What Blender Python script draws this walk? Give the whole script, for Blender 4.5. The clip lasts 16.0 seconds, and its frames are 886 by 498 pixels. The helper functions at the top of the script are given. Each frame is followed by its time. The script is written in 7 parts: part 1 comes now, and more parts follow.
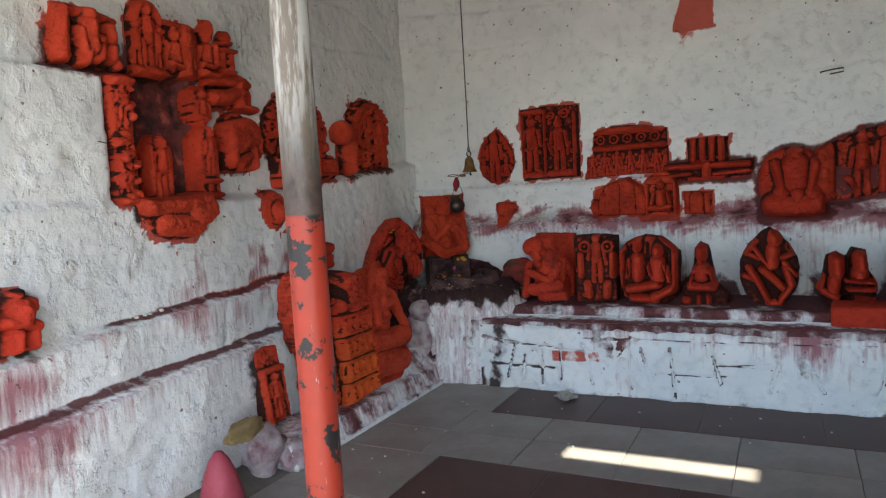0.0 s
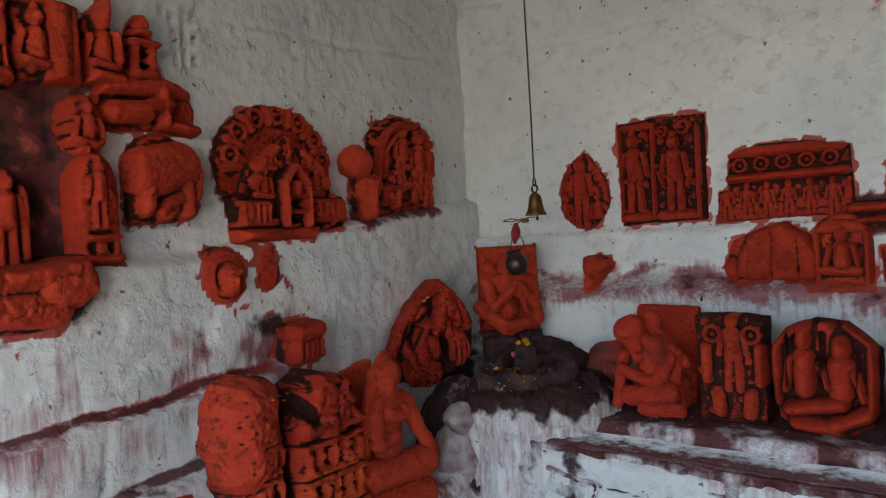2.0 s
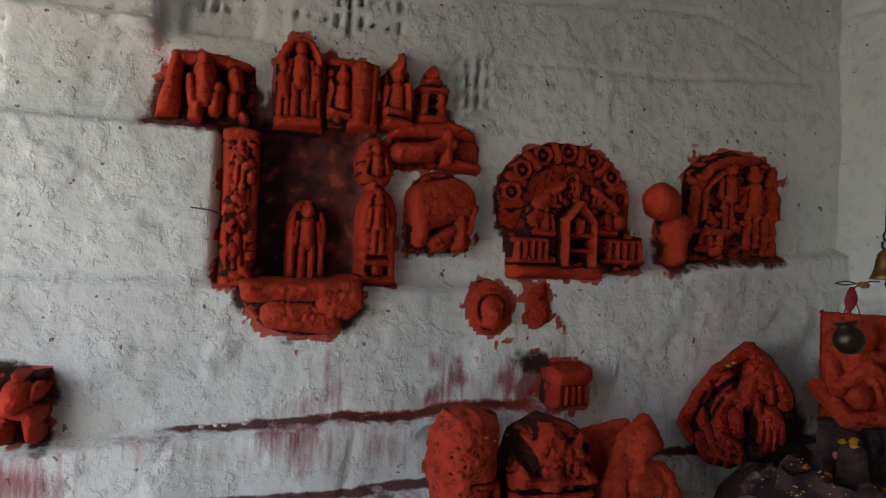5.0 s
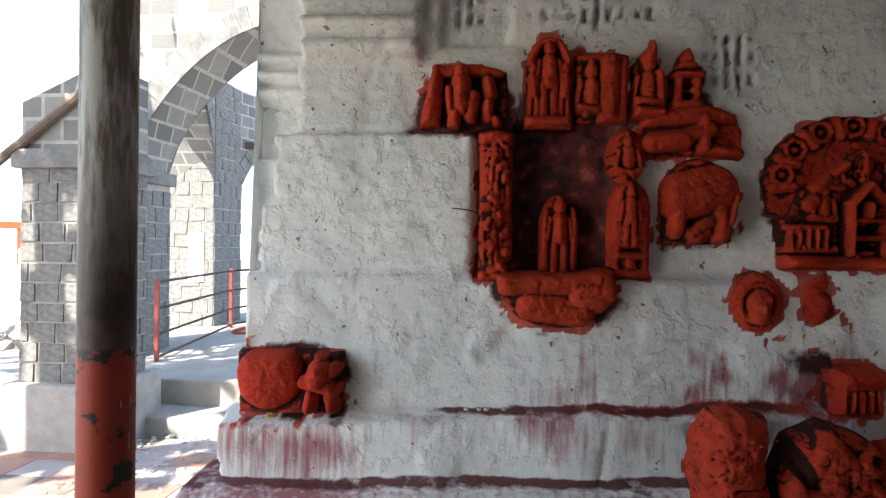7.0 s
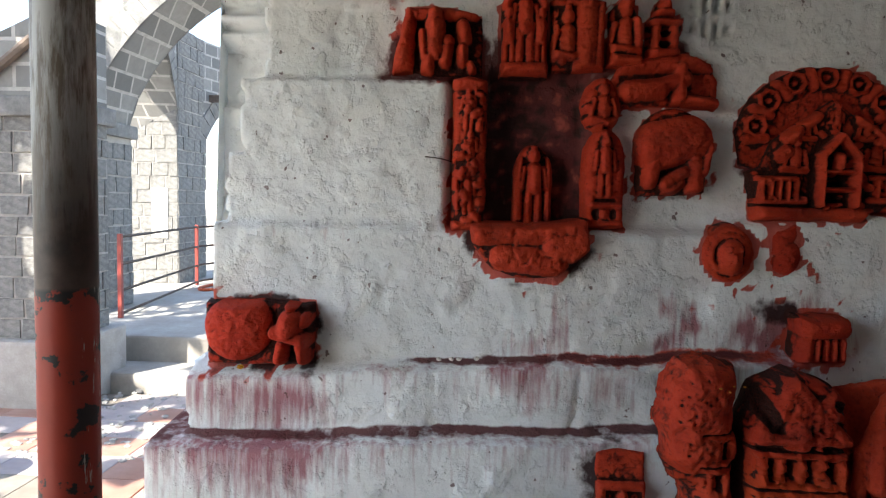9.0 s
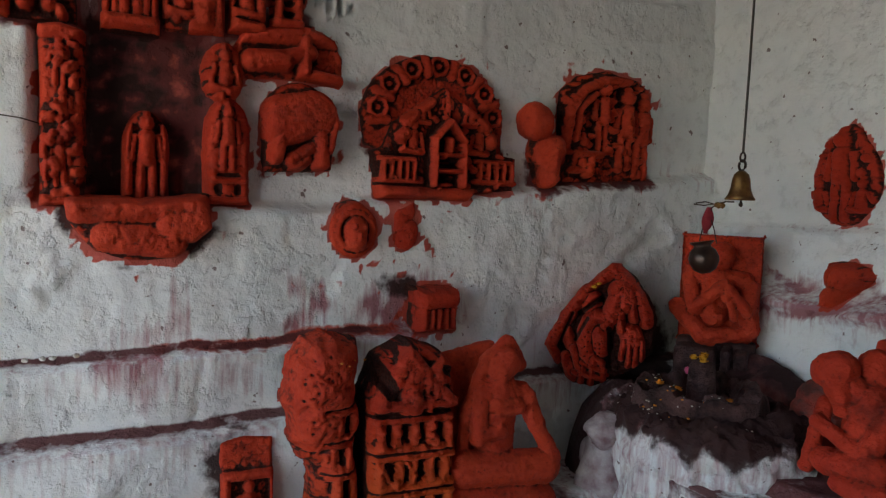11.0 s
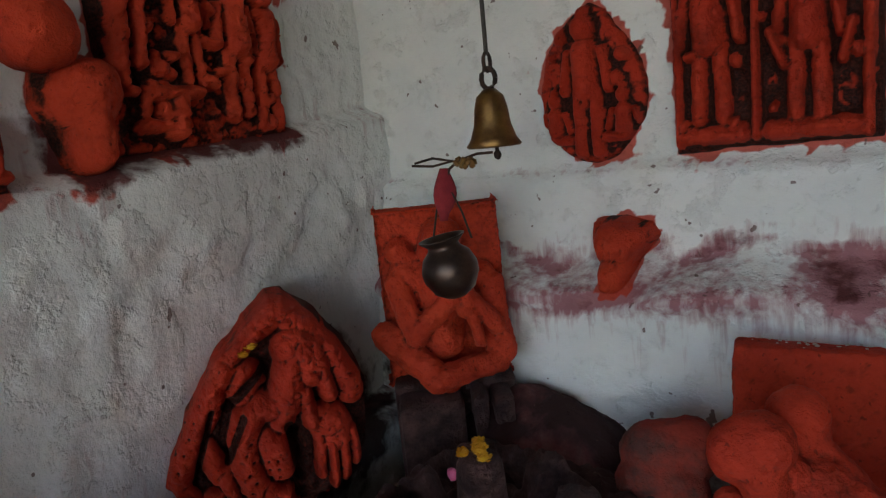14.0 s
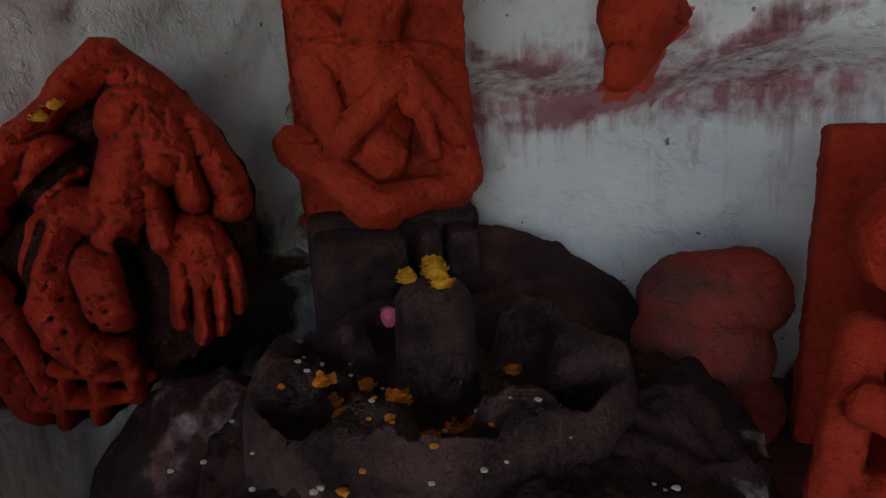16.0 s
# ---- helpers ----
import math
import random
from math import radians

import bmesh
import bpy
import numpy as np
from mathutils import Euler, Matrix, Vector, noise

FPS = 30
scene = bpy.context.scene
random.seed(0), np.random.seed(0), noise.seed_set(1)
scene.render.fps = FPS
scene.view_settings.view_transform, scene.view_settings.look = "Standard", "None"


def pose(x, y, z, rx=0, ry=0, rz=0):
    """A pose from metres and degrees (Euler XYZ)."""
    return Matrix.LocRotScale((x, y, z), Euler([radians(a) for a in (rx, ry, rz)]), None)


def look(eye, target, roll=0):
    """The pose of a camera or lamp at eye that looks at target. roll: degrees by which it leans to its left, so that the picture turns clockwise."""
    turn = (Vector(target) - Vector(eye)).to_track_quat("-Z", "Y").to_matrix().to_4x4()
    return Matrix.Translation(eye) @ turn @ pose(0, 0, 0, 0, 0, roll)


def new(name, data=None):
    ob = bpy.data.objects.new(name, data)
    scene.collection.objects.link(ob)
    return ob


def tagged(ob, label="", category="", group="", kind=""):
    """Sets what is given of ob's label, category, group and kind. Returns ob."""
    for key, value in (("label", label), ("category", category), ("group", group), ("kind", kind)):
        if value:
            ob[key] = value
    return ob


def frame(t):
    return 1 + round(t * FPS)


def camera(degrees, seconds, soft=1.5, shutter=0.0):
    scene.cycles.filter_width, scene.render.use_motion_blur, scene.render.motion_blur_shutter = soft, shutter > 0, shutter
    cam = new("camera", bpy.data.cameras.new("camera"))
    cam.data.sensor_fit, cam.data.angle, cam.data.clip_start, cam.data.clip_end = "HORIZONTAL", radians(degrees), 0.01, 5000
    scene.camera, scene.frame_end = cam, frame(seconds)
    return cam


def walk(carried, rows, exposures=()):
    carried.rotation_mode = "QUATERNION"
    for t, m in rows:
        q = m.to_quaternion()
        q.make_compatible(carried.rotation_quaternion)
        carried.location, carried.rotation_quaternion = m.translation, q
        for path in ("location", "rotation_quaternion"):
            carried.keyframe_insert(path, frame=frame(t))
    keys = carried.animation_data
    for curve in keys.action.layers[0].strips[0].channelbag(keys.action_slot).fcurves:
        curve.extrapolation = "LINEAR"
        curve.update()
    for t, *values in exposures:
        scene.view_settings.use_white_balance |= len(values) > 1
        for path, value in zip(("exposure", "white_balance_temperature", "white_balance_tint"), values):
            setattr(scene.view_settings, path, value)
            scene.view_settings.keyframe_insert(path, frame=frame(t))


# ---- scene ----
cam = camera(65.9, 16.0, 1.25)
PATH = [
    (0, (1.311, 0.871, 1.35), (0.399, 2.643, 1.182), -3.4),
    (0.5, (1.284, 1.284, 1.388), (0.692, 3.185, 1.203), -3.0),
    (1, (1.217, 1.672, 1.368), (0.592, 3.569, 1.282), -5.3),
    (1.5, (1.12, 2.086, 1.39), (0.187, 3.851, 1.274), -4.0),
    (2, (0.951, 2.463, 1.436), (-0.282, 4.036, 1.379), -3.5),
    (2.5, (0.884, 2.775, 1.427), (-0.795, 3.857, 1.331), -1.6),
    (3, (0.967, 2.986, 1.418), (-0.929, 3.598, 1.248), -1.6),
    (3.2, (0.986, 2.973, 1.437), (-0.91, 3.578, 1.233), -0.6),
    (5.3, (1.294, 3.185, 1.505), (-0.643, 3.672, 1.609), 2.2),
    (5.5, (1.298, 3.199, 1.522), (-0.642, 3.663, 1.659), 2.3),
    (6, (1.291, 3.172, 1.476), (-0.643, 3.651, 1.647), 2.3),
    (6.5, (1.305, 3.243, 1.53), (-0.68, 3.485, 1.572), 1.6),
    (7, (1.334, 3.197, 1.515), (-0.652, 2.966, 1.5), 0.8),
    (7.5, (1.336, 3.171, 1.495), (-0.606, 2.702, 1.409), 0.5),
    (8, (1.315, 3.16, 1.488), (-0.614, 2.646, 1.361), 0.7),
    (8.5, (1.305, 3.164, 1.484), (-0.656, 2.804, 1.324), 0.5),
    (9, (1.298, 3.176, 1.472), (-0.693, 3.039, 1.342), 1.1),
    (9.5, (1.287, 3.163, 1.486), (-0.701, 3.329, 1.337), 1.1),
    (10, (1.264, 3.149, 1.481), (-0.666, 3.66, 1.369), 0.5),
    (10.2, (1.248, 3.173, 1.478), (-0.662, 3.757, 1.368), 1.0),
    (12.3, (0.785, 3.695, 1.406), (-0.734, 4.972, 1.159), -2.1),
    (12.5, (0.642, 3.738, 1.425), (-0.78, 5.119, 1.162), -3.5),
    (13, (0.396, 3.932, 1.467), (-0.925, 5.398, 1.141), -5.2),
    (13.5, (0.177, 4.146, 1.505), (-1.155, 5.616, 1.248), -4.5),
    (14, (-0.093, 4.266, 1.518), (-1.237, 5.872, 1.182), -6.0),
    (14.5, (-0.241, 4.396, 1.39), (-1.29, 5.987, 0.782), -5.5),
    (15, (-0.303, 4.62, 1.291), (-1.493, 6.088, 0.636), -9.1),
    (15.5, (-0.347, 4.707, 1.197), (-1.381, 6.332, 0.657), -3.3),
    (16, (-0.417, 4.664, 1.098), (-1.391, 6.337, 0.597), -3.2),
]
EXPOSURES = [(0, 2.50, 6550, 10), (0.5, 2.52, 6550, 10), (1.2, 2.58, 6550, 10), (2.5, 2.25, 6600, 10), (6, 2.05, 6650, 10), (8, 2.08, 6600, 10), (10, 2.08, 6600, 10), (12.3, 2.48, 6600, 10), (13, 2.45, 6600, 10), (14.5, 2.22, 6600, 10), (16, 1.90, 6600, 10)]
walk(cam, [(t, look(eye, target, roll)) for t, eye, target, roll in PATH], EXPOSURES)

# ---- sky, sun and the open side ----
world = bpy.data.worlds.new("sky")
scene.world = world
world.use_nodes = True
wt = world.node_tree
sky = wt.nodes.new("ShaderNodeTexSky")
sky.sky_type = "NISHITA"
sky.sun_disc = False
SUN_DIR = Vector((0.60, -0.35, 0.72)).normalized()
sky.sun_elevation = math.asin(SUN_DIR.z)
sky.sun_rotation = math.atan2(SUN_DIR.x, SUN_DIR.y)
wt.links.new(sky.outputs[0], wt.nodes["Background"].inputs[0])
wt.nodes["Background"].inputs[1].default_value = 0.15
sun = new("sun", bpy.data.lights.new("sun", "SUN"))
sun.data.energy, sun.data.angle, sun.data.color = 4.5, radians(0.5), (1.0, 0.94, 0.84)
sun.matrix_world = look((8, -4, 8), Vector((8, -4, 8)) - SUN_DIR)

# ---- numeric helpers ----


def hash2(ix, iy, seed):
    n = (ix.astype(np.int64) * 374761393 + iy.astype(np.int64) * 668265263 + seed * 974634777) & 0x7FFFFFFF
    n = ((n ^ (n >> 13)) * 1274126177) & 0x7FFFFFFF
    return ((n ^ (n >> 16)) & 0xFFFF) / 65535.0


def vnoise(x, y, seed=0):
    """Smooth value noise, -1 to 1."""
    ix, iy = np.floor(x), np.floor(y)
    fx, fy = x - ix, y - iy
    fx, fy = fx * fx * (3 - 2 * fx), fy * fy * (3 - 2 * fy)
    a, b = hash2(ix, iy, seed), hash2(ix + 1, iy, seed)
    c, d = hash2(ix, iy + 1, seed), hash2(ix + 1, iy + 1, seed)
    return 2 * ((a * (1 - fx) + b * fx) * (1 - fy) + (c * (1 - fx) + d * fx) * fy) - 1


def fbm(x, y, seed=0, octaves=3):
    out, amp = 0, 1.0
    for i in range(octaves):
        out = out + amp * vnoise(x * 2 ** i, y * 2 ** i, seed + 17 * i)
        amp *= 0.5
    return out / 1.75


def smooth(a, b, x):
    t = np.clip((x - a) / (b - a), 0, 1)
    return t * t * (3 - 2 * t)


def seg_dist(x, y, a, b, c, d):
    dx, dy = c - a, d - b
    t = np.clip(((x - a) * dx + (y - b) * dy) / (dx * dx + dy * dy + 1e-9), 0, 1)
    return np.hypot(x - a - t * dx, y - b - t * dy)


def poly_sd(x, y, pts):
    """Signed distance to a polygon, negative inside."""
    dist, inside = np.full(x.shape, 1e9), np.zeros(x.shape, bool)
    n = len(pts)
    for i in range(n):
        (a, b), (c, d) = pts[i], pts[(i + 1) % n]
        dist = np.minimum(dist, seg_dist(x, y, a, b, c, d))
        if b != d:
            cross = ((b > y) != (d > y)) & (x < (c - a) * (y - b) / (d - b) + a)
            inside ^= cross
    return np.where(inside, -dist, dist)


# ---- materials ----


def material(name):
    m = bpy.data.materials.new(name)
    m.use_nodes = True
    t = m.node_tree
    return m, t, t.nodes["Principled BSDF"]


def node(t, kind, **values):
    n = t.nodes.new(kind)
    for key, value in values.items():
        n.inputs[key].default_value = value
    return n


def noise_node(t, scale, detail=4.0, rough=0.55, vector=None):
    n = node(t, "ShaderNodeTexNoise", Scale=scale, Detail=detail, Roughness=rough)
    if vector:
        t.links.new(vector, n.inputs["Vector"])
    return n


def ramp(t, source, a, b):
    n = t.nodes.new("ShaderNodeMapRange")
    n.inputs["From Min"].default_value, n.inputs["From Max"].default_value = a, b
    t.links.new(source, n.inputs["Value"])
    return n.outputs[0]


def mix(t, fac, a, b):
    n = t.nodes.new("ShaderNodeMix")
    n.data_type = "RGBA"
    for slot, v in ((0, fac), (6, a), (7, b)):
        if isinstance(v, (int, float)):
            n.inputs[slot].default_value = v
        elif isinstance(v, tuple):
            n.inputs[slot].default_value = (*v, 1)
        else:
            t.links.new(v, n.inputs[slot])
    return n.outputs[2]


def maths(t, op, a, b=None):
    n = t.nodes.new("ShaderNodeMath")
    n.operation = op
    for i, v in enumerate((a, b)):
        if v is None:
            continue
        if isinstance(v, (int, float)):
            n.inputs[i].default_value = v
        else:
            t.links.new(v, n.inputs[i])
    return n.outputs[0]


def coords(t):
    return t.nodes.new("ShaderNodeTexCoord").outputs["Object"]


def attr(t, name):
    n = t.nodes.new("ShaderNodeAttribute")
    n.attribute_name = name
    return n.outputs["Fac"]


def bumped(t, p, height, strength, distance):
    n = node(t, "ShaderNodeBump", Strength=strength, Distance=distance)
    t.links.new(height, n.inputs["Height"])
    t.links.new(n.outputs[0], p.inputs["Normal"])


def surface(name, colour, other, scale, rough=0.7, bump=0.4, distance=0.004, metal=0.0, spread=(0.35, 0.65), fine=None):
    """A two-tone surface with coarse variation, fine grain and relief."""
    m, t, p = material(name)
    c = coords(t)
    big, small = noise_node(t, scale, 5, 0.6, c), noise_node(t, fine or scale * 9, 4, 0.65, c)
    base = mix(t, ramp(t, big.outputs[0], *spread), colour, other)
    speck = ramp(t, small.outputs[0], 0.35, 0.75)
    tint = mix(t, maths(t, "MULTIPLY", speck, 0.35), base, tuple(v * 0.55 for v in colour))
    t.links.new(tint, p.inputs["Base Color"])
    p.inputs["Roughness"].default_value, p.inputs["Metallic"].default_value = rough, metal
    bumped(t, p, small.outputs[0], bump, distance)
    return m


def wall_material():
    """Old lime wash in many coats, with vermilion and pink powder stains, soot and exposed stone."""
    m, t, p = material("lime_wash")
    c = coords(t)
    big, mid, fine = noise_node(t, 2.2, 6, 0.6, c), noise_node(t, 14, 6, 0.62, c), noise_node(t, 95, 4, 0.6, c)
    base = mix(t, ramp(t, big.outputs[0], 0.35, 0.68), (0.80, 0.81, 0.79), (0.69, 0.715, 0.71))
    base = mix(t, maths(t, "MULTIPLY", ramp(t, mid.outputs[0], 0.54, 0.72), 0.5), base, (0.50, 0.50, 0.48))
    streak = t.nodes.new("ShaderNodeMapping")
    streak.inputs["Scale"].default_value = (38, 38, 3.0)
    t.links.new(c, streak.inputs["Vector"])
    drip = noise_node(t, 1.0, 5, 0.6, streak.outputs[0])

    def stain(name, colour, over, lo, hi, source, amount=1.0):
        a = maths(t, "ADD", attr(t, name), maths(t, "MULTIPLY", maths(t, "SUBTRACT", source, 0.5), 1.25))
        return mix(t, maths(t, "MULTIPLY", maths(t, "MULTIPLY", ramp(t, a, lo, hi), amount), ramp(t, attr(t, name), 0.02, 0.15)), over, colour)

    base = stain("pink", (0.31, 0.095, 0.115), base, 0.36, 0.84, drip.outputs[0], 0.9)
    base = stain("red", (0.46, 0.05, 0.022), base, 0.40, 0.62, mid.outputs[0], 0.92)
    base = stain("maroon", (0.115, 0.030, 0.030), base, 0.30, 0.62, mid.outputs[0], 0.95)
    base = stain("soot", (0.040, 0.019, 0.018), base, 0.36, 0.72, mid.outputs[0], 0.96)
    chips = noise_node(t, 24, 2, 0.5, c)
    base = mix(t, maths(t, "MULTIPLY", ramp(t, chips.outputs[0], 0.715, 0.735), 0.8), base, (0.13, 0.07, 0.06))
    pit = ramp(t, fine.outputs[0], 0.70, 0.76)
    base = mix(t, maths(t, "MULTIPLY", pit, 0.35), base, (0.2, 0.18, 0.16))
    t.links.new(base, p.inputs["Base Color"])
    p.inputs["Roughness"].default_value = 0.85
    p.inputs["Specular IOR Level"].default_value = 0.2
    flake, plate = noise_node(t, 26, 5, 0.6, c), noise_node(t, 7, 5, 0.6, c)
    h = maths(t, "ADD", maths(t, "MULTIPLY", mid.outputs[0], 0.85), maths(t, "MULTIPLY", fine.outputs[0], 0.05))
    h = maths(t, "ADD", h, maths(t, "MULTIPLY", ramp(t, plate.outputs[0], 0.53, 0.57), 0.10))
    h = maths(t, "ADD", h, maths(t, "MULTIPLY", ramp(t, mid.outputs[0], 0.56, 0.61), 0.08))
    h = maths(t, "ADD", h, maths(t, "MULTIPLY", flake.outputs[0], 0.20))
    bumped(t, p, h, 1.0, 0.014)
    return m


def vermilion_material():
    """Thick vermilion paste over dark stone, powdery and worn; an attribute lays dark stone on uncovered ground and, as
    painted shade, in creases.
    """
    m, t, p = material("vermilion_paste")
    c = coords(t)
    big, mid, fine = noise_node(t, 6, 5, 0.6, c), noise_node(t, 34, 5, 0.6, c), noise_node(t, 160, 4, 0.6, c)
    rnd = t.nodes.new("ShaderNodeObjectInfo").outputs["Random"]
    red = mix(t, rnd, (0.44, 0.036, 0.017), (0.52, 0.054, 0.022))
    red = mix(t, maths(t, "MULTIPLY", ramp(t, big.outputs[0], 0.45, 0.75), 0.7), red, (0.30, 0.022, 0.014))
    red = mix(t, maths(t, "MULTIPLY", ramp(t, mid.outputs[0], 0.52, 0.70), 0.45), red, (0.22, 0.016, 0.011))
    pits = noise_node(t, 75, 3, 0.5, c)
    red = mix(t, maths(t, "MULTIPLY", ramp(t, pits.outputs[0], 0.66, 0.71), 0.6), red, (0.06, 0.010, 0.008))
    smear = noise_node(t, 4.5, 6, 0.65, c)
    red = mix(t, maths(t, "MULTIPLY", ramp(t, smear.outputs[0], 0.56, 0.72), 0.6), red, (0.060, 0.012, 0.010))
    # Crease shade put into the colour: concave spots go near black.
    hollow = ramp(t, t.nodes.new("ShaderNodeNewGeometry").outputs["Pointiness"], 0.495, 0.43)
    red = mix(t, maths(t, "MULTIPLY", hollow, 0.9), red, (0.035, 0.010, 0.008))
    red = mix(t, attr(t, "orange"), red, (0.62, 0.11, 0.018))
    a = maths(t, "ADD", attr(t, "bare_shade"), maths(t, "MULTIPLY", maths(t, "SUBTRACT", mid.outputs[0], 0.5), 1.0))
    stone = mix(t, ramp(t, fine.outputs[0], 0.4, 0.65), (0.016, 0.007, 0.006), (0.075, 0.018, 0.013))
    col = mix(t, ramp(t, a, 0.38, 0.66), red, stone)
    chip = maths(t, "MULTIPLY", ramp(t, mid.outputs[0], 0.70, 0.74), 0.5)
    col = mix(t, chip, col, (0.13, 0.05, 0.04))
    t.links.new(col, p.inputs["Base Color"])
    p.inputs["Roughness"].default_value = 0.7
    p.inputs["Specular IOR Level"].default_value = 0.12
    bumped(t, p, maths(t, "ADD", mid.outputs[0], maths(t, "MULTIPLY", fine.outputs[0], 0.35)), 1.0, 0.010)
    return m


WALL = wall_material()
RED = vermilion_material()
DARK_STONE = surface("oiled_stone", (0.026, 0.013, 0.013), (0.15, 0.078, 0.073), 11, 0.6, 1.0, 0.016)
DARK_STONE.node_tree.nodes["Principled BSDF"].inputs["Specular IOR Level"].default_value = 0.22
STONE = surface("grey_basalt", (0.13, 0.13, 0.125), (0.27, 0.265, 0.25), 5, 0.85, 0.6, 0.008)
MORTAR = surface("lime_mortar", (0.42, 0.40, 0.37), (0.33, 0.31, 0.28), 8, 0.9, 0.5, 0.006)
CONCRETE = surface("rough_concrete", (0.40, 0.38, 0.34), (0.30, 0.28, 0.25), 3, 0.9, 0.5, 0.006)
PALE_TILE = surface("pale_floor_tile", (0.29, 0.262, 0.22), (0.21, 0.185, 0.155), 3, 0.42, 0.15, 0.001)
BROWN_TILE = surface("brown_floor_tile", (0.090, 0.042, 0.034), (0.062, 0.028, 0.024), 4, 0.5, 0.15, 0.001)
GROUT = surface("grout", (0.20, 0.18, 0.155), (0.14, 0.12, 0.10), 9, 0.9)
TERRACOTTA = surface("terracotta_paving", (0.34, 0.17, 0.125), (0.42, 0.27, 0.22), 2, 0.55, 0.25, 0.002)
GREY_TILE = surface("grey_paving", (0.42, 0.38, 0.37), (0.36, 0.31, 0.31), 2, 0.55, 0.25, 0.002)
SOIL = surface("dry_soil", (0.36, 0.31, 0.25), (0.46, 0.42, 0.36), 1.2, 0.95, 0.7, 0.02)
RUBBLE = surface("rubble", (0.30, 0.29, 0.27), (0.46, 0.44, 0.41), 6, 0.9, 0.6, 0.01)
BRASS = surface("tarnished_brass", (0.30, 0.17, 0.055), (0.16, 0.085, 0.035), 30, 0.38, 0.2, 0.001, 0.9)
COPPER = surface("blackened_copper", (0.060, 0.045, 0.040), (0.11, 0.070, 0.052), 16, 0.36, 0.25, 0.001, 0.85)
IRON = surface("dark_iron", (0.022, 0.018, 0.016), (0.07, 0.035, 0.022), 30, 0.6, 0.3, 0.001, 0.5)
ROPE = surface("cotton_cord", (0.055, 0.05, 0.045), (0.09, 0.08, 0.07), 60, 0.9)
CLOTH = surface("red_cloth", (0.20, 0.010, 0.020), (0.30, 0.022, 0.03), 30, 0.9, 0.4, 0.002)
MARIGOLD = surface("marigold_petals", (0.70, 0.30, 0.010), (0.80, 0.46, 0.02), 60, 0.75)
ORANGE_PETAL = surface("orange_petals", (0.62, 0.17, 0.008), (0.70, 0.26, 0.01), 60, 0.75)
WHITE_BIT = surface("rice_and_petals", (0.70, 0.68, 0.62), (0.55, 0.52, 0.45), 60, 0.8)
PINK_PETAL = surface("pink_petal", (0.45, 0.05, 0.13), (0.5, 0.1, 0.2), 50, 0.7)
PINK_PAINT = surface("pink_painted_stone", (0.42, 0.06, 0.09), (0.34, 0.04, 0.06), 12, 0.6, 0.4, 0.004)
WHITE_STONE = surface("whitewashed_stone", (0.55, 0.50, 0.50), (0.16, 0.055, 0.07), 7, 0.85, 0.6, 0.008)
BOULDER = surface("smeared_boulder", (0.33, 0.045, 0.030), (0.085, 0.042, 0.037), 6, 0.75, 0.9, 0.012, 0.0, (0.40, 0.56))
BOULDER.node_tree.nodes["Principled BSDF"].inputs["Specular IOR Level"].default_value = 0.15
KHAKI = surface("khaki_cloth", (0.27, 0.19, 0.075), (0.19, 0.13, 0.05), 18, 0.9, 0.5, 0.004)
PAPER = surface("crumpled_paper", (0.42, 0.38, 0.33), (0.30, 0.26, 0.22), 14, 0.9)
TIMBER = surface("weathered_timber", (0.17, 0.13, 0.10), (0.10, 0.075, 0.06), 8, 0.85, 0.6, 0.006)
RAIL_RED = surface("red_oxide_paint", (0.30, 0.045, 0.03), (0.2, 0.03, 0.025), 12, 0.55)
BIN_RED = surface("faded_red_plastic", (0.25, 0.055, 0.035), (0.19, 0.04, 0.03), 5, 0.5)
STEEL = surface("dull_steel", (0.34, 0.32, 0.30), (0.22, 0.20, 0.18), 14, 0.45, 0.3, 0.001, 0.6)
WHITE_PLASTIC = surface("white_sheet", (0.75, 0.73, 0.70), (0.62, 0.6, 0.56), 9, 0.6)
ORANGE_PAINT = surface("orange_gate_paint", (0.55, 0.11, 0.03), (0.45, 0.08, 0.03), 3, 0.7)
LEAF = surface("leaves", (0.055, 0.095, 0.022), (0.10, 0.13, 0.035), 3, 0.7)
BARK = surface("bark", (0.10, 0.075, 0.055), (0.06, 0.045, 0.035), 9, 0.9)
CEILING_PAINT = surface("ceiling_lime_wash", (0.34, 0.33, 0.31), (0.24, 0.23, 0.21), 2, 0.85)
FAR_WALL = surface("pale_render", (0.60, 0.58, 0.54), (0.50, 0.47, 0.43), 1.5, 0.9)


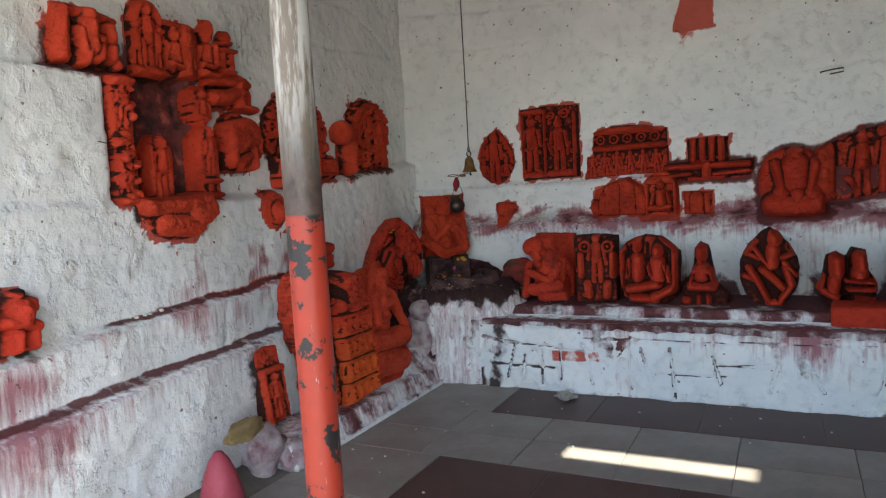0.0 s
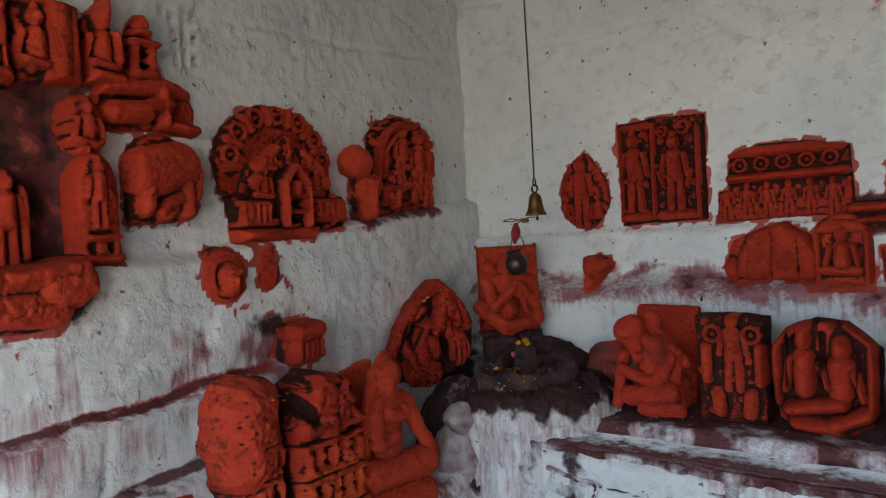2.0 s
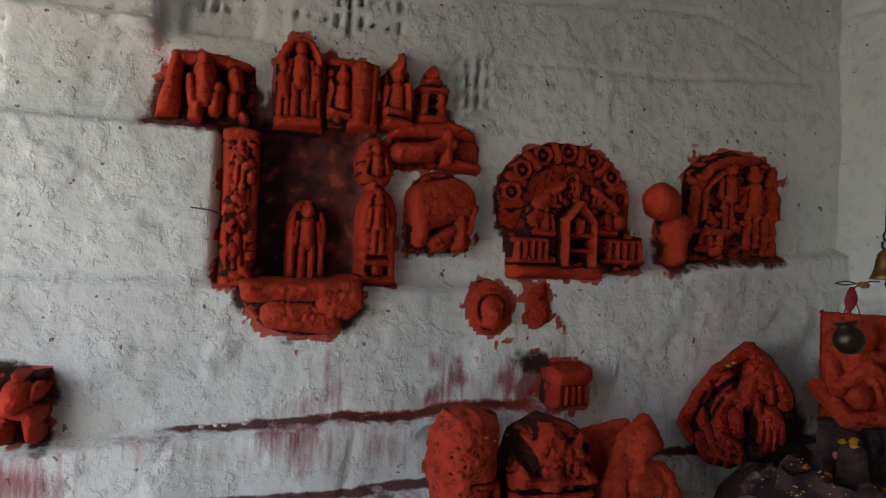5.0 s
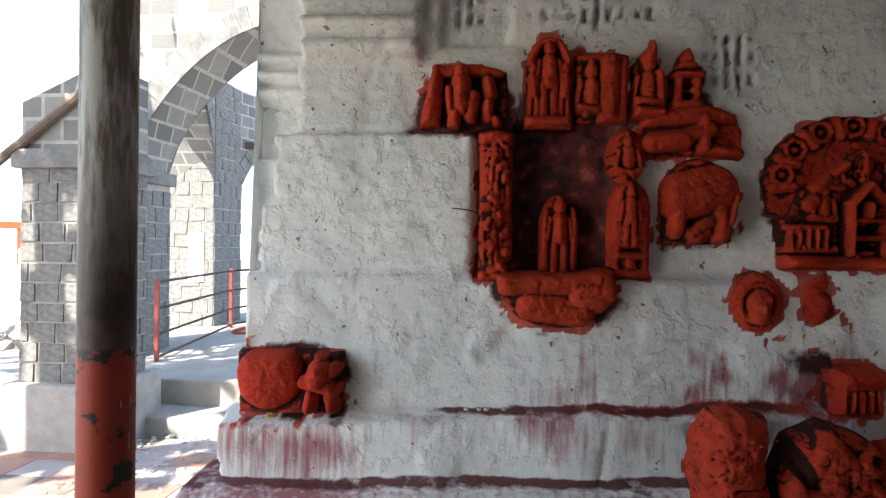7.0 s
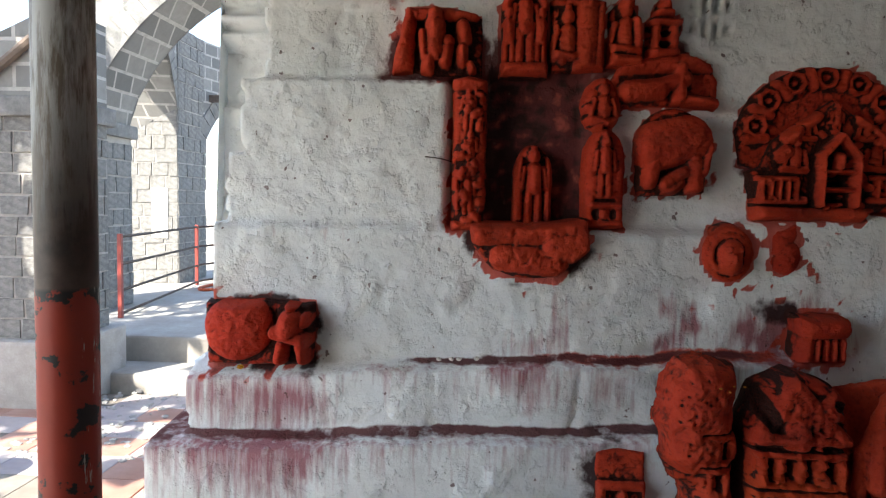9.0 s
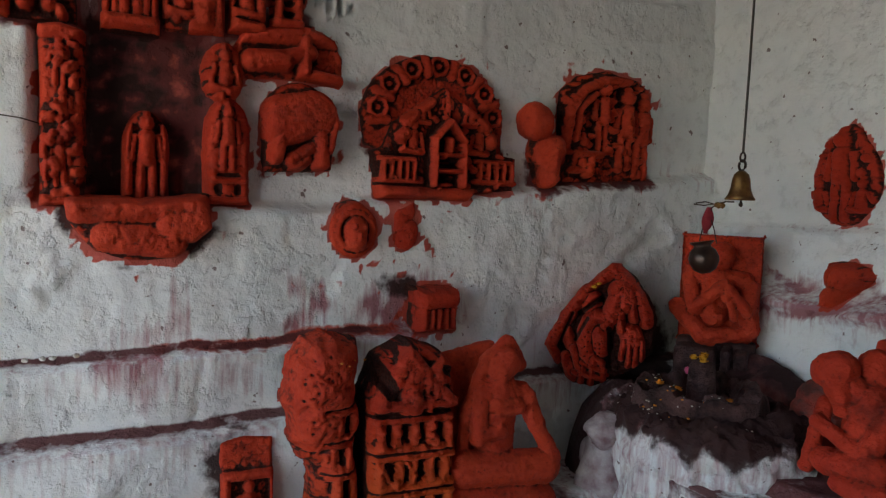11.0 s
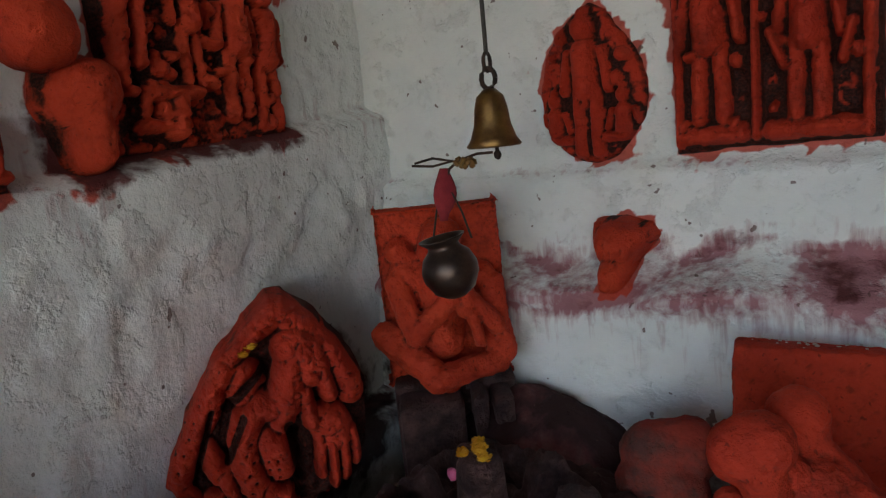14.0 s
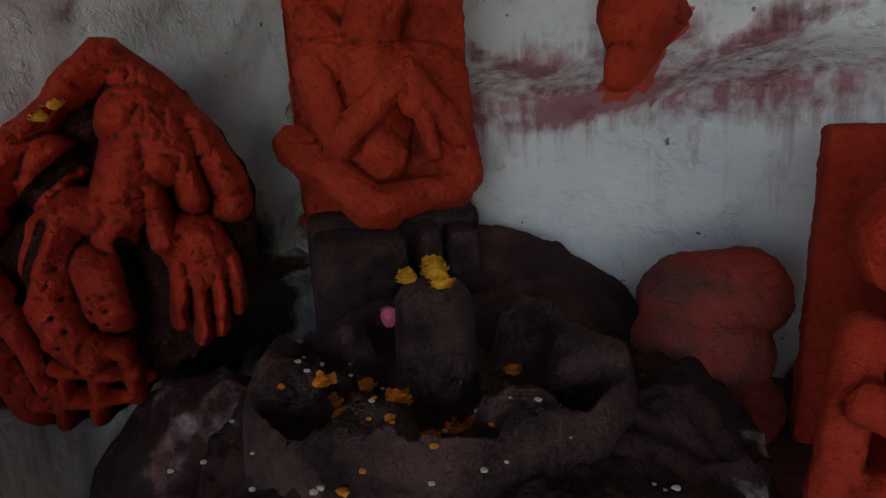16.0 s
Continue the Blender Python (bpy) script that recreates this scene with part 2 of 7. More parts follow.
def pole_material():
    m, t, p = material("chipped_pole_paint")
    c = coords(t)
    sep = t.nodes.new("ShaderNodeSeparateXYZ")
    t.links.new(c, sep.inputs[0])
    stretch = t.nodes.new("ShaderNodeMapping")
    stretch.inputs["Scale"].default_value = (30, 30, 4)
    t.links.new(c, stretch.inputs["Vector"])
    long, patch = noise_node(t, 1.0, 6, 0.7, stretch.outputs[0]), noise_node(t, 13, 5, 0.6, c)
    silver = mix(t, ramp(t, long.outputs[0], 0.44, 0.56), (0.52, 0.50, 0.45), (0.19, 0.15, 0.11))
    rust = mix(t, ramp(t, patch.outputs[0], 0.4, 0.7), (0.045, 0.030, 0.024), (0.12, 0.08, 0.06))
    low = maths(t, "ADD", sep.outputs[2], maths(t, "MULTIPLY", maths(t, "SUBTRACT", long.outputs[0], 0.5), 0.5))
    upper = mix(t, ramp(t, low, 1.66, 1.40), silver, rust)
    paint = mix(t, ramp(t, patch.outputs[0], 0.35, 0.8), (0.40, 0.040, 0.018), (0.30, 0.032, 0.018))
    paint = mix(t, ramp(t, patch.outputs[0], 0.545, 0.56), paint, (0.022, 0.02, 0.02))
    paint = mix(t, ramp(t, long.outputs[0], 0.63, 0.65), paint, (0.5, 0.46, 0.4))
    col = mix(t, ramp(t, sep.outputs[2], 1.310, 1.303), upper, paint)
    t.links.new(col, p.inputs["Base Color"])
    p.inputs["Roughness"].default_value = 0.5
    bumped(t, p, patch.outputs[0], 0.3, 0.002)
    return m


POLE = pole_material()

# ---- mesh helpers ----


def mesh_object(name, verts, faces, mat, parent=None, label="", flat=False):
    me = bpy.data.meshes.new(name)
    me.from_pydata(verts, [], faces)
    me.materials.append(mat)
    if not flat:
        me.polygons.foreach_set("use_smooth", [True] * len(me.polygons))
    ob = new(name, me)
    ob.parent = parent
    return tagged(ob, label)


def part(name, bm, mat, parent=None, label="", smooth_faces=False):
    me = bpy.data.meshes.new(name)
    bmesh.ops.recalc_face_normals(bm, faces=bm.faces)
    bm.to_mesh(me)
    bm.free()
    me.materials.append(mat)
    if smooth_faces:
        me.polygons.foreach_set("use_smooth", [True] * len(me.polygons))
    ob = new(name, me)
    ob.parent = parent
    return tagged(ob, label)


def empty(name, m, label, category, group="", kind=""):
    ob = new(name)
    ob.matrix_world = m
    return tagged(ob, label, category, group, kind)


def box(bm, x0, x1, y0, y1, z0, z1, bevel=0.0, m=None):
    r = bmesh.ops.create_cube(bm, size=1.0)
    for v in r["verts"]:
        v.co = Vector((x0 + (v.co.x + 0.5) * (x1 - x0), y0 + (v.co.y + 0.5) * (y1 - y0), z0 + (v.co.z + 0.5) * (z1 - z0)))
        if m is not None:
            v.co = m @ v.co
    if bevel:
        edges = list({e for v in r["verts"] for e in v.link_edges})
        bmesh.ops.bevel(bm, geom=edges, offset=bevel, segments=2, affect="EDGES", profile=0.6)
    return bm


def lathe(bm, profile, segments=24, centre=(0, 0, 0)):
    """A turned body from (radius, height) pairs."""
    rings = []
    for r, z in profile:
        rings.append([bm.verts.new((centre[0] + r * math.cos(a), centre[1] + r * math.sin(a), centre[2] + z))
                      for a in (2 * math.pi * i / segments for i in range(segments))])
    for a, b in zip(rings, rings[1:]):
        for i in range(segments):
            bm.faces.new((a[i], a[(i + 1) % segments], b[(i + 1) % segments], b[i]))
    for ring in (rings[0], rings[-1]):
        if (ring[0].co - ring[segments // 2].co).length > 1e-4:
            bm.faces.new(ring)
    return bm


def tube(bm, pts, radius, segments=8):
    """A round bar along a line of points."""
    pts = [Vector(p) for p in pts]
    rings = []
    for i, p in enumerate(pts):
        d = (pts[min(i + 1, len(pts) - 1)] - pts[max(i - 1, 0)]).normalized()
        side = d.cross(Vector((0, 0, 1)) if abs(d.z) < 0.9 else Vector((1, 0, 0))).normalized()
        up = side.cross(d)
        rings.append([bm.verts.new(p + radius * (math.cos(a) * side + math.sin(a) * up))
                      for a in (2 * math.pi * k / segments for k in range(segments))])
    for a, b in zip(rings, rings[1:]):
        for k in range(segments):
            bm.faces.new((a[k], a[(k + 1) % segments], b[(k + 1) % segments], b[k]))
    bm.faces.new(rings[0])
    bm.faces.new(rings[-1])
    return bm


def lump(bm, centre, size, seed, rough=0.25, sub=2):
    """An uneven pebble-like body."""
    r = bmesh.ops.create_icosphere(bm, subdivisions=sub, radius=1.0)
    for v in r["verts"]:
        k = 1 + rough * noise.noise(v.co * 1.3 + Vector((seed * 3.1, seed, 0))) + 0.4 * rough * noise.noise(v.co * 3.7 + Vector((0, seed, 9)))
        v.co = Vector(centre) + Vector((v.co.x * size[0], v.co.y * size[1], v.co.z * size[2])) * k
    return bm


def attach(ob, name, values):
    a = ob.data.attributes.new(name, "FLOAT", "POINT")
    a.data.foreach_set("value", np.ascontiguousarray(values, dtype=np.float32).ravel())


def sheet(name, us, vs, fn, mat, m, attrs=None, back=None):
    """A grid over u (right) and v (up) pushed out along w by fn(u, v); m lays (u, w, v) into the world.
    back: depth to which a skirt runs round the rim, so that the sheet is a solid body."""
    u, v = np.meshgrid(us, vs)
    w = fn(u, v)
    nu, nv = len(us), len(vs)
    pts = np.stack([u, w, v], -1).reshape(-1, 3)
    idx = np.arange(nu * nv).reshape(nv, nu)
    quads = np.stack([idx[:-1, :-1], idx[:-1, 1:], idx[1:, 1:], idx[1:, :-1]], -1).reshape(-1, 4)
    faces = quads.tolist()
    n = nu * nv
    if back is not None:
        rim = np.concatenate([idx[0, :], idx[1:, -1], idx[-1, -2::-1], idx[-2:0, 0]])
        low = pts[rim].copy()
        low[:, 1] = back
        pts = np.concatenate([pts, low])
        k = len(rim)
        faces += [[int(rim[(i + 1) % k]), int(rim[i]), n + i, n + (i + 1) % k] for i in range(k)]
        faces.append([n + i for i in range(k)])
    r = np.array(m)
    world_pts = pts @ r[:3, :3].T + r[:3, 3]
    ob = mesh_object(name, world_pts.tolist(), faces, mat)
    for key, values in (attrs(u, v, w) if attrs else {}).items():
        full = np.zeros(len(pts))
        full[:n] = np.broadcast_to(values, u.shape).ravel()
        attach(ob, key, full)
    return ob


def facing(origin, right, out):
    """Lays (u, w, v) into the world: u along right, w along out, v up."""
    r, o = Vector(right).normalized(), Vector(out).normalized()
    m = Matrix.Identity(4)
    up = r.cross(-o)
    for i in range(3):
        m[i][0], m[i][1], m[i][2], m[i][3] = r[i], o[i], up[i], origin[i]
    return m

# ---- plan: where the carvings sit (u0, u1, v0, v1, outline) ----
# left wall: u runs away from the entrance, v is the height
LEFT = {
    "corner_carving": (2.75, 3.14, 1.98, 2.27, "slant"),
    "trio_stele": (3.20, 3.40, 1.99, 2.38, "arch"),
    "seated_carving": (3.40, 3.63, 2.01, 2.31, "rect"),
    "pointed_figure": (3.62, 3.78, 2.03, 2.38, "point"),
    "shrine_model": (3.78, 3.93, 2.05, 2.33, "shrine"),
    "pilaster": (3.01, 3.16, 1.36, 1.99, "rect"),
    "niche_figure": (3.27, 3.44, 1.38, 1.73, "arch"),
    "pedestal_carving": (3.08, 3.58, 1.17, 1.43, "bowl"),
    "jamb_top": (3.54, 3.70, 1.76, 2.00, "oval"),
    "jamb": (3.55, 3.72, 1.38, 1.80, "arch"),
    "reclining_slab": (3.64, 4.09, 1.87, 2.11, "wave"),
    "animal_disc": (3.75, 4.07, 1.52, 1.88, "dome"),
    "arch_back": (4.17, 4.86, 1.58, 2.07, "halo"),
    "shrine_arch": (4.21, 4.93, 1.43, 1.93, "tiara"),
    "torso": (4.99, 5.21, 1.49, 1.77, "taper"),
    "corner_plaque": (5.15, 5.74, 1.53, 2.10, "round"),
    "disc": (4.02, 4.24, 1.17, 1.42, "oval"),
    "patch": (4.27, 4.43, 1.21, 1.43, "rough"),
    "panel_carving": (4.38, 4.58, 0.87, 1.07, "rect"),
    "corner_lion": (2.04, 2.48, 0.81, 1.08, "rect"),
}
# back wall: u runs along the wall, v is the height
BACK = {
    "oval_figure": (-1.02, -0.70, 1.38, 1.83, "egg"),
    "tall_plaque": (-0.64, -0.15, 1.39, 1.98, "rect"),
    "frieze_plaque": (-0.12, 0.51, 1.38, 1.77, "step"),
    "small_plaque": (0.63, 0.92, 1.43, 1.63, "rect"),
    "cross_bracket": (0.46, 1.08, 1.31, 1.46, "rect"),
    "animal_carving": (-0.855, -0.675, 1.03, 1.24, "muzzle"),
    "horse_lump": (-0.08, 0.37, 1.07, 1.38, "wave"),
    "arched_stele": (0.33, 0.58, 1.05, 1.41, "arch"),
    "little_shrine": (0.60, 0.81, 1.07, 1.25, "rect"),
    "broad_seated": (1.09, 1.54, 1.02, 1.52, "dome"),
    "figure_group": (1.38, 2.16, 1.12, 1.63, "wave"),
    "large_panel": (2.11, 2.86, 1.06, 1.88, "round"),
}
# the row that stands on the bench
LOW = {
    "leaning_sitter": (-0.442, -0.060, 0.501, 1.026, "lean"),
    "dark_panel": (-0.069, 0.236, 0.510, 0.993, "rect"),
    "round_stele": (0.227, 0.647, 0.501, 0.983, "octo"),
    "pointed_idol": (0.628, 0.943, 0.482, 0.926, "bell"),
    "dancing_panel": (1.000, 1.344, 0.491, 1.007, "egg"),
    "couple": (1.420, 1.755, 0.510, 0.873, "couple"),
    "standing_torso": (1.802, 1.993, 0.501, 0.964, "torso"),
    "linga_idol": (1.984, 2.204, 0.520, 0.835, "bell"),
}


def outline(kind):
    """A silhouette in the unit square."""
    def arc(cx, cy, rx, ry, a, b, n):
        return [(cx + rx * math.cos(radians(a + (b - a) * i / n)), cy + ry * math.sin(radians(a + (b - a) * i / n))) for i in range(n + 1)]
    return {
        "rect": [(0.02, 0.0), (0.98, 0.02), (1.0, 0.97), (0.5, 1.0), (0.0, 0.98)],
        "slant": [(0.0, 0.0), (0.28, 0.08), (0.45, 0.0), (1.0, 0.02), (0.98, 0.85), (0.62, 1.0), (0.18, 0.97)],
        "arch": [(0, 0), (1, 0)] + arc(0.5, 0.62, 0.5, 0.38, 0, 180, 12),
        "dome": [(0.08, 0), (0.95, 0.03)] + arc(0.5, 0.55, 0.5, 0.45, -20, 200, 14),
        "oval": arc(0.5, 0.5, 0.5, 0.5, 0, 345, 23),
        "egg": arc(0.5, 0.46, 0.5, 0.46, 120, 420, 22) + [(0.66, 0.95), (0.52, 1.0), (0.38, 0.95)],
        "point": [(0.05, 0), (0.95, 0.0), (1.0, 0.45), (0.8, 0.7), (0.62, 1.0), (0.42, 0.82), (0.1, 0.66)],
        "shrine": [(0.05, 0), (0.95, 0), (1.0, 0.6), (0.8, 0.68), (0.68, 0.85), (0.5, 1.0), (0.32, 0.85), (0.16, 0.68), (0, 0.6)],
        "bowl": [(0.0, 0.92), (0.02, 0.55), (0.2, 0.12), (0.42, 0.0), (0.75, 0.02), (0.9, 0.3), (1.0, 0.5), (0.98, 1.0), (0.5, 0.9)],
        "wave": [(0.0, 0.3), (0.08, 0.0), (0.6, 0.06), (0.98, 0.0), (1.0, 0.5), (0.9, 0.78), (0.66, 1.0), (0.42, 0.92), (0.25, 0.82), (0.1, 0.72)],
        "halo": [(0.02, 0.15), (0.3, 0.0), (0.75, 0.0), (1.0, 0.1)] + arc(0.5, 0.42, 0.5, 0.56, 0, 180, 16),
        "tiara": [(0.05, 0.0), (0.62, -0.02), (0.66, 0.06), (0.98, 0.1), (1.0, 0.42), (0.86, 0.46), (0.8, 0.68), (0.62, 0.84), (0.46, 1.0), (0.3, 0.84), (0.12, 0.66), (0.06, 0.44), (0.0, 0.4)],
        "taper": [(0.3, 0.0), (0.62, 0.02), (0.74, 0.35), (1.0, 0.72), (0.85, 1.0), (0.1, 0.96), (0.0, 0.62), (0.16, 0.35)],
        "round": [(0.0, 0.0), (1.0, 0.03), (1.0, 0.86), (0.85, 0.96), (0.5, 1.0), (0.2, 0.93), (0.03, 0.78)],
        "rough": [(0.1, 0.12), (0.6, 0.0), (1.0, 0.2), (0.9, 0.6), (0.8, 0.98), (0.4, 0.85), (0.15, 0.9), (0.2, 0.5)],
        "mushroom": [(0.38, 0.0), (1.0, 0.0), (1.0, 0.97), (0.6, 1.0), (0.25, 0.99), (0.04, 0.9), (0.0, 0.72), (0.06, 0.56), (0.34, 0.45), (0.30, 0.2)],
        "step": [(0.0, 0.0), (1.0, 0.04), (0.98, 0.88), (0.7, 0.98), (0.35, 1.0), (0.12, 0.9), (0.1, 0.45), (0.03, 0.42)],
        "lean": [(0.02, 0.0), (0.98, 0.0), (1.0, 0.97), (0.5, 1.0), (0.18, 0.98), (0.0, 0.84), (0.06, 0.72), (0.24, 0.62), (0.2, 0.3)],
        "cobra": [(0.04, 0.32), (0.15, 0.54), (0.24, 0.67), (0.37, 0.81), (0.46, 0.89), (0.58, 0.99), (0.66, 0.99), (0.74, 0.92), (0.90, 0.74), (0.98, 0.57), (0.95, 0.32), (0.80, 0.17), (0.64, 0.10), (0.49, 0.03), (0.32, 0.04), (0.16, 0.17)],
        "muzzle": [(0.30, 0.02), (0.55, 0.0), (0.70, 0.12), (0.72, 0.40), (1.0, 0.72), (0.92, 0.92), (0.5, 1.0), (0.05, 0.96), (0.0, 0.7), (0.16, 0.4), (0.18, 0.12)],
        "octo": [(0.1, 0.12), (0.3, 0.0), (0.7, 0.0), (0.95, 0.12), (1.0, 0.75), (0.72, 0.97), (0.45, 1.0), (0.15, 0.9), (0.0, 0.7)],
        "bell": [(0.0, 0.0), (1.0, 0.0), (0.98, 0.25), (0.72, 0.42), (0.7, 0.6), (0.6, 0.95), (0.45, 1.0), (0.34, 0.9), (0.28, 0.55), (0.1, 0.36)],
        "couple": [(0.25, 0.0), (0.95, 0.0), (1.0, 0.4), (0.88, 0.62), (0.82, 0.95), (0.6, 1.0), (0.5, 0.85), (0.36, 0.95), (0.2, 0.88), (0.12, 0.5), (0.0, 0.35)],
        "torso": [(0.15, 0.0), (0.8, 0.0), (0.85, 0.25), (0.68, 0.45), (0.7, 0.62), (1.0, 0.78), (0.95, 0.9), (0.7, 0.9), (0.42, 1.0), (0.1, 0.85), (0.12, 0.65), (0.2, 0.5), (0.1, 0.25)],
    }[kind]


def placed_outline(spec):
    u0, u1, v0, v1, kind = spec
    return [(u0 + a * (u1 - u0), v0 + b * (v1 - v0)) for a, b in outline(kind)]


def near(u, v, specs, names=None):
    """Distance outside the nearest carving's outline."""
    d = np.full(u.shape, 9.0)
    for key, spec in specs.items():
        if names is None or key in names:
            u0, u1, v0, v1, _ = spec
            m = (u > u0 - 0.25) & (u < u1 + 0.25) & (v > v0 - 0.25) & (v < v1 + 0.25)
            d[m] = np.minimum(d[m], poly_sd(u[m], v[m], placed_outline(spec)))
    return d


def groove(u, v, a, b, c, d, width=0.010, depth=0.010):
    wob = 0.012 * fbm(u * 7, v * 7, 5)
    return -depth * np.exp(-(seg_dist(u + wob, v + wob, a, b, c, d) / width) ** 2)


# ---- left wall: courses that step out towards the floor ----
LW = facing((-1.35, 0, 0), (-0.06, 1, 0), (1, 0.06, 0))
BW = facing((0, 6.16, 0), (1, 0, 0), (0, -1, 0))


def ledge_top(u):
    return np.where(u > 4.15, 1.42 + 0.10 * (u - 4.2), 1.39)


def ledge_a(u):
    return 0.825 + 0.038 * (u - 2.8) + 0.012 * vnoise(u * 4, u * 0, 3)


def ledge_b(u):
    return 0.55 + 0.028 * (u - 2.0) + 0.008 * vnoise(u * 4, u * 0, 4)


def wall_end(v):
    return np.where(v > 2.27, 2.27, np.where(v > 1.97, 2.25, np.where(v > 1.68, 2.16, np.where(v > 1.39, 2.10, np.where(v > 0.82, 2.06, np.where(v > 0.55, 1.98, 1.86))))))


def left_height(u, v):
    w = 0.09 * smooth(0.02, -0.03, v - ledge_top(u))
    w = w + 0.06 * smooth(3.02, 2.98, u) * smooth(1.985, 1.965, v) * smooth(1.36, 1.40, v)
    w = w + 0.09 * smooth(0.015, -0.02, v - ledge_a(u)) * smooth(4.75, 4.45, u) + 0.12 * smooth(0.015, -0.02, v - ledge_b(u))
    w = w + 0.05 * smooth(2.78, 2.75, u) * smooth(2.26, 2.29, v)
    for z, d in ((2.33, 0.045), (2.42, 0.07), (2.52, 0.045)):
        w = w + d * smooth(2.78, 2.75, u) * np.exp(-((v - z) / 0.028) ** 4)
    w = w - 0.045 * smooth(0.012, 0.0, poly_sd(u, v, [(2.86, 2.35), (3.13, 2.36), (3.14, 2.9), (2.86, 2.9)]))
    w = w + 0.016 * fbm(u * 2.3, v * 2.3, 1) + 0.009 * fbm(u * 7, v * 7, 2) + 0.012 * np.abs(fbm(u * 14, v * 14, 3)) * smooth(0.0, 0.5, fbm(u * 3, v * 3, 9)) + 0.005 * fbm(u * 26, v * 26, 4)
    w = w + 0.008 * smooth(0.0, 0.05, fbm(u * 4.5, v * 4.5, 12) - 0.12) + 0.018 * fbm(u * 9, v * 9, 13) * smooth(1.5, 1.3, v) * smooth(4.2, 4.8, u)
    for a, b, c, d in ((2.0, 1.385, 3.02, 1.39), (2.1, 1.975, 2.9, 1.985), (4.29, 2.41, 5.0, 2.43), (5.0, 2.43, 5.96, 2.51), (3.1, 2.63, 4.1, 2.68), (4.1, 2.68, 5.3, 2.78),
                       (5.3, 2.78, 6.0, 2.52), (5.9, 1.6, 5.83, 1.75), (5.83, 1.75, 5.82, 2.1), (2.95, 0.84, 2.97, 0.57), (3.55, 0.86, 3.5, 0.58), (4.05, 1.78, 4.2, 1.8), (4.0, 1.60, 4.2, 1.62)):
        w = w + groove(u, v, a, b, c, d, 0.011, 0.014)
    nib = ((u > 3.82) & (u < 4.2) & (v > 2.16) & (v < 2.38)) | ((u > 3.26) & (u < 3.76) & (v > 2.42) & (v < 2.6)) | ((u > 2.88) & (u < 3.1) & (v > 2.42) & (v < 2.7))
    cu, cv = (u * 19) % 1.0, (v * 11 + 0.25) % 1.0
    w = w - 0.045 * nib * smooth(0.30, 0.18, np.abs(cu - 0.5) * 1.6 + np.abs(cv - 0.5) * 0.55)
    inner = poly_sd(u, v, [(3.15, 1.40), (3.56, 1.40), (3.56, 2.0), (3.15, 2.0)])
    w = w - 0.075 * smooth(0.02, -0.01, inner)
    w = np.where(u < wall_end(v) + 0.02 * fbm(u * 0 + 3, v * 9, 8), w - 0.9 * smooth(0.0, 0.03, wall_end(v) + 0.02 * fbm(u * 0 + 3, v * 9, 8) - u), w)
    return w


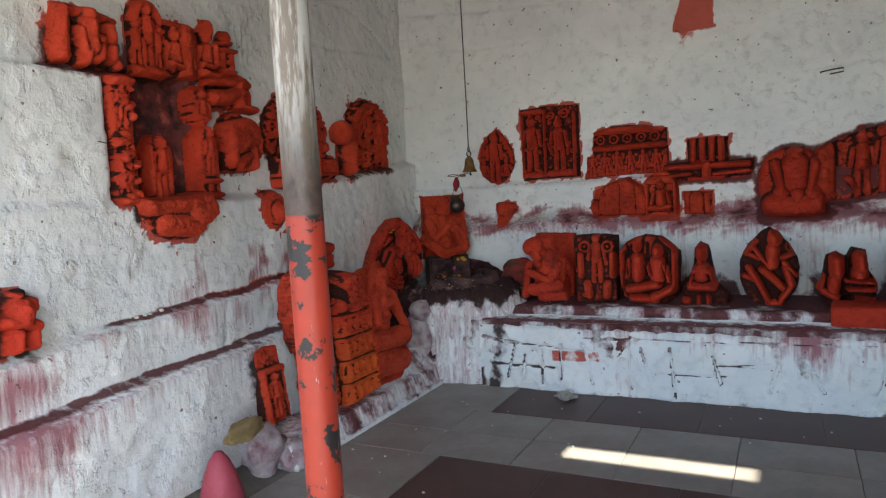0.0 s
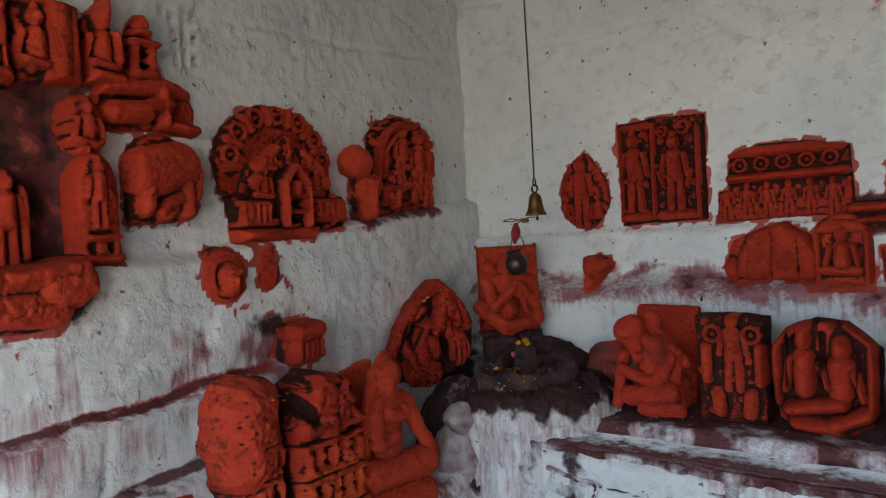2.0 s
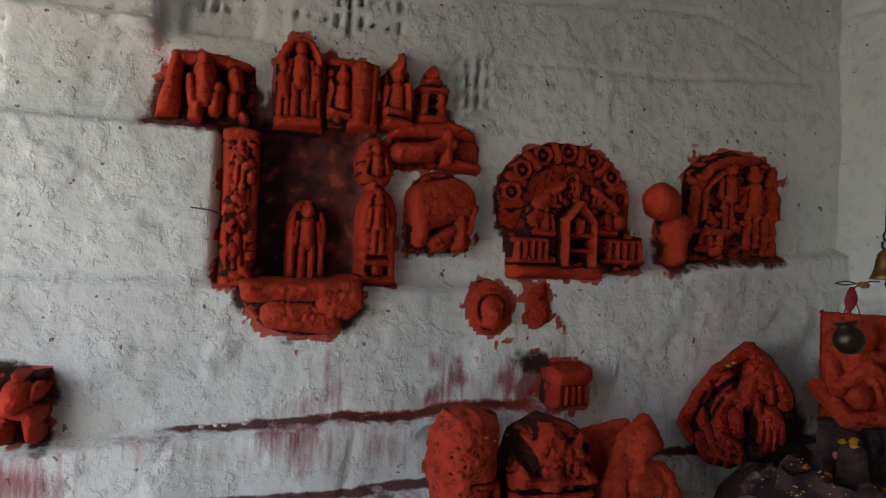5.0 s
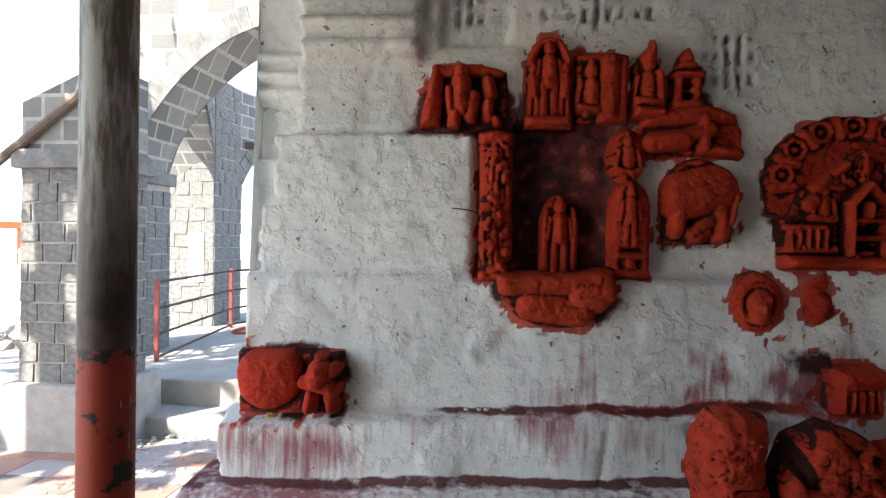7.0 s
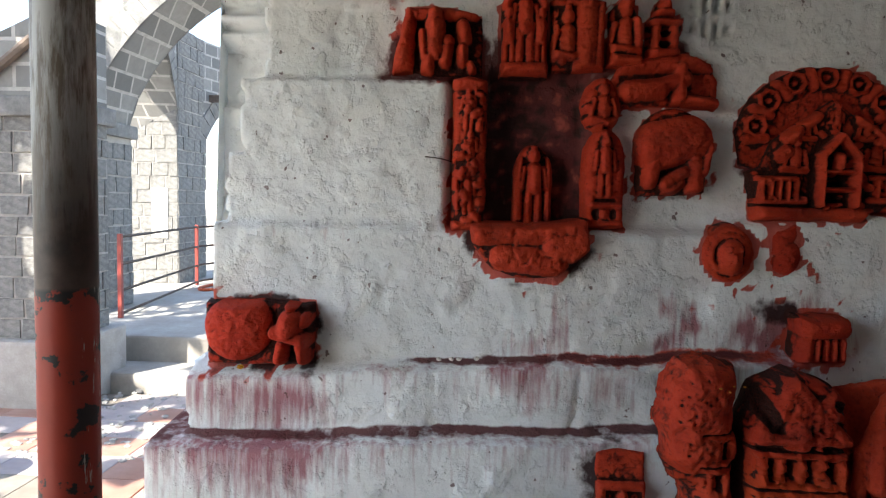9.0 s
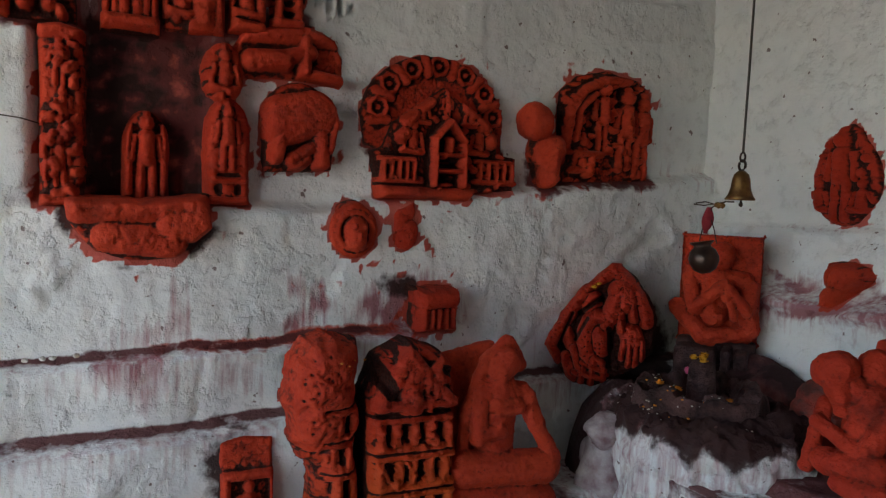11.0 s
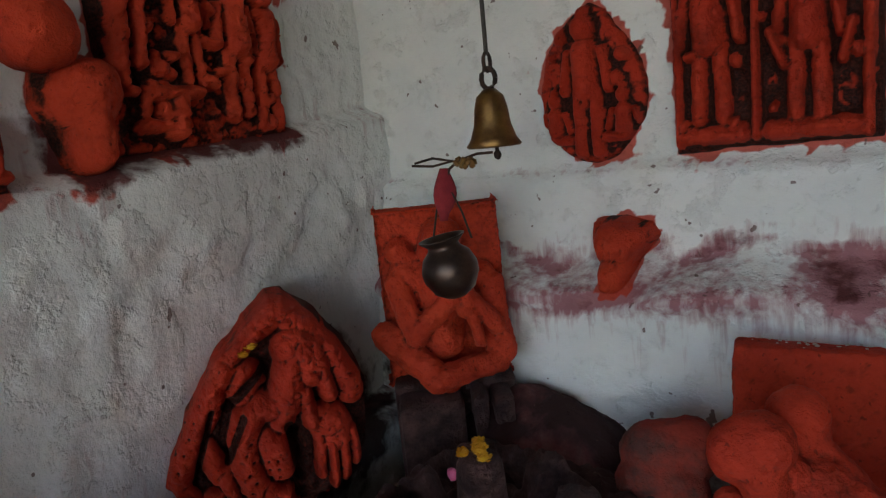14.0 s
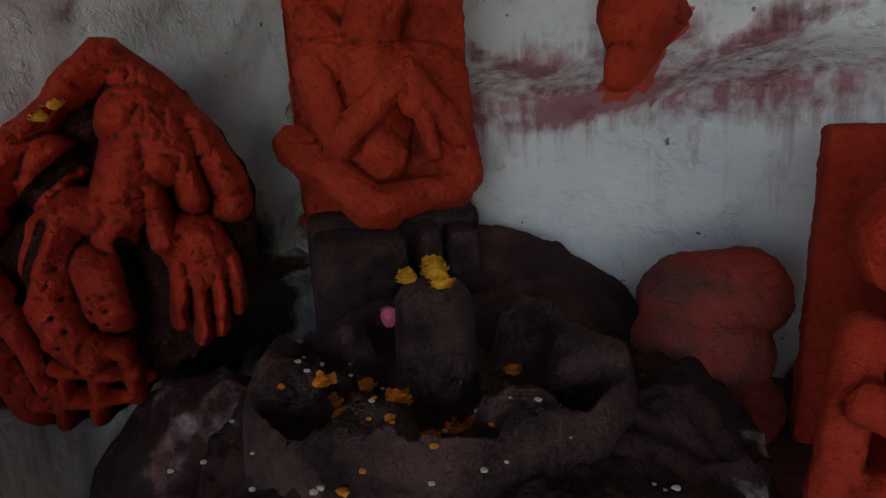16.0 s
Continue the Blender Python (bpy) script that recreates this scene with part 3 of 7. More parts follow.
def left_stains(u, v, w):
    d = near(u, v, LEFT)
    n1, n2 = fbm(u * 3, v * 3, 21), fbm(u * 9, v * 6, 22)
    n3 = fbm(u * 26, v * 26, 23)
    red = 0.9 * smooth(np.maximum(0.008 + 0.022 * n2 + 0.034 * n3, 0.002), 0.0, d) + 0.5 * smooth(0.16, 0.0, d) * smooth(0.15, 0.5, n3) + 0.40 * smooth(0.13, 0.0, d) * smooth(0.0, 0.6, n2)
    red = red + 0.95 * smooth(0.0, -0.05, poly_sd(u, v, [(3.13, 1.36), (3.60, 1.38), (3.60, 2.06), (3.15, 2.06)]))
    da, db = v - ledge_a(u), v - ledge_b(u)
    red = np.maximum(red, 0.75 * smooth(3.0, 3.6, u) * smooth(4.6, 4.2, u) * np.exp(-((da - 0.01) / 0.025) ** 2))
    red = np.maximum(red, 0.34 * smooth(0.20, 0.02, np.abs(v - 1.08)) * smooth(0.0, 0.6, n2) * smooth(3.3, 3.7, u) * smooth(4.6, 4.2, u))
    pink = 0.62 * smooth(-0.36, -0.02, da) * smooth(0.01, -0.01, da) * (0.55 + 0.45 * n2) * smooth(4.7, 4.2, u) + 0.42 * smooth(-0.35, 0.0, db) * smooth(0.01, -0.01, db)
    pink = pink + 0.40 * np.exp(-((u - 2.35) / 0.25) ** 2) * smooth(0.80, 0.70, v) + 0.20 * smooth(2.3, 1.9, u) * smooth(0.9, 0.7, v)
    pink = pink + 0.38 * smooth(0.2, 0.0, np.abs(v - ledge_top(u) - 0.0)) * smooth(4.6, 5.0, u) * smooth(0.0, 0.4, n2 + 0.2)
    pink = pink + 0.35 * smooth(0.35, 0.05, np.hypot(u - 5.0, v - 0.85)) + 0.3 * smooth(0.3, 0.05, np.abs(v - 1.0)) * smooth(3.2, 3.7, u) * smooth(4.7, 4.3, u) * smooth(0.0, 0.6, n2)
    pink = pink + 0.30 * smooth(0.26, 0.05, np.abs(v - 1.0)) * smooth(2.6, 3.6, u) * smooth(5.0, 4.6, u) * smooth(-0.2, 0.6, n2) + 0.3 * smooth(0.12, 0.0, np.abs(v - 1.36)) * smooth(0.0, 0.5, n2)
    span = smooth(2.9, 3.5, u) * smooth(4.8, 4.4, u)
    pink = pink + 0.50 * smooth(0.34, 0.0, da) * smooth(-0.02, 0.01, da) * span * smooth(-0.6, 0.35, n1 + n2)
    pink = pink + 0.32 * smooth(-0.30, -0.02, da) * smooth(0.01, -0.01, da) * smooth(2.0, 2.2, u) * smooth(4.7, 4.2, u) * smooth(-0.2, 0.4, n1)
    red = red + 0.42 * smooth(0.36, 0.05, np.abs(v - 1.12)) * span * smooth(0.18, 0.45, n3) * smooth(-0.2, 0.3, n1)
    maroon = 1.0 * np.exp(-((da - 0.008) / 0.012) ** 2) * smooth(2.75, 2.95, u) * smooth(4.4, 4.15, u) + 1.0 * np.exp(-((db - 0.008) / 0.012) ** 2)
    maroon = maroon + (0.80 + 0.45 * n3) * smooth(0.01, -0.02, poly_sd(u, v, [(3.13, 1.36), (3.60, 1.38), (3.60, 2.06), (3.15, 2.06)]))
    maroon = maroon + 0.75 * smooth(0.07, 0.0, near(u, v, LEFT, ("trio_stele", "seated_carving", "pointed_figure", "corner_carving", "shrine_model"))) * smooth(2.2, 2.12, v)
    maroon = maroon + 0.7 * smooth(0.06, 0.0, near(u, v, LEFT, ("corner_plaque", "torso", "arch_back"))) * smooth(1.75, 1.6, v)
    soot = 0.95 * smooth(0.10, 0.01, np.hypot((u - 4.37) * np.where(u < 4.37, 0.45, 1.0), v - 1.06 - 0.15 * (4.37 - u))) + 0.8 * smooth(0.06, 0.0, near(u, v, LEFT, ("corner_lion", "pedestal_carving"))) * smooth(0.2, 0.7, vnoise(u * 11, v * 11, 9) + 0.5)
    # niche back: black mottling over the dark red, thickest at its lower left
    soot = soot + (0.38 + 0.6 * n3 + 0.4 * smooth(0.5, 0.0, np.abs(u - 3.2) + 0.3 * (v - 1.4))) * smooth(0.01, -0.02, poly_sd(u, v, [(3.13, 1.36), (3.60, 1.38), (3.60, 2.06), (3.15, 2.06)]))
    soot = soot + 0.9 * smooth(0.20, 0.0, np.hypot(u - 3.62, (v - 0.45) * 0.7)) + 0.6 * smooth(0.05, 0.0, near(u, v, LEFT, ("animal_disc",))) * smooth(1.6, 1.5, v)
    soot = soot + 0.95 * smooth(0.36, 0.12, np.hypot((u - 5.62) * 0.9, v - 0.72) + 0.05 * n2) + 0.6 * smooth(0.10, 0.0, np.hypot(u - 5.42, (v - 0.95) * 0.4))
    return {"red": red, "pink": pink, "maroon": maroon, "soot": soot}


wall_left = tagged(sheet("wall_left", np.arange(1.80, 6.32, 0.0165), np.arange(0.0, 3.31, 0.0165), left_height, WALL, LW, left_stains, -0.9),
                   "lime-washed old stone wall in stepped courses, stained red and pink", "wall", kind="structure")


# ---- back wall with two ledges ----
def back_ledge(u):
    return 1.085 - 0.010 * u + 0.02 * vnoise(u * 3, u * 0, 7)


def back_height(u, v):
    w = 0.05 * smooth(1.385, 1.35, v + 0.012 * vnoise(u * 4, u * 0, 6))
    w = w + 0.14 * smooth(0.045, -0.055, v - back_ledge(u)) + 0.02 * np.exp(-((v - back_ledge(u) + 0.05) / 0.03) ** 2)
    w = w + 0.015 * fbm(u * 1.8, v * 1.8, 31) + 0.010 * fbm(u * 7, v * 7, 32) + 0.007 * fbm(u * 22, v * 22, 33) + 0.007 * smooth(0.0, 0.05, fbm(u * 4.5, v * 4.5, 35) - 0.15)
    w = w + 0.045 * fbm(u * 5 + v * 3, v * 22 + 2 * np.sin(u * 5), 34) * smooth(0.20, 0.02, np.abs(v - back_ledge(u) + 0.0))
    for a, b, c, d in ((-1.65, 2.88, -0.9, 2.80), (-0.9, 2.80, -0.29, 2.77), (-1.42, 2.54, -0.9, 2.50), (-0.9, 2.50, -0.32, 2.505), (-0.13, 1.69, -0.03, 1.72), (0.52, 1.64, 0.62, 1.66),
                       (1.46, 2.03, 1.85, 2.04), (1.55, 2.2, 1.6, 2.05), (2.4, 2.4, 3.2, 2.42)):
        w = w + groove(u, v, a, b, c, d, 0.012, 0.022)
    return w


def back_stains(u, v, w):
    d = near(u, v, BACK)
    n1, n2 = fbm(u * 3, v * 3, 41), fbm(u * 9, v * 9, 42)
    n3 = fbm(u * 26, v * 26, 43)
    red = 0.9 * smooth(np.maximum(0.006 + 0.020 * n2 + 0.034 * n3, 0.002), 0.0, d) + 0.5 * smooth(0.10, 0.0, d) * smooth(0.2, 0.5, n3) + 0.34 * smooth(0.10, 0.0, d) * smooth(0.0, 0.6, n2)
    red = np.maximum(red, 0.9 * smooth(0.02, 0.0, poly_sd(u, v, [(0.56, 2.40), (0.84, 2.40), (0.82, 2.62), (0.75, 3.0), (0.6, 3.0), (0.62, 2.62)]) + 0.03 * n2))
    red = np.maximum(red, 0.62 * smooth(0.10, 0.03, np.abs(u - 0.66)) * smooth(2.2, 2.4, v) * smooth(2.45, 2.4, v))
    dl = v - back_ledge(u)
    pink = 0.75 * smooth(0.15, 0.0, np.abs(dl)) * (0.7 + 0.5 * n2) + 0.42 * smooth(-0.45, 0.0, dl) * smooth(0.0, -0.05, dl)
    pink = pink + 0.45 * np.exp(-((v - 1.37) / 0.022) ** 2) * smooth(-0.2, 0.3, n2)
    for x in (0.60, 1.42, 1.85):
        pink = pink + 0.5 * np.exp(-((u - x) / 0.10) ** 2) * smooth(1.0, 0.6, v)
    fold = fbm(u * 5 + v * 3, v * 22 + 2 * np.sin(u * 5), 34)
    pink = pink + 0.45 * smooth(0.22, 0.04, np.abs(dl)) * smooth(0.05, -0.35, fold)
    maroon = 0.42 * smooth(0.16, 0.03, np.abs(dl)) * smooth(-0.18, -0.5, fold) + 0.45 * np.exp(-((dl + 0.02) / 0.03) ** 2) * smooth(-0.1, 0.5, n2) + 0.8 * smooth(0.05, 0.0, near(u, v, LOW)) * smooth(0.75, 0.55, v) + 0.55 * smooth(0.62, 0.48, v)
    maroon = maroon + 0.75 * smooth(0.05, 0.0, near(u, v, BACK, ("figure_group", "cross_bracket", "broad_seated")))
    # black tone round three stones' feet and low at the wall's left end
    soot = 0.6 * smooth(0.04, 0.0, near(u, v, LOW, ("dark_panel", "round_stele", "couple"))) * smooth(0.7, 0.5, v) + 0.5 * smooth(-1.0, -1.2, u) * smooth(1.0, 0.8, v)
    return {"red": red, "pink": pink, "maroon": maroon, "soot": soot}


wall_back = tagged(sheet("wall_back", np.arange(-1.85, 5.2, 0.0175), np.arange(0.0, 3.31, 0.0175), back_height, WALL, BW, back_stains, -0.5),
                   "lime-washed old stone wall with a rounded ledge, stained pink", "wall", kind="structure")


# ---- bench along the back wall, with its plinth ----
def bench_cracks(u, v):
    w = 0.0
    for i, x in enumerate((-0.42, -0.32, -0.18, -0.05, 0.16, 0.40, 0.52, 0.66, 0.92, 1.18, 1.46, 1.72)):
        lean = 0.14 * (hash2(np.array(i), np.array(3), 5) - 0.5)
        top = 0.22 + 0.16 * hash2(np.array(i), np.array(1), 2)
        low = 0.02 + 0.12 * hash2(np.array(i), np.array(2), 4)
        w = w + groove(u, v, x, low, x + lean, top, 0.0075, 0.030)
    w = w + groove(u, v, -0.6, 0.34, -0.35, 0.31, 0.009, 0.028) + groove(u, v, -0.35, 0.31, 0.15, 0.27, 0.006, 0.016) + groove(u, v, 0.92, 0.235, 1.18, 0.24, 0.008, 0.028) + groove(u, v, 0.4, 0.15, 0.95, 0.17, 0.006, 0.014) + groove(u, v, -0.55, 0.17, -0.1, 0.15, 0.008, 0.022) + groove(u, v, 0.1, 0.36, 1.7, 0.385, 0.006, 0.012)
    return w


def bench_front(u, v):
    return 0.022 * fbm(u * 3, v * 4, 51) + 0.014 * fbm(u * 11, v * 11, 52) + 0.006 * fbm(u * 30, v * 30, 59) + bench_cracks(u, v) + 0.02 * smooth(0.44, 0.40, v) - 0.03 * smooth(0.42, 0.47, v)


def bench_stains(u, v, w):
    n = fbm(u * 7, v * 3, 53)
    crack = smooth(-0.006, -0.014, bench_cracks(u, v))
    red = 0.62 * smooth(0.015, 0.0, poly_sd(u, v, [(-0.10, 0.21), (0.2, 0.215), (0.2, 0.275), (-0.1, 0.27)]))
    return {"red": red, "pink": 0.60 * smooth(0.24, 0.45, v) * (0.5 + 0.7 * n) + 0.3 * smooth(0.1, 0.5, fbm(u * 2.5, v * 2, 60)) + 0.45 * np.exp(-((u - 1.42) / 0.12) ** 2) * smooth(0.05, 0.3, v),
            "maroon": 0.8 * smooth(0.43, 0.46, v) + 0.25 * smooth(0.05, 0.0, v), "soot": 1.0 * crack + 0.8 * smooth(-0.30, -0.52, u) * smooth(-0.4, 0.3, n) + 0.35 * smooth(0.06, 0.0, v) * smooth(-0.2, 0.4, n)}


bench = empty("bench", pose(0.7, 5.1, 0), "whitewashed cracked masonry bench with maroon-stained top", "bench", kind="structure")
ob = sheet("front_face", np.arange(-0.62, 1.985, 0.009), np.append(np.arange(0.0, 0.46, 0.009), 0.46), bench_front, WALL, facing((0, 5.11, 0), (1, 0, 0), (0, -1, 0)), bench_stains, -0.3)
ob.parent, ob.matrix_parent_inverse = bench, bench.matrix_world.inverted()


def bench_top(u, v):
    return 0.452 + 0.065 * smooth(5.33, 5.37, v + 0.02 * vnoise(u * 5, u * 0, 2)) + 0.008 * fbm(u * 5, v * 5, 54) + 0.004 * fbm(u * 17, v * 17, 55)


def top_stains(u, v, w):
    n = fbm(u * 6, v * 6, 56)
    return {"pink": 0.6 + 0.3 * n, "maroon": 0.62 + 0.45 * n - 0.75 * np.exp(-((v - 5.35) / 0.03) ** 2) * smooth(-0.1, 0.4, fbm(u * 8, v, 57)) + 0.4 * smooth(5.42, 5.6, v),
            "soot": 0.45 * smooth(0.0, 0.6, n) + 0.62 * np.exp(-((v - 5.29) / 0.035) ** 2), "red": 0 * u}


ob = sheet("top_face", np.arange(-0.75, 2.01, 0.014), np.arange(5.10, 6.1, 0.014), bench_top, WALL, facing((0, 0, 0), (1, 0, 0), (0, 0, 1)), top_stains, 0.05)
ob.parent, ob.matrix_parent_inverse = bench, bench.matrix_world.inverted()

low_bench = tagged(sheet("low_bench", np.arange(1.985, 5.0, 0.02), np.append(np.arange(0.0, 0.26, 0.02), 0.26), lambda u, v: 0.012 * fbm(u * 4, v * 4, 58), WALL,
                         facing((0, 5.13, 0), (1, 0, 0), (0, -1, 0)), lambda u, v, w: {"pink": 0.4 + 0 * u, "maroon": 0.6 * smooth(0.2, 0.26, v), "soot": 0 * u, "red": 0 * u}, -0.95),
                   "lower whitewashed masonry step beside the bench", "bench", kind="structure")


# ---- kerb under the left-hand stones ----
def kerb_top(u, v):
    return 0.13 + 0.02 * fbm(u * 4, v * 4, 61) + 0.008 * fbm(u * 15, v * 15, 62) - 0.1 * smooth(-0.96, -0.92, u + 0.03 * fbm(v * 3, v * 0, 63)) + 0.12 * smooth(4.72, 4.82, v) * smooth(-1.0, -1.08, u)


def kerb_stains(u, v, w):
    n = fbm(u * 6, v * 6, 64)
    return {"pink": 0.55 + 0.4 * n, "maroon": 0.35 + 0.6 * n, "soot": 0.35 * smooth(-1.0, -1.2, u) + 0.3 * n, "red": 0 * u}


kerb = tagged(sheet("kerb", np.arange(-1.5, -0.90, 0.013), np.arange(3.45, 5.25, 0.013), kerb_top, WALL, facing((0, 0, 0), (1, 0, 0), (0, 0, 1)), kerb_stains, 0.0),
              "low uneven whitewashed kerb stained with pink powder", "kerb", kind="structure")

# ---- floor, ceiling, closing walls ----
slab = bmesh.new()
box(slab, -1.9, 5.5, -1.2, 6.5, -0.12, -0.006)
floor = tagged(part("floor", slab, GROUT), "tiled temple porch floor in pale beige and brown", "floor", kind="structure")
roof = bmesh.new()
# The slabs leave an unseen gap, added to throw a sun patch on the floor.
box(roof, -2.3, 5.5, 2.58, 6.6, 3.30, 3.48)
box(roof, -2.3, 5.5, 0.45, 2.36, 3.30, 3.48)
box(roof, -2.3, 3.02, 2.36, 2.58, 3.30, 3.48)
box(roof, 4.05, 5.5, 2.36, 2.58, 3.30, 3.48)
# Unseen beam, added to cut sky light on the upper left wall.
box(roof, -1.0, 2.2, 0.45, 0.65, 2.66, 3.297)
ceiling = tagged(part("ceiling", roof, CEILING_PAINT), "lime-washed porch ceiling slab, its sun gap and front beam added unseen", "ceiling", kind="structure")

# Unseen walls, added to keep side light and bounce off the left wall.
side = bmesh.new()
box(side, 5.2, 5.5, 0.45, 6.6, -0.006, 3.297)
box(side, 3.0, 5.2, 0.45, 0.70, -0.006, 3.297)
tagged(part("wall_right", side, STONE), "plain dull grey stone wall, added unseen to close the porch to side light", "wall", kind="structure")

# ---- carved stones ----
# a mark is a rounded ridge: (u, v, u, v, radius, height), in metres from the stone's lower corner


def standing(x, y, h, k=0.9):
    r = h * k
    return [(x - .07 * h, y, x - .06 * h, y + .45 * h, .055 * h, .05 * r), (x + .07 * h, y, x + .06 * h, y + .45 * h, .055 * h, .05 * r),
            (x, y + .46 * h, x, y + .72 * h, .105 * h, .10 * r), (x - .13 * h, y + .72 * h, x - .17 * h, y + .45 * h, .042 * h, .06 * r),
            (x + .13 * h, y + .72 * h, x + .17 * h, y + .45 * h, .042 * h, .06 * r), (x, y + .87 * h, x, y + .90 * h, .085 * h, .11 * r), (x, y + .97 * h, x, y + h, .05 * h, .08 * r)]


def seated(x, y, h, k=0.9):
    r = h * k
    return [(x - .30 * h, y + .12 * h, x + .26 * h, y + .10 * h, .10 * h, .13 * r), (x - .26 * h, y + .16 * h, x + .10 * h, y + .08 * h, .07 * h, .16 * r),
            (x, y + .24 * h, x, y + .55 * h, .15 * h, .15 * r), (x - .20 * h, y + .56 * h, x - .27 * h, y + .26 * h, .06 * h, .12 * r), (x + .20 * h, y + .56 * h, x + .27 * h, y + .26 * h, .06 * h, .12 * r),
            (x, y + .78 * h, x, y + .82 * h, .12 * h, .17 * r), (x, y + .93 * h, x, y + .97 * h, .07 * h, .12 * r)]


def clutter(n, w, h, seed, size=0.022, height=0.02):
    """Small worn carvings scattered over a panel."""
    rnd = random.Random(seed)
    out = []
    for _ in range(n):
        u, v, a, l = rnd.uniform(.08, .92) * w, rnd.uniform(.06, .94) * h, rnd.uniform(0, 6.28), rnd.uniform(0.1, 1.0) * size
        out.append((u, v, u + l * math.cos(a), v + l * math.sin(a), size * rnd.uniform(.5, 1.1), height * rnd.uniform(.5, 1.2)))
    return out


def pits(n, u0, u1, v0, v1, seed, r=0.012, depth=0.03, long=0.03):
    """Small drilled or broken hollows."""
    rnd = random.Random(seed)
    out = []
    for _ in range(n):
        u, v, a, l = rnd.uniform(u0, u1), rnd.uniform(v0, v1), rnd.choice((0.1, 1.5, 1.7)), rnd.uniform(0, long)
        out.append((u, v, u + l * math.cos(a), v + l * math.sin(a), r * rnd.uniform(.6, 1.3), depth * rnd.uniform(.6, 1.2)))
    return out


def posts(n, x0, x1, y0, y1, r, height):
    return [(x0 + (x1 - x0) * (i + .5) / n, y0, x0 + (x1 - x0) * (i + .5) / n, y1, r, height) for i in range(n)]


def rings(x, y, r, n, height):
    """A wheel: a rim of short ridges round a hub."""
    out = [(x, y, x, y, .3 * r, height)]
    for i in range(n):
        a, b = 2 * math.pi * i / n, 2 * math.pi * (i + 1) / n
        out.append((x + r * math.cos(a), y + r * math.sin(a), x + r * math.cos(b), y + r * math.sin(b), .22 * r, height))
    return out


def stone(name, spec, m, thick, marks, label, edge=0.03, res=0.005, bare_shade=0.0, orange=0.0, wear=0.004, below=0.03, mat=None, seed=1, cut=(), busy=0.2, gain=1.75, crease_shade=1.0, group="carved stones"):
    """A carved stone as one solid body: silhouette, thickness, ridges, worn noise. cut: ridges that sink in."""
    u0, u1, v0, v1, kind = spec
    pts = placed_outline(spec)
    us, vs = np.arange(u0 - 2 * res, u1 + 3 * res, res), np.arange(v0 - 2 * res, v1 + 3 * res, res)
    u, v = np.meshgrid(us, vs)
    wob = 0.25 * edge * fbm(u * 14, v * 14, seed + 70)
    sd = poly_sd(u, v, pts) + wob
    bump, hole = np.zeros(u.shape), np.zeros(u.shape)
    for a, b, c, d, r, h in marks:
        q = seg_dist(u, v, u0 + a, v0 + b, u0 + c, v0 + d) / r
        bump = np.maximum(bump, gain * h * np.sqrt(np.clip(1 - q * q, 0, 1)))
    for a, b, c, d, r, h in cut:
        q = seg_dist(u, v, u0 + a, v0 + b, u0 + c, v0 + d) / r
        bump = bump - h * np.exp(-q * q * 1.5)
        hole = np.maximum(hole, smooth(0.008, 0.02, h * np.exp(-q * q * 1.5)))
    # chisel lines and worn hollows between the ridges
    wu, wv = u + 0.010 * fbm(u * 25, v * 25, seed + 80), v + 0.010 * fbm(u * 25, v * 25, seed + 81)
    chisel = np.maximum(smooth(0.17, 0.04, np.abs(fbm(wu * 13 + seed, wv * 13, seed + 90))), 0.8 * smooth(0.15, 0.03, np.abs(fbm(wu * 29, wv * 29 + seed, seed + 91))))
    knob = np.clip(fbm(u * 34, v * 34, seed + 92), 0, 1)
    bump = bump + busy * (0.014 * knob - 0.024 * chisel)
    k = np.clip(-sd / edge, 0, 1)
    rim = np.sqrt(np.clip(1 - (1 - k) ** 2, 0, 1))
    worn = wear * fbm(u * 22, v * 22, seed) + 0.6 * wear * fbm(u * 60, v * 60, seed + 3)
    w = (thick + bump) * rim + worn * rim - below * (1 - np.clip(k * 4, 0, 1))
    # draw the rim's grid points onto the silhouette
    gv, gu = np.gradient(sd, res)
    pull = (sd > 0) & (sd < 1.6 * res)
    u = np.where(pull, u - sd * gu, u)
    v = np.where(pull, v - sd * gv, v)
    inside = sd <= 0
    cells = inside[:-1, :-1] | inside[:-1, 1:] | inside[1:, 1:] | inside[1:, :-1]
    idx = np.arange(u.size).reshape(u.shape)
    quads = np.stack([idx[:-1, :-1], idx[:-1, 1:], idx[1:, 1:], idx[1:, :-1]], -1)[cells]
    # a flat back and a skirt close the body
    count = {}
    for q in quads.tolist():
        for i in range(4):
            e = (q[i], q[(i + 1) % 4])
            count[e] = 1
    rim_edges = [e for e in count if (e[1], e[0]) not in count]
    used = np.unique(quads)
    remap = -np.ones(u.size, int)
    remap[used] = np.arange(len(used))
    pts3 = np.stack([u.ravel()[used], w.ravel()[used], v.ravel()[used]], -1)
    faces = remap[quads].tolist()
    back = {}
    extra = []
    for a, b in rim_edges:
        for p in (a, b):
            if p not in back:
                back[p] = len(pts3) + len(extra)
                extra.append((u.ravel()[p], -below - 0.01, v.ravel()[p]))
        faces.append([int(remap[b]), int(remap[a]), back[a], back[b]])
    pts3 = np.concatenate([pts3, np.array(extra)]) if extra else pts3
    r = np.array(m)
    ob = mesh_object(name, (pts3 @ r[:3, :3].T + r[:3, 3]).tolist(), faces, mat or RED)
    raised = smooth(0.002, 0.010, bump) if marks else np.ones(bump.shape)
    # Crease shade for the colour: relief lying below its blurred surroundings.
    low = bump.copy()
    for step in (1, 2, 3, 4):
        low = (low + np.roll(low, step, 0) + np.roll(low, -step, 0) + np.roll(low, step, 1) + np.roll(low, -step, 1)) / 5
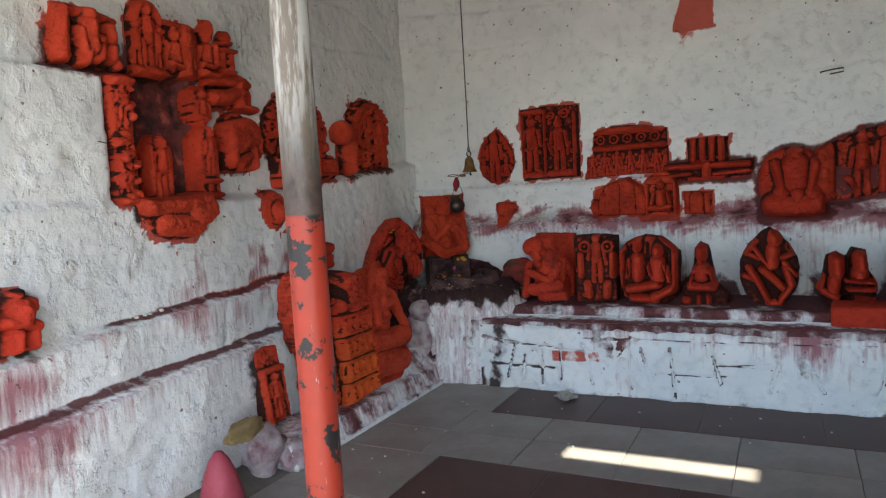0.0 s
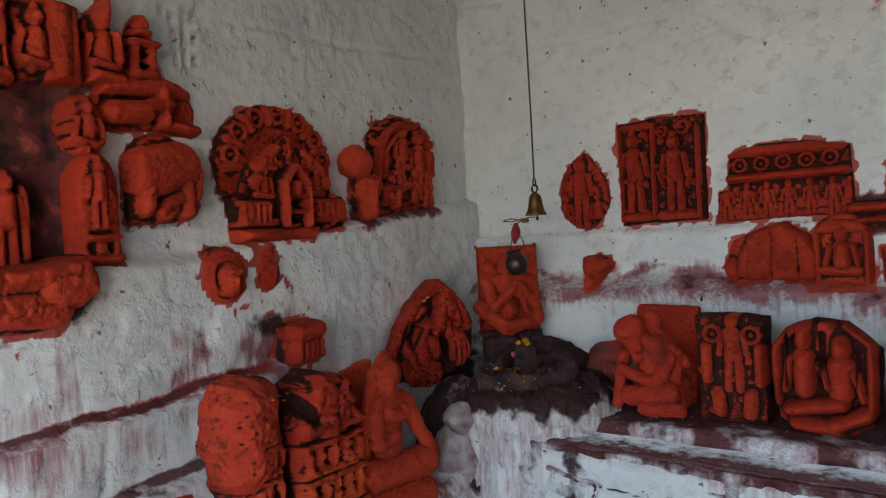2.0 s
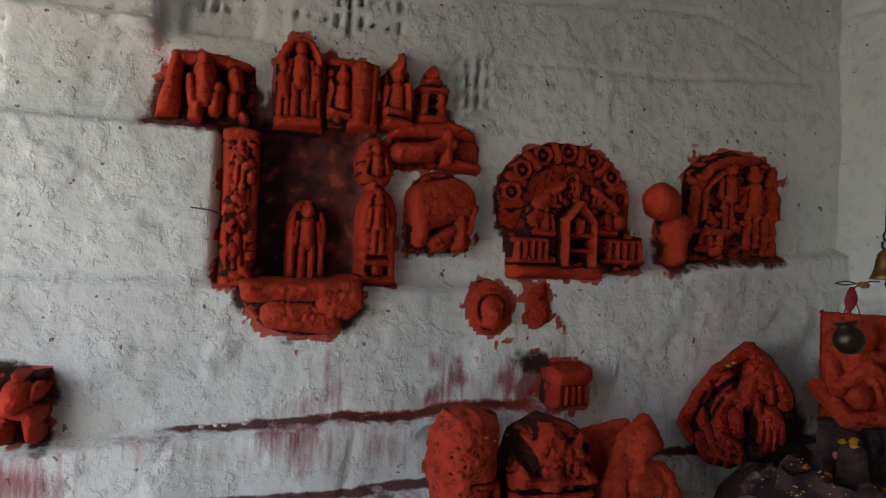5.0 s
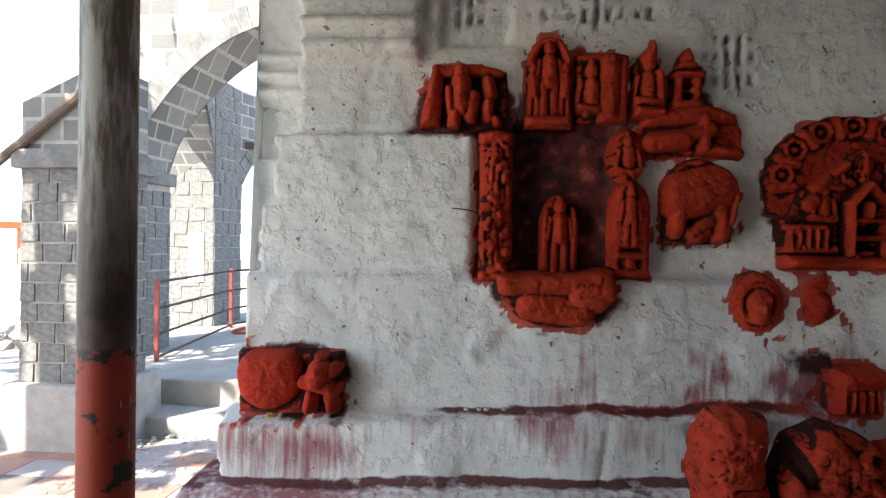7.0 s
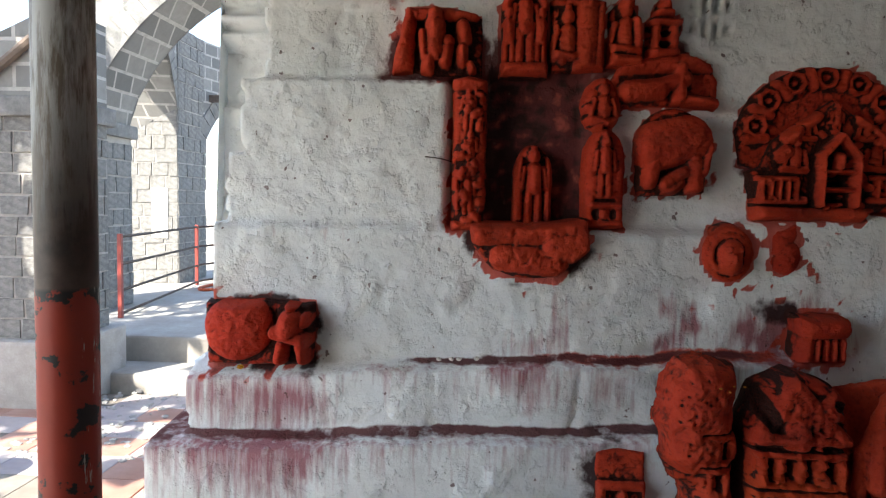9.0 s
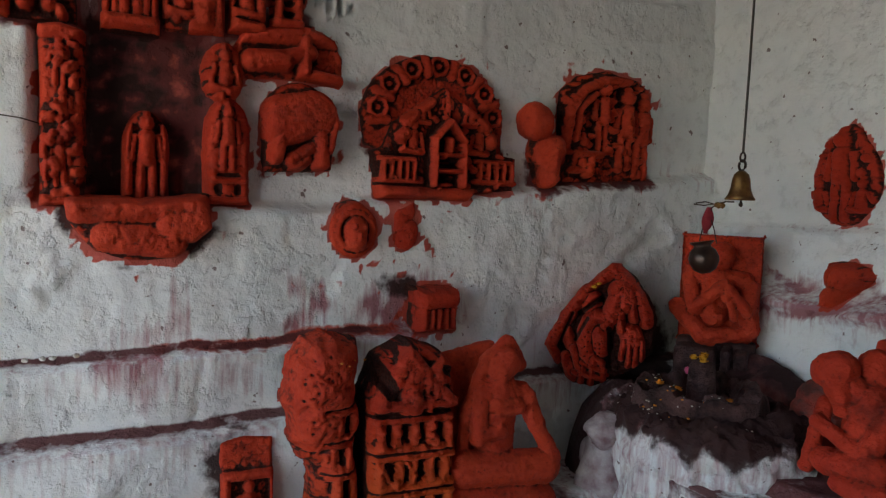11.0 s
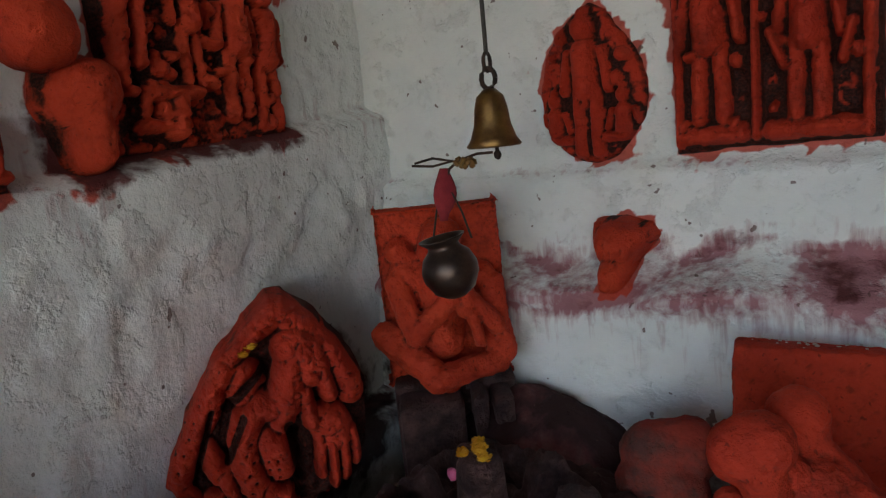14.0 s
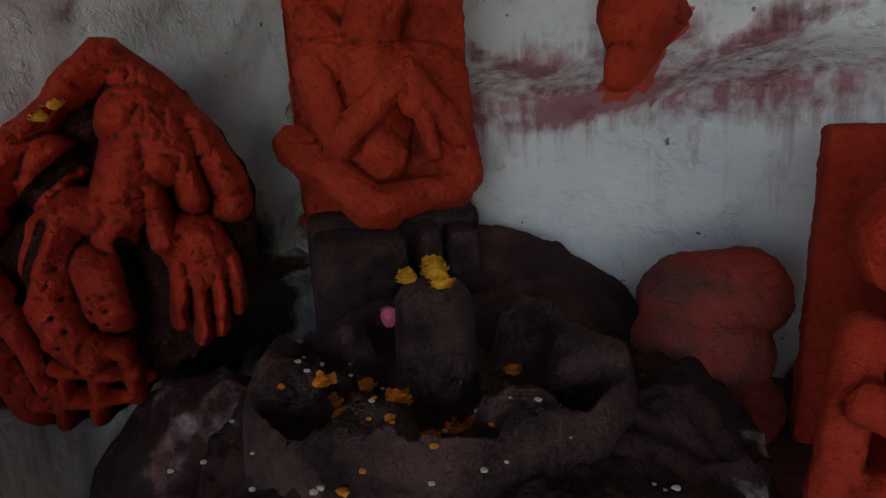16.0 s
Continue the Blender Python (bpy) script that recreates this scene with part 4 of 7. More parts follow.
    sunk = crease_shade * smooth(0.002, 0.014, low - bump) * (0.75 + 0.5 * fbm(u * 18, v * 18, seed + 95))
    # Uncovered stone ground, plus painted shade in cuts, creases and along the rim.
    bare_shade_v = 0.8 * hole + 0.60 * bare_shade * (1 - raised) + 0.5 * busy * chisel + 0.75 * sunk + (0.35 if bare_shade else 0.15) * smooth(0.5, 0.1, k)
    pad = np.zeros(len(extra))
    attach(ob, "bare_shade", np.concatenate([bare_shade_v.ravel()[used], pad + 0.6]))
    warm = orange[0] * smooth(orange[2], orange[1], v) * (0.8 + 0.4 * fbm(u * 9, v * 9, seed + 96)) if isinstance(orange, tuple) else np.full(u.shape, orange)
    attach(ob, "orange", np.concatenate([np.clip(warm, 0, 1).ravel()[used], pad]))
    return tagged(ob, label, "carved stone", group)


def size(spec):
    return spec[1] - spec[0], spec[3] - spec[2]


def left_stone(key, thick, marks, label, out=0.0, **more):
    return stone(key, LEFT[key], LW @ Matrix.Translation((0, out, 0)), thick, marks, label, **more)


def back_stone(key, thick, marks, label, out=0.0, **more):
    return stone(key, BACK[key], BW @ Matrix.Translation((0, out, 0)), thick, marks, label, **more)


# left wall, upper cluster round the dark niche
w, h = size(LEFT["corner_carving"])
left_stone("corner_carving", 0.03, [(.06, .02, .075, .25, .045, .035), (.03, .25, .34, .25, .03, .03), (.19, .10, .19, .20, .045, .06), (.19, .235, .19, .245, .035, .06), (.15, .08, .14, .17, .02, .05),
                                  (.23, .06, .24, .14, .03, .05), (.16, .03, .17, .09, .03, .05), (.30, .06, .30, .11, .026, .05), (.31, .15, .30, .20, .03, .05), (.34, .03, .33, .05, .02, .04)],
           "vermilion-painted broken corner carving with small figures", bare_shade=0.75, seed=2)
left_stone("trio_stele", 0.03, standing(.10, .05, .32) + standing(.035, .04, .24) + standing(.165, .04, .24) + [(.01, .03, .19, .03, .03, .03)]
           + [(.02, .28, .06, .36, .02, .03), (.06, .36, .14, .36, .02, .03), (.14, .36, .18, .28, .02, .03)], "vermilion-painted arched stele of three standing figures", bare_shade=0.6, seed=3)
left_stone("seated_carving", 0.035, seated(.07, .04, .22) + [(.14, .02, .15, .27, .05, .03), (.2, .02, .2, .26, .04, .02), (.02, .28, .2, .28, .02, .02)] + clutter(14, .22, .28, 4, .016, .02), "vermilion-painted worn relief of a seated figure", bare_shade=0.4, seed=4)
left_stone("pointed_figure", 0.035, seated(.08, .05, .22) + [(.08, .25, .10, .33, .035, .04), (.03, .03, .13, .02, .03, .04), (.13, .1, .12, .18, .025, .04)], "vermilion-painted little figure with a pointed crown", bare_shade=0.3, seed=5)
left_stone("shrine_model", 0.045, [(.02, .04, .13, .04, .02, .03), (.02, .16, .13, .16, .014, .035), (.03, .20, .12, .20, .014, .03), (.075, .23, .075, .27, .03, .03), (.04, .05, .04, .15, .02, .02), (.11, .05, .11, .15, .02, .02)],
           "vermilion-painted small carved shrine finial", cut=[(.06, .08, .09, .08, .014, .03), (.06, .12, .09, .12, .012, .03)], seed=6)
left_stone("pilaster", 0.075, [(.02, .02, .14, .02, .03, .03), (.03, .60, .12, .60, .035, .03)] + standing(.07, .42, .17) + standing(.08, .26, .15) + standing(.07, .08, .17) + clutter(34, .15, .62, 7, .02, .025),
           "vermilion-painted carved door jamb beside the niche", bare_shade=0.35, seed=7)
left_stone("niche_figure", 0.05, standing(.085, .03, .30, 1.1) + [(.02, .05, .02, .28, .02, .02), (.15, .05, .15, .28, .02, .02)], "vermilion-painted standing idol inside the dark niche", out=-0.06, below=0.05, seed=8)
left_stone("pedestal_carving", 0.12, [(.06, .20, .44, .20, .06, .03), (.15, .10, .35, .08, .06, .03), (.36, .14, .46, .15, .07, .04)] + standing(.2, .06, .12) + standing(.26, .06, .12), "vermilion-painted rounded pedestal with black oily base",
           bare_shade=0.55, wear=0.008, seed=9)
left_stone("jamb_top", 0.05, seated(.08, .04, .18) + clutter(16, .16, .24, 10, .018, .02), "vermilion-painted worn rounded jamb top", seed=10)
left_stone("jamb", 0.075, standing(.08, .14, .24) + [(.02, .02, .15, .02, .02, .02), (.03, .10, .14, .10, .012, .02)], "vermilion-painted carved jamb block", cut=[(.05, .06, .05, .07, .018, .03), (.12, .06, .12, .07, .018, .03), (.05, .12, .12, .12, .01, .02)], seed=11)
left_stone("reclining_slab", 0.035, [(.08, .07, .20, .08, .045, .045), (.2, .09, .30, .12, .035, .04), (.28, .04, .28, .16, .03, .04), (.32, .03, .42, .02, .03, .04), (.02, .17, .42, .19, .04, .03)], "vermilion-painted slab with a reclining figure", seed=12)
left_stone("animal_disc", 0.05, [(.08, .20, .22, .23, .10, .05), (.06, .06, .08, .18, .035, .04), (.24, .04, .23, .18, .04, .04), (.12, .05, .2, .10, .03, .035), (.14, .02, .18, .06, .03, .03), (.27, .10, .29, .2, .025, .04)], "vermilion-painted domed relief of an animal",
           bare_shade=0.35, seed=13)
w, h = size(LEFT["arch_back"])
arch_marks = []
for i in range(7):
    a = radians(8 + 164 * i / 6)
    arch_marks += rings(.345 + .28 * math.cos(a), .20 + .23 * math.sin(a), .040, 7, .018) + [(.345 + .24 * math.cos(a + .22), .20 + .20 * math.sin(a + .22), .345 + .31 * math.cos(a + .22), .20 + .26 * math.sin(a + .22), .022, .02)]
left_stone("arch_back", 0.03, arch_marks, "vermilion-painted carved halo of seven rosettes", bare_shade=0.6, seed=14)
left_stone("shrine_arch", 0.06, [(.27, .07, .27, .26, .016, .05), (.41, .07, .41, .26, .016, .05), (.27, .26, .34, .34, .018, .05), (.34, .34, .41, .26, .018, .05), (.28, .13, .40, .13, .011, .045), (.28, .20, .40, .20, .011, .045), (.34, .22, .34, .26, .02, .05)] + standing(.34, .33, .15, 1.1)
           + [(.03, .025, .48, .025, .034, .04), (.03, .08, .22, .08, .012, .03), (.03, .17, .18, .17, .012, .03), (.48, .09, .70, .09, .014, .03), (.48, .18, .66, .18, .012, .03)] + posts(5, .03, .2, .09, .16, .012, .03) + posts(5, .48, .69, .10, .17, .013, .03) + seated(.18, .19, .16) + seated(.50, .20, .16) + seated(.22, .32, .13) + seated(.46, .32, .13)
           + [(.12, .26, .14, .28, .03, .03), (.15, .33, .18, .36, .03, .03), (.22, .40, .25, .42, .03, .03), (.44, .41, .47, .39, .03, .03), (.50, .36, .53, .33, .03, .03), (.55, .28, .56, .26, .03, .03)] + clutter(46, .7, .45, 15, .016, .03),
           "vermilion-painted temple-front relief with a central doorway", bare_shade=0.8, seed=15, res=0.0045, gain=1.5, cut=[(.31, .09, .37, .09, .016, .04), (.31, .165, .37, .165, .016, .04)])
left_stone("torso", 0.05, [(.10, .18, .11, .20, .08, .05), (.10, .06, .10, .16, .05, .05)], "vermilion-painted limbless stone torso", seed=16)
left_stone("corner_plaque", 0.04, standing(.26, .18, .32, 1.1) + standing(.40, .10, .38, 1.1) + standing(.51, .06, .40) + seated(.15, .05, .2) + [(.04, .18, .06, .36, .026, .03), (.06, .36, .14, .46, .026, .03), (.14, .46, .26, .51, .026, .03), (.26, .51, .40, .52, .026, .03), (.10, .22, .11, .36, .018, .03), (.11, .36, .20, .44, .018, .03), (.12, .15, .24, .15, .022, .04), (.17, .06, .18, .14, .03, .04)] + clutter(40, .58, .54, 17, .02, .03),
           "vermilion-painted figure plaque beside the corner", bare_shade=0.7, seed=17, busy=0.35)
left_stone("disc", 0.04, [(.11, .09, .11, .14, .052, .045), (.09, .145, .09, .15, .012, .055), (.13, .145, .13, .15, .012, .055), (.11, .10, .11, .12, .014, .055)] + rings(.11, .125, .075, 16, .018) + rings(.11, .125, .10, 22, .012), "vermilion-painted round lotus medallion with a face", out=0.05, bare_shade=0.3, seed=18)
left_stone("patch", 0.012, [(.09, .05, .10, .09, .05, .02), (.06, .12, .1, .18, .04, .014)], "flaking vermilion-painted stone patch", out=0.075, edge=0.015, seed=19)
left_stone("panel_carving", 0.06, posts(4, .05, .18, .02, .10, .013, .025) + [(.04, .15, .19, .16, .05, .03), (.03, .03, .03, .14, .03, .02)], "small vermilion-painted chipped panel blackened by soot", out=0.12, bare_shade=0.6, seed=20)
left_stone("corner_lion", 0.06, [(.14, .16, .16, .17, .13, .05), (.35, .16, .36, .19, .055, .07), (.36, .26, .36, .27, .03, .06), (.30, .15, .42, .12, .03, .06), (.32, .05, .33, .1, .03, .06), (.41, .05, .40, .10, .03, .05), (.41, .19, .42, .21, .025, .05)],
           "vermilion-painted corner block with a small squatting lion", out=0.10, bare_shade=0.75, seed=21)
ball = bmesh.new()
lump(ball, (0, 0, 0), (0.085, 0.10, 0.09), 3, 0.12, 4)
ob = part("ball_stone", ball, RED, None, "", True)
ob.matrix_world = LW @ pose(5.0, 0.07, 1.81)
tagged(ob, "vermilion-painted round stone set against the wall", "carved stone", "carved stones")

# back wall
back_stone("oval_figure", 0.04, standing(.16, .04, .38) + seated(.06, .06, .16) + seated(.26, .06, .16) + clutter(10, .3, .4, 22, .02, .02), "vermilion-painted egg-shaped figure stone", bare_shade=0.4, seed=22)
back_stone("tall_plaque", 0.035, standing(.11, .09, .42, 1.1) + standing(.33, .08, .40, 1.1) + [(.03, .03, .03, .54, .012, .025), (.215, .04, .22, .54, .012, .03), (.45, .03, .455, .50, .014, .025), (.05, .05, .18, .05, .026, .03), (.25, .05, .43, .05, .026, .03), (.06, .54, .19, .54, .022, .03), (.25, .28, .28, .20, .014, .04), (.42, .28, .40, .2, .014, .04)]
           + rings(.38, .51, .032, 8, .025) + rings(.27, .50, .026, 8, .025) + clutter(30, .48, .58, 23, .018, .03), "vermilion-painted tall rectangular figure plaque", bare_shade=0.8, seed=23, busy=0.35)
back_stone("frieze_plaque", 0.045, [(.08, .22, .6, .22, .022, .04), (.08, .35, .58, .34, .028, .03)] + [m for i in range(5) for m in rings(.14 + .10 * i, .285, .032, 7, .022)] + [m for i in range(6) for m in standing(.07 + .095 * i, .02, .18)],
           "vermilion-painted frieze plaque with a row of figures", bare_shade=0.6, seed=24)
back_stone("small_plaque", 0.05, posts(4, .02, .27, .03, .19, .022, .03) + clutter(10, .28, .2, 25, .016, .02), "small vermilion-painted square plaque", bare_shade=0.5, seed=25)
back_stone("cross_bracket", 0.06, [(.04, .11, .58, .11, .022, .03), (.36, .05, .60, .06, .014, .03), (.2, .02, .42, .02, .02, .03), (.31, .02, .31, .16, .035, .04), (.04, .05, .2, .06, .014, .03)], "vermilion-painted moulded stone bracket", bare_shade=0.7, seed=26)
back_stone("animal_carving", 0.07, [(.09, .13, .09, .14, .07, .03), (.07, .03, .08, .06, .05, .05)], "vermilion-painted broken animal head of stone", out=0.06, below=0.06, seed=27)
back_stone("horse_lump", 0.06, [(.05, .07, .05, .09, .05, .04), (.18, .06, .2, .22, .075, .05), (.30, .05, .30, .26, .07, .05), (.40, .06, .39, .22, .05, .04), (.12, .08, .14, .16, .05, .04)], "vermilion-painted worn horse-like stone", out=0.03, below=0.05, seed=28)
back_stone("arched_stele", 0.05, seated(.125, .06, .24) + [(.02, .04, .02, .26, .018, .02), (.23, .04, .23, .26, .018, .02), (.04, .29, .2, .29, .03, .02)], "vermilion-painted small arched stele", out=0.05, below=0.05, seed=29)
back_stone("little_shrine", 0.04, [(.10, .03, .10, .12, .05, .03), (.04, .03, .04, .15, .018, .02), (.17, .03, .17, .15, .018, .02)], "small vermilion-painted stone shrine on the ledge", out=0.05, below=0.05, seed=30)
back_stone("broad_seated", 0.09, [(.24, .25, .24, .36, .09, .07), (.16, .22, .12, .38, .035, .06), (.33, .22, .36, .38, .035, .06), (.12, .10, .36, .10, .09, .08), (.16, .04, .16, .18, .06, .07), (.25, .04, .25, .18, .05, .08), (.34, .04, .34, .18, .06, .07), (.24, .43, .24, .45, .05, .06)],
           "vermilion-painted broad seated idol on the ledge", out=0.03, below=0.05, edge=0.05, seed=31)
back_stone("figure_group", 0.05, [(.10, .12, .10, .34, .09, .06), (.10, .04, .11, .09, .06, .05), (.04, .42, .06, .48, .05, .04), (.14, .42, .14, .46, .035, .04)] + rings(.22, .46, .04, 8, .03)
           + standing(.34, .06, .40) + standing(.48, .08, .42) + [(.58, .08, .66, .14, .04, .05), (.62, .16, .62, .34, .04, .05), (.70, .05, .70, .4, .04, .05)] + clutter(22, .78, .5, 32, .03, .03), "vermilion-painted cluster of worn figures on the ledge", bare_shade=0.7, seed=32)
back_stone("large_panel", 0.05, [(.05, .06, .05, .72, .030, .03), (.13, .06, .13, .74, .026, .03), (.70, .06, .70, .70, .03, .03), (.20, .30, .70, .32, .02, .03), (.20, .70, .66, .74, .04, .03)] + standing(.27, .34, .36, 1.1) + standing(.45, .34, .38, 1.1) + standing(.60, .34, .32, 1.1) + seated(.30, .06, .24) + seated(.54, .06, .24) + clutter(60, .74, .8, 33, .026, .03),
           "large vermilion-painted carved panel", bare_shade=0.7, seed=33, busy=0.35, cut=[(.30, .62, .32, .64, .03, .05), (.36, .48, .36, .56, .02, .04)])

# the row on the bench
LOWM = facing((0, 5.61, 0), (1, 0, 0), (0, -1, 0))


def low_stone(key, thick, marks, label, out=0.0, **more):
    return stone(key, LOW[key], LOWM @ Matrix.Translation((0, out, 0)), thick, marks, label, below=0.02, **more)




def moulded(name, parts, label, voxel=0.007, orange=0.0, bare_shade=0.0, mat=None):
    """One blended body out of rounded limbs (x, y, z, x, y, z, radius) and slabs (a matrix and three sizes)."""
    bm = bmesh.new()
    for p in parts:
        if isinstance(p[0], Matrix):
            box(bm, -p[1] / 2, p[1] / 2, -p[2] / 2, p[2] / 2, -p[3] / 2, p[3] / 2, 0.015, p[0])
            continue
        a, b, r = Vector(p[0:3]), Vector(p[3:6]), p[6]
        d = b - a
        q = bmesh.ops.create_uvsphere(bm, u_segments=20, v_segments=14, radius=1.0)
        turn = d.to_track_quat("Z", "Y").to_matrix() if d.length > 1e-5 else Matrix.Identity(3)
        for v in q["verts"]:
            c = v.co * r
            c.z += d.length / 2 * (1 if v.co.z > 0 else -1)
            v.co = (a + b) / 2 + turn @ c
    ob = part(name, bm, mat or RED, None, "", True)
    re = ob.modifiers.new("blend", "REMESH")
    re.mode, re.voxel_size, re.use_smooth_shade = "VOXEL", voxel, True
    sm = ob.modifiers.new("soften", "SMOOTH")
    sm.factor, sm.iterations = 0.5, 3
    clouds = bpy.data.textures.new("worn", "CLOUDS")
    clouds.noise_scale, clouds.noise_depth = 0.05, 4
    dis = ob.modifiers.new("worn", "DISPLACE")
    dis.texture, dis.strength, dis.mid_level, dis.texture_coords = clouds, 0.014, 0.5, "GLOBAL"
    grit = bpy.data.textures.new("grit", "CLOUDS")
    grit.noise_scale, grit.noise_depth = 0.016, 3
    dents = ob.modifiers.new("grit", "DISPLACE")
    dents.texture, dents.strength, dents.mid_level, dents.texture_coords = grit, 0.007, 0.5, "GLOBAL"
    return tagged(ob, label, "carved stone", "carved stones")


NEARER = Matrix.Translation((0.058, 0.336, 0.128)) @ Matrix.Scale(0.91, 4)
SLABM = Matrix.Translation((-0.29, 5.82, 0.72)) @ pose(0, 0, 0, -5, 2, 6)
SITTER = [(-.445, 5.61, .87, -.405, 5.62, .89, .062), (-.41, 5.60, .845, -.395, 5.61, .80, .046), (-.395, 5.61, .79, -.39, 5.62, .74, .028), (-.38, 5.65, .82, -.34, 5.68, .76, .05), (-.33, 5.70, .76, -.35, 5.69, .57, .085),
          (-.39, 5.68, .755, -.27, 5.70, .75, .056), (-.255, 5.67, .735, -.285, 5.62, .605, .040), (-.29, 5.61, .605, -.465, 5.60, .675, .028), (-.475, 5.65, .74, -.50, 5.60, .50, .030), (-.43, 5.61, .54, -.235, 5.61, .57, .050),
          (-.35, 5.58, .485, -.18, 5.59, .495, .036), (-.225, 5.71, .75, -.235, 5.70, .62, .030), (-.37, 5.72, .90, -.19, 5.74, .70, .028), (-.34, 5.64, .55, -.25, 5.64, .53, .065), (-.36, 5.72, .62, -.36, 5.74, .90, .06)]
moulded("leaning_sitter", [(SLABM, 0.30, 0.09, 0.54), (-0.25, 5.70, 0.50, -0.25, 5.75, 0.60, 0.09)] + [(*(NEARER @ Vector(r[0:3])), *(NEARER @ Vector(r[3:6])), 0.91 * r[6]) for r in SITTER],
        "vermilion-painted cross-legged sitter with bowed head before a slab", 0.005)
low_stone("dark_panel", 0.07, standing(.17, .16, .34) + rings(.09, .40, .035, 8, .03) + rings(.25, .40, .035, 8, .03) + [(.06, .2, .06, .34, .025, .03), (.28, .2, .28, .34, .025, .03), (.11, .06, .10, .14, .03, .03), (.23, .06, .24, .14, .03, .03)] + clutter(12, .34, .5, 35, .016, .02),
          "dark stone panel with small vermilion figures in relief", edge=0.02, bare_shade=0.95, seed=35)
low_stone("round_stele", 0.06, [(.15, .20, .15, .33, .042, .05), (.15, .39, .155, .45, .030, .055), (.28, .20, .28, .30, .050, .05), (.285, .36, .285, .39, .036, .06), (.385, .14, .39, .38, .020, .04), (.05, .14, .05, .38, .020, .04), (.05, .38, .14, .47, .020, .03), (.30, .47, .385, .39, .020, .03),
                              (.10, .12, .28, .15, .034, .06), (.26, .07, .37, .12, .034, .06), (.12, .06, .26, .05, .034, .05), (.21, .30, .24, .22, .018, .06), (.33, .28, .36, .18, .018, .06), (.10, .32, .09, .20, .018, .06)],
          "vermilion-painted rounded stele of an embracing couple", cut=[(.215, .22, .215, .42, .014, .03), (.095, .22, .09, .42, .010, .03), (.34, .22, .34, .36, .010, .02)], bare_shade=0.45, seed=36, busy=0.08)
low_stone("pointed_idol", 0.05, [(.155, .36, .15, .43, .040, .07), (.155, .30, .155, .33, .030, .05), (.155, .22, .155, .27, .052, .06), (.10, .27, .09, .19, .016, .06), (.21, .27, .225, .19, .016, .06), (.11, .26, .20, .26, .030, .055), (.09, .16, .22, .16, .034, .07), (.05, .06, .06, .06, .030, .04), (.13, .02, .13, .09, .016, .03), (.19, .02, .19, .09, .016, .03)],
          "vermilion-painted conical bust idol on a dark base", bare_shade=1.1, seed=37, busy=0.08)
low_stone("dancing_panel", 0.04, [(.21, .44, .215, .47, .044, .07), (.19, .29, .20, .38, .044, .06), (.10, .43, .05, .36, .022, .05), (.05, .36, .12, .33, .020, .05), (.06, .27, .12, .17, .024, .06), (.12, .17, .17, .06, .022, .06), (.03, .22, .10, .19, .018, .05), (.29, .44, .32, .36, .022, .05), (.32, .36, .25, .33, .020, .05),
                                (.27, .27, .30, .16, .026, .06), (.30, .16, .24, .07, .024, .06), (.14, .26, .25, .15, .028, .065), (.17, .05, .24, .05, .024, .05), (.08, .41, .16, .30, .014, .06), (.26, .30, .33, .22, .016, .05)] + rings(.30, .40, .03, 8, .04),
          "vermilion-painted oval panel of a many-armed dancer", bare_shade=1.1, seed=38, busy=0.10)
low_stone("couple", 0.045, [(.12, .22, .12, .30, .044, .08), (.245, .26, .24, .31, .044, .08), (.235, .17, .24, .22, .050, .06), (.04, .20, .03, .12, .026, .06), (.03, .12, .12, .07, .026, .06), (.17, .18, .32, .17, .018, .09), (.18, .13, .32, .125, .018, .09), (.32, .22, .33, .13, .022, .06), (.10, .12, .11, .19, .040, .06), (.20, .05, .30, .04, .034, .05)],
          "vermilion-painted seated couple with broken heads", cut=[(.15, .06, .19, .07, .024, .05), (.175, .20, .18, .30, .016, .04)], bare_shade=0.9, seed=39, busy=0.08)
low_stone("standing_torso", 0.05, [(.09, .38, .085, .46, .055, .08), (.15, .38, .16, .42, .024, .04), (.085, .27, .10, .31, .062, .07), (.09, .12, .09, .22, .055, .06), (.09, .03, .09, .07, .066, .06)], "vermilion-painted standing pillar-like torso", cut=[(.03, .35, .15, .345, .010, .03)], seed=40, busy=0.06)
low_stone("linga_idol", 0.06, [(.12, .19, .13, .30, .040, .07), (.12, .17, .125, .18, .055, .06), (.04, .08, .19, .08, .055, .07), (.20, .09, .22, .09, .025, .06)], "vermilion-painted conical stone on a round seat", cut=[(.05, .145, .2, .145, .008, .03)], seed=41, busy=0.06)
slab_bm = bmesh.new()
box(slab_bm, -0.17, 0.17, -0.10, 0.10, 0.0, 0.16, 0.025)
ob = part("broken_block", slab_bm, RED, None, "", True)
ob.matrix_world = pose(1.67, 5.33, 0.42, 4, 0, -4)
tagged(ob, "orange-red painted broken stone block lying on the bench edge", "carved stone", "carved stones")

# stones standing on the left-hand kerb
KM = facing((-1.16, 0, 0), (0, 1, 0), (1, 0, 0)) @ pose(0, 0, 0, 4, 0, 0)


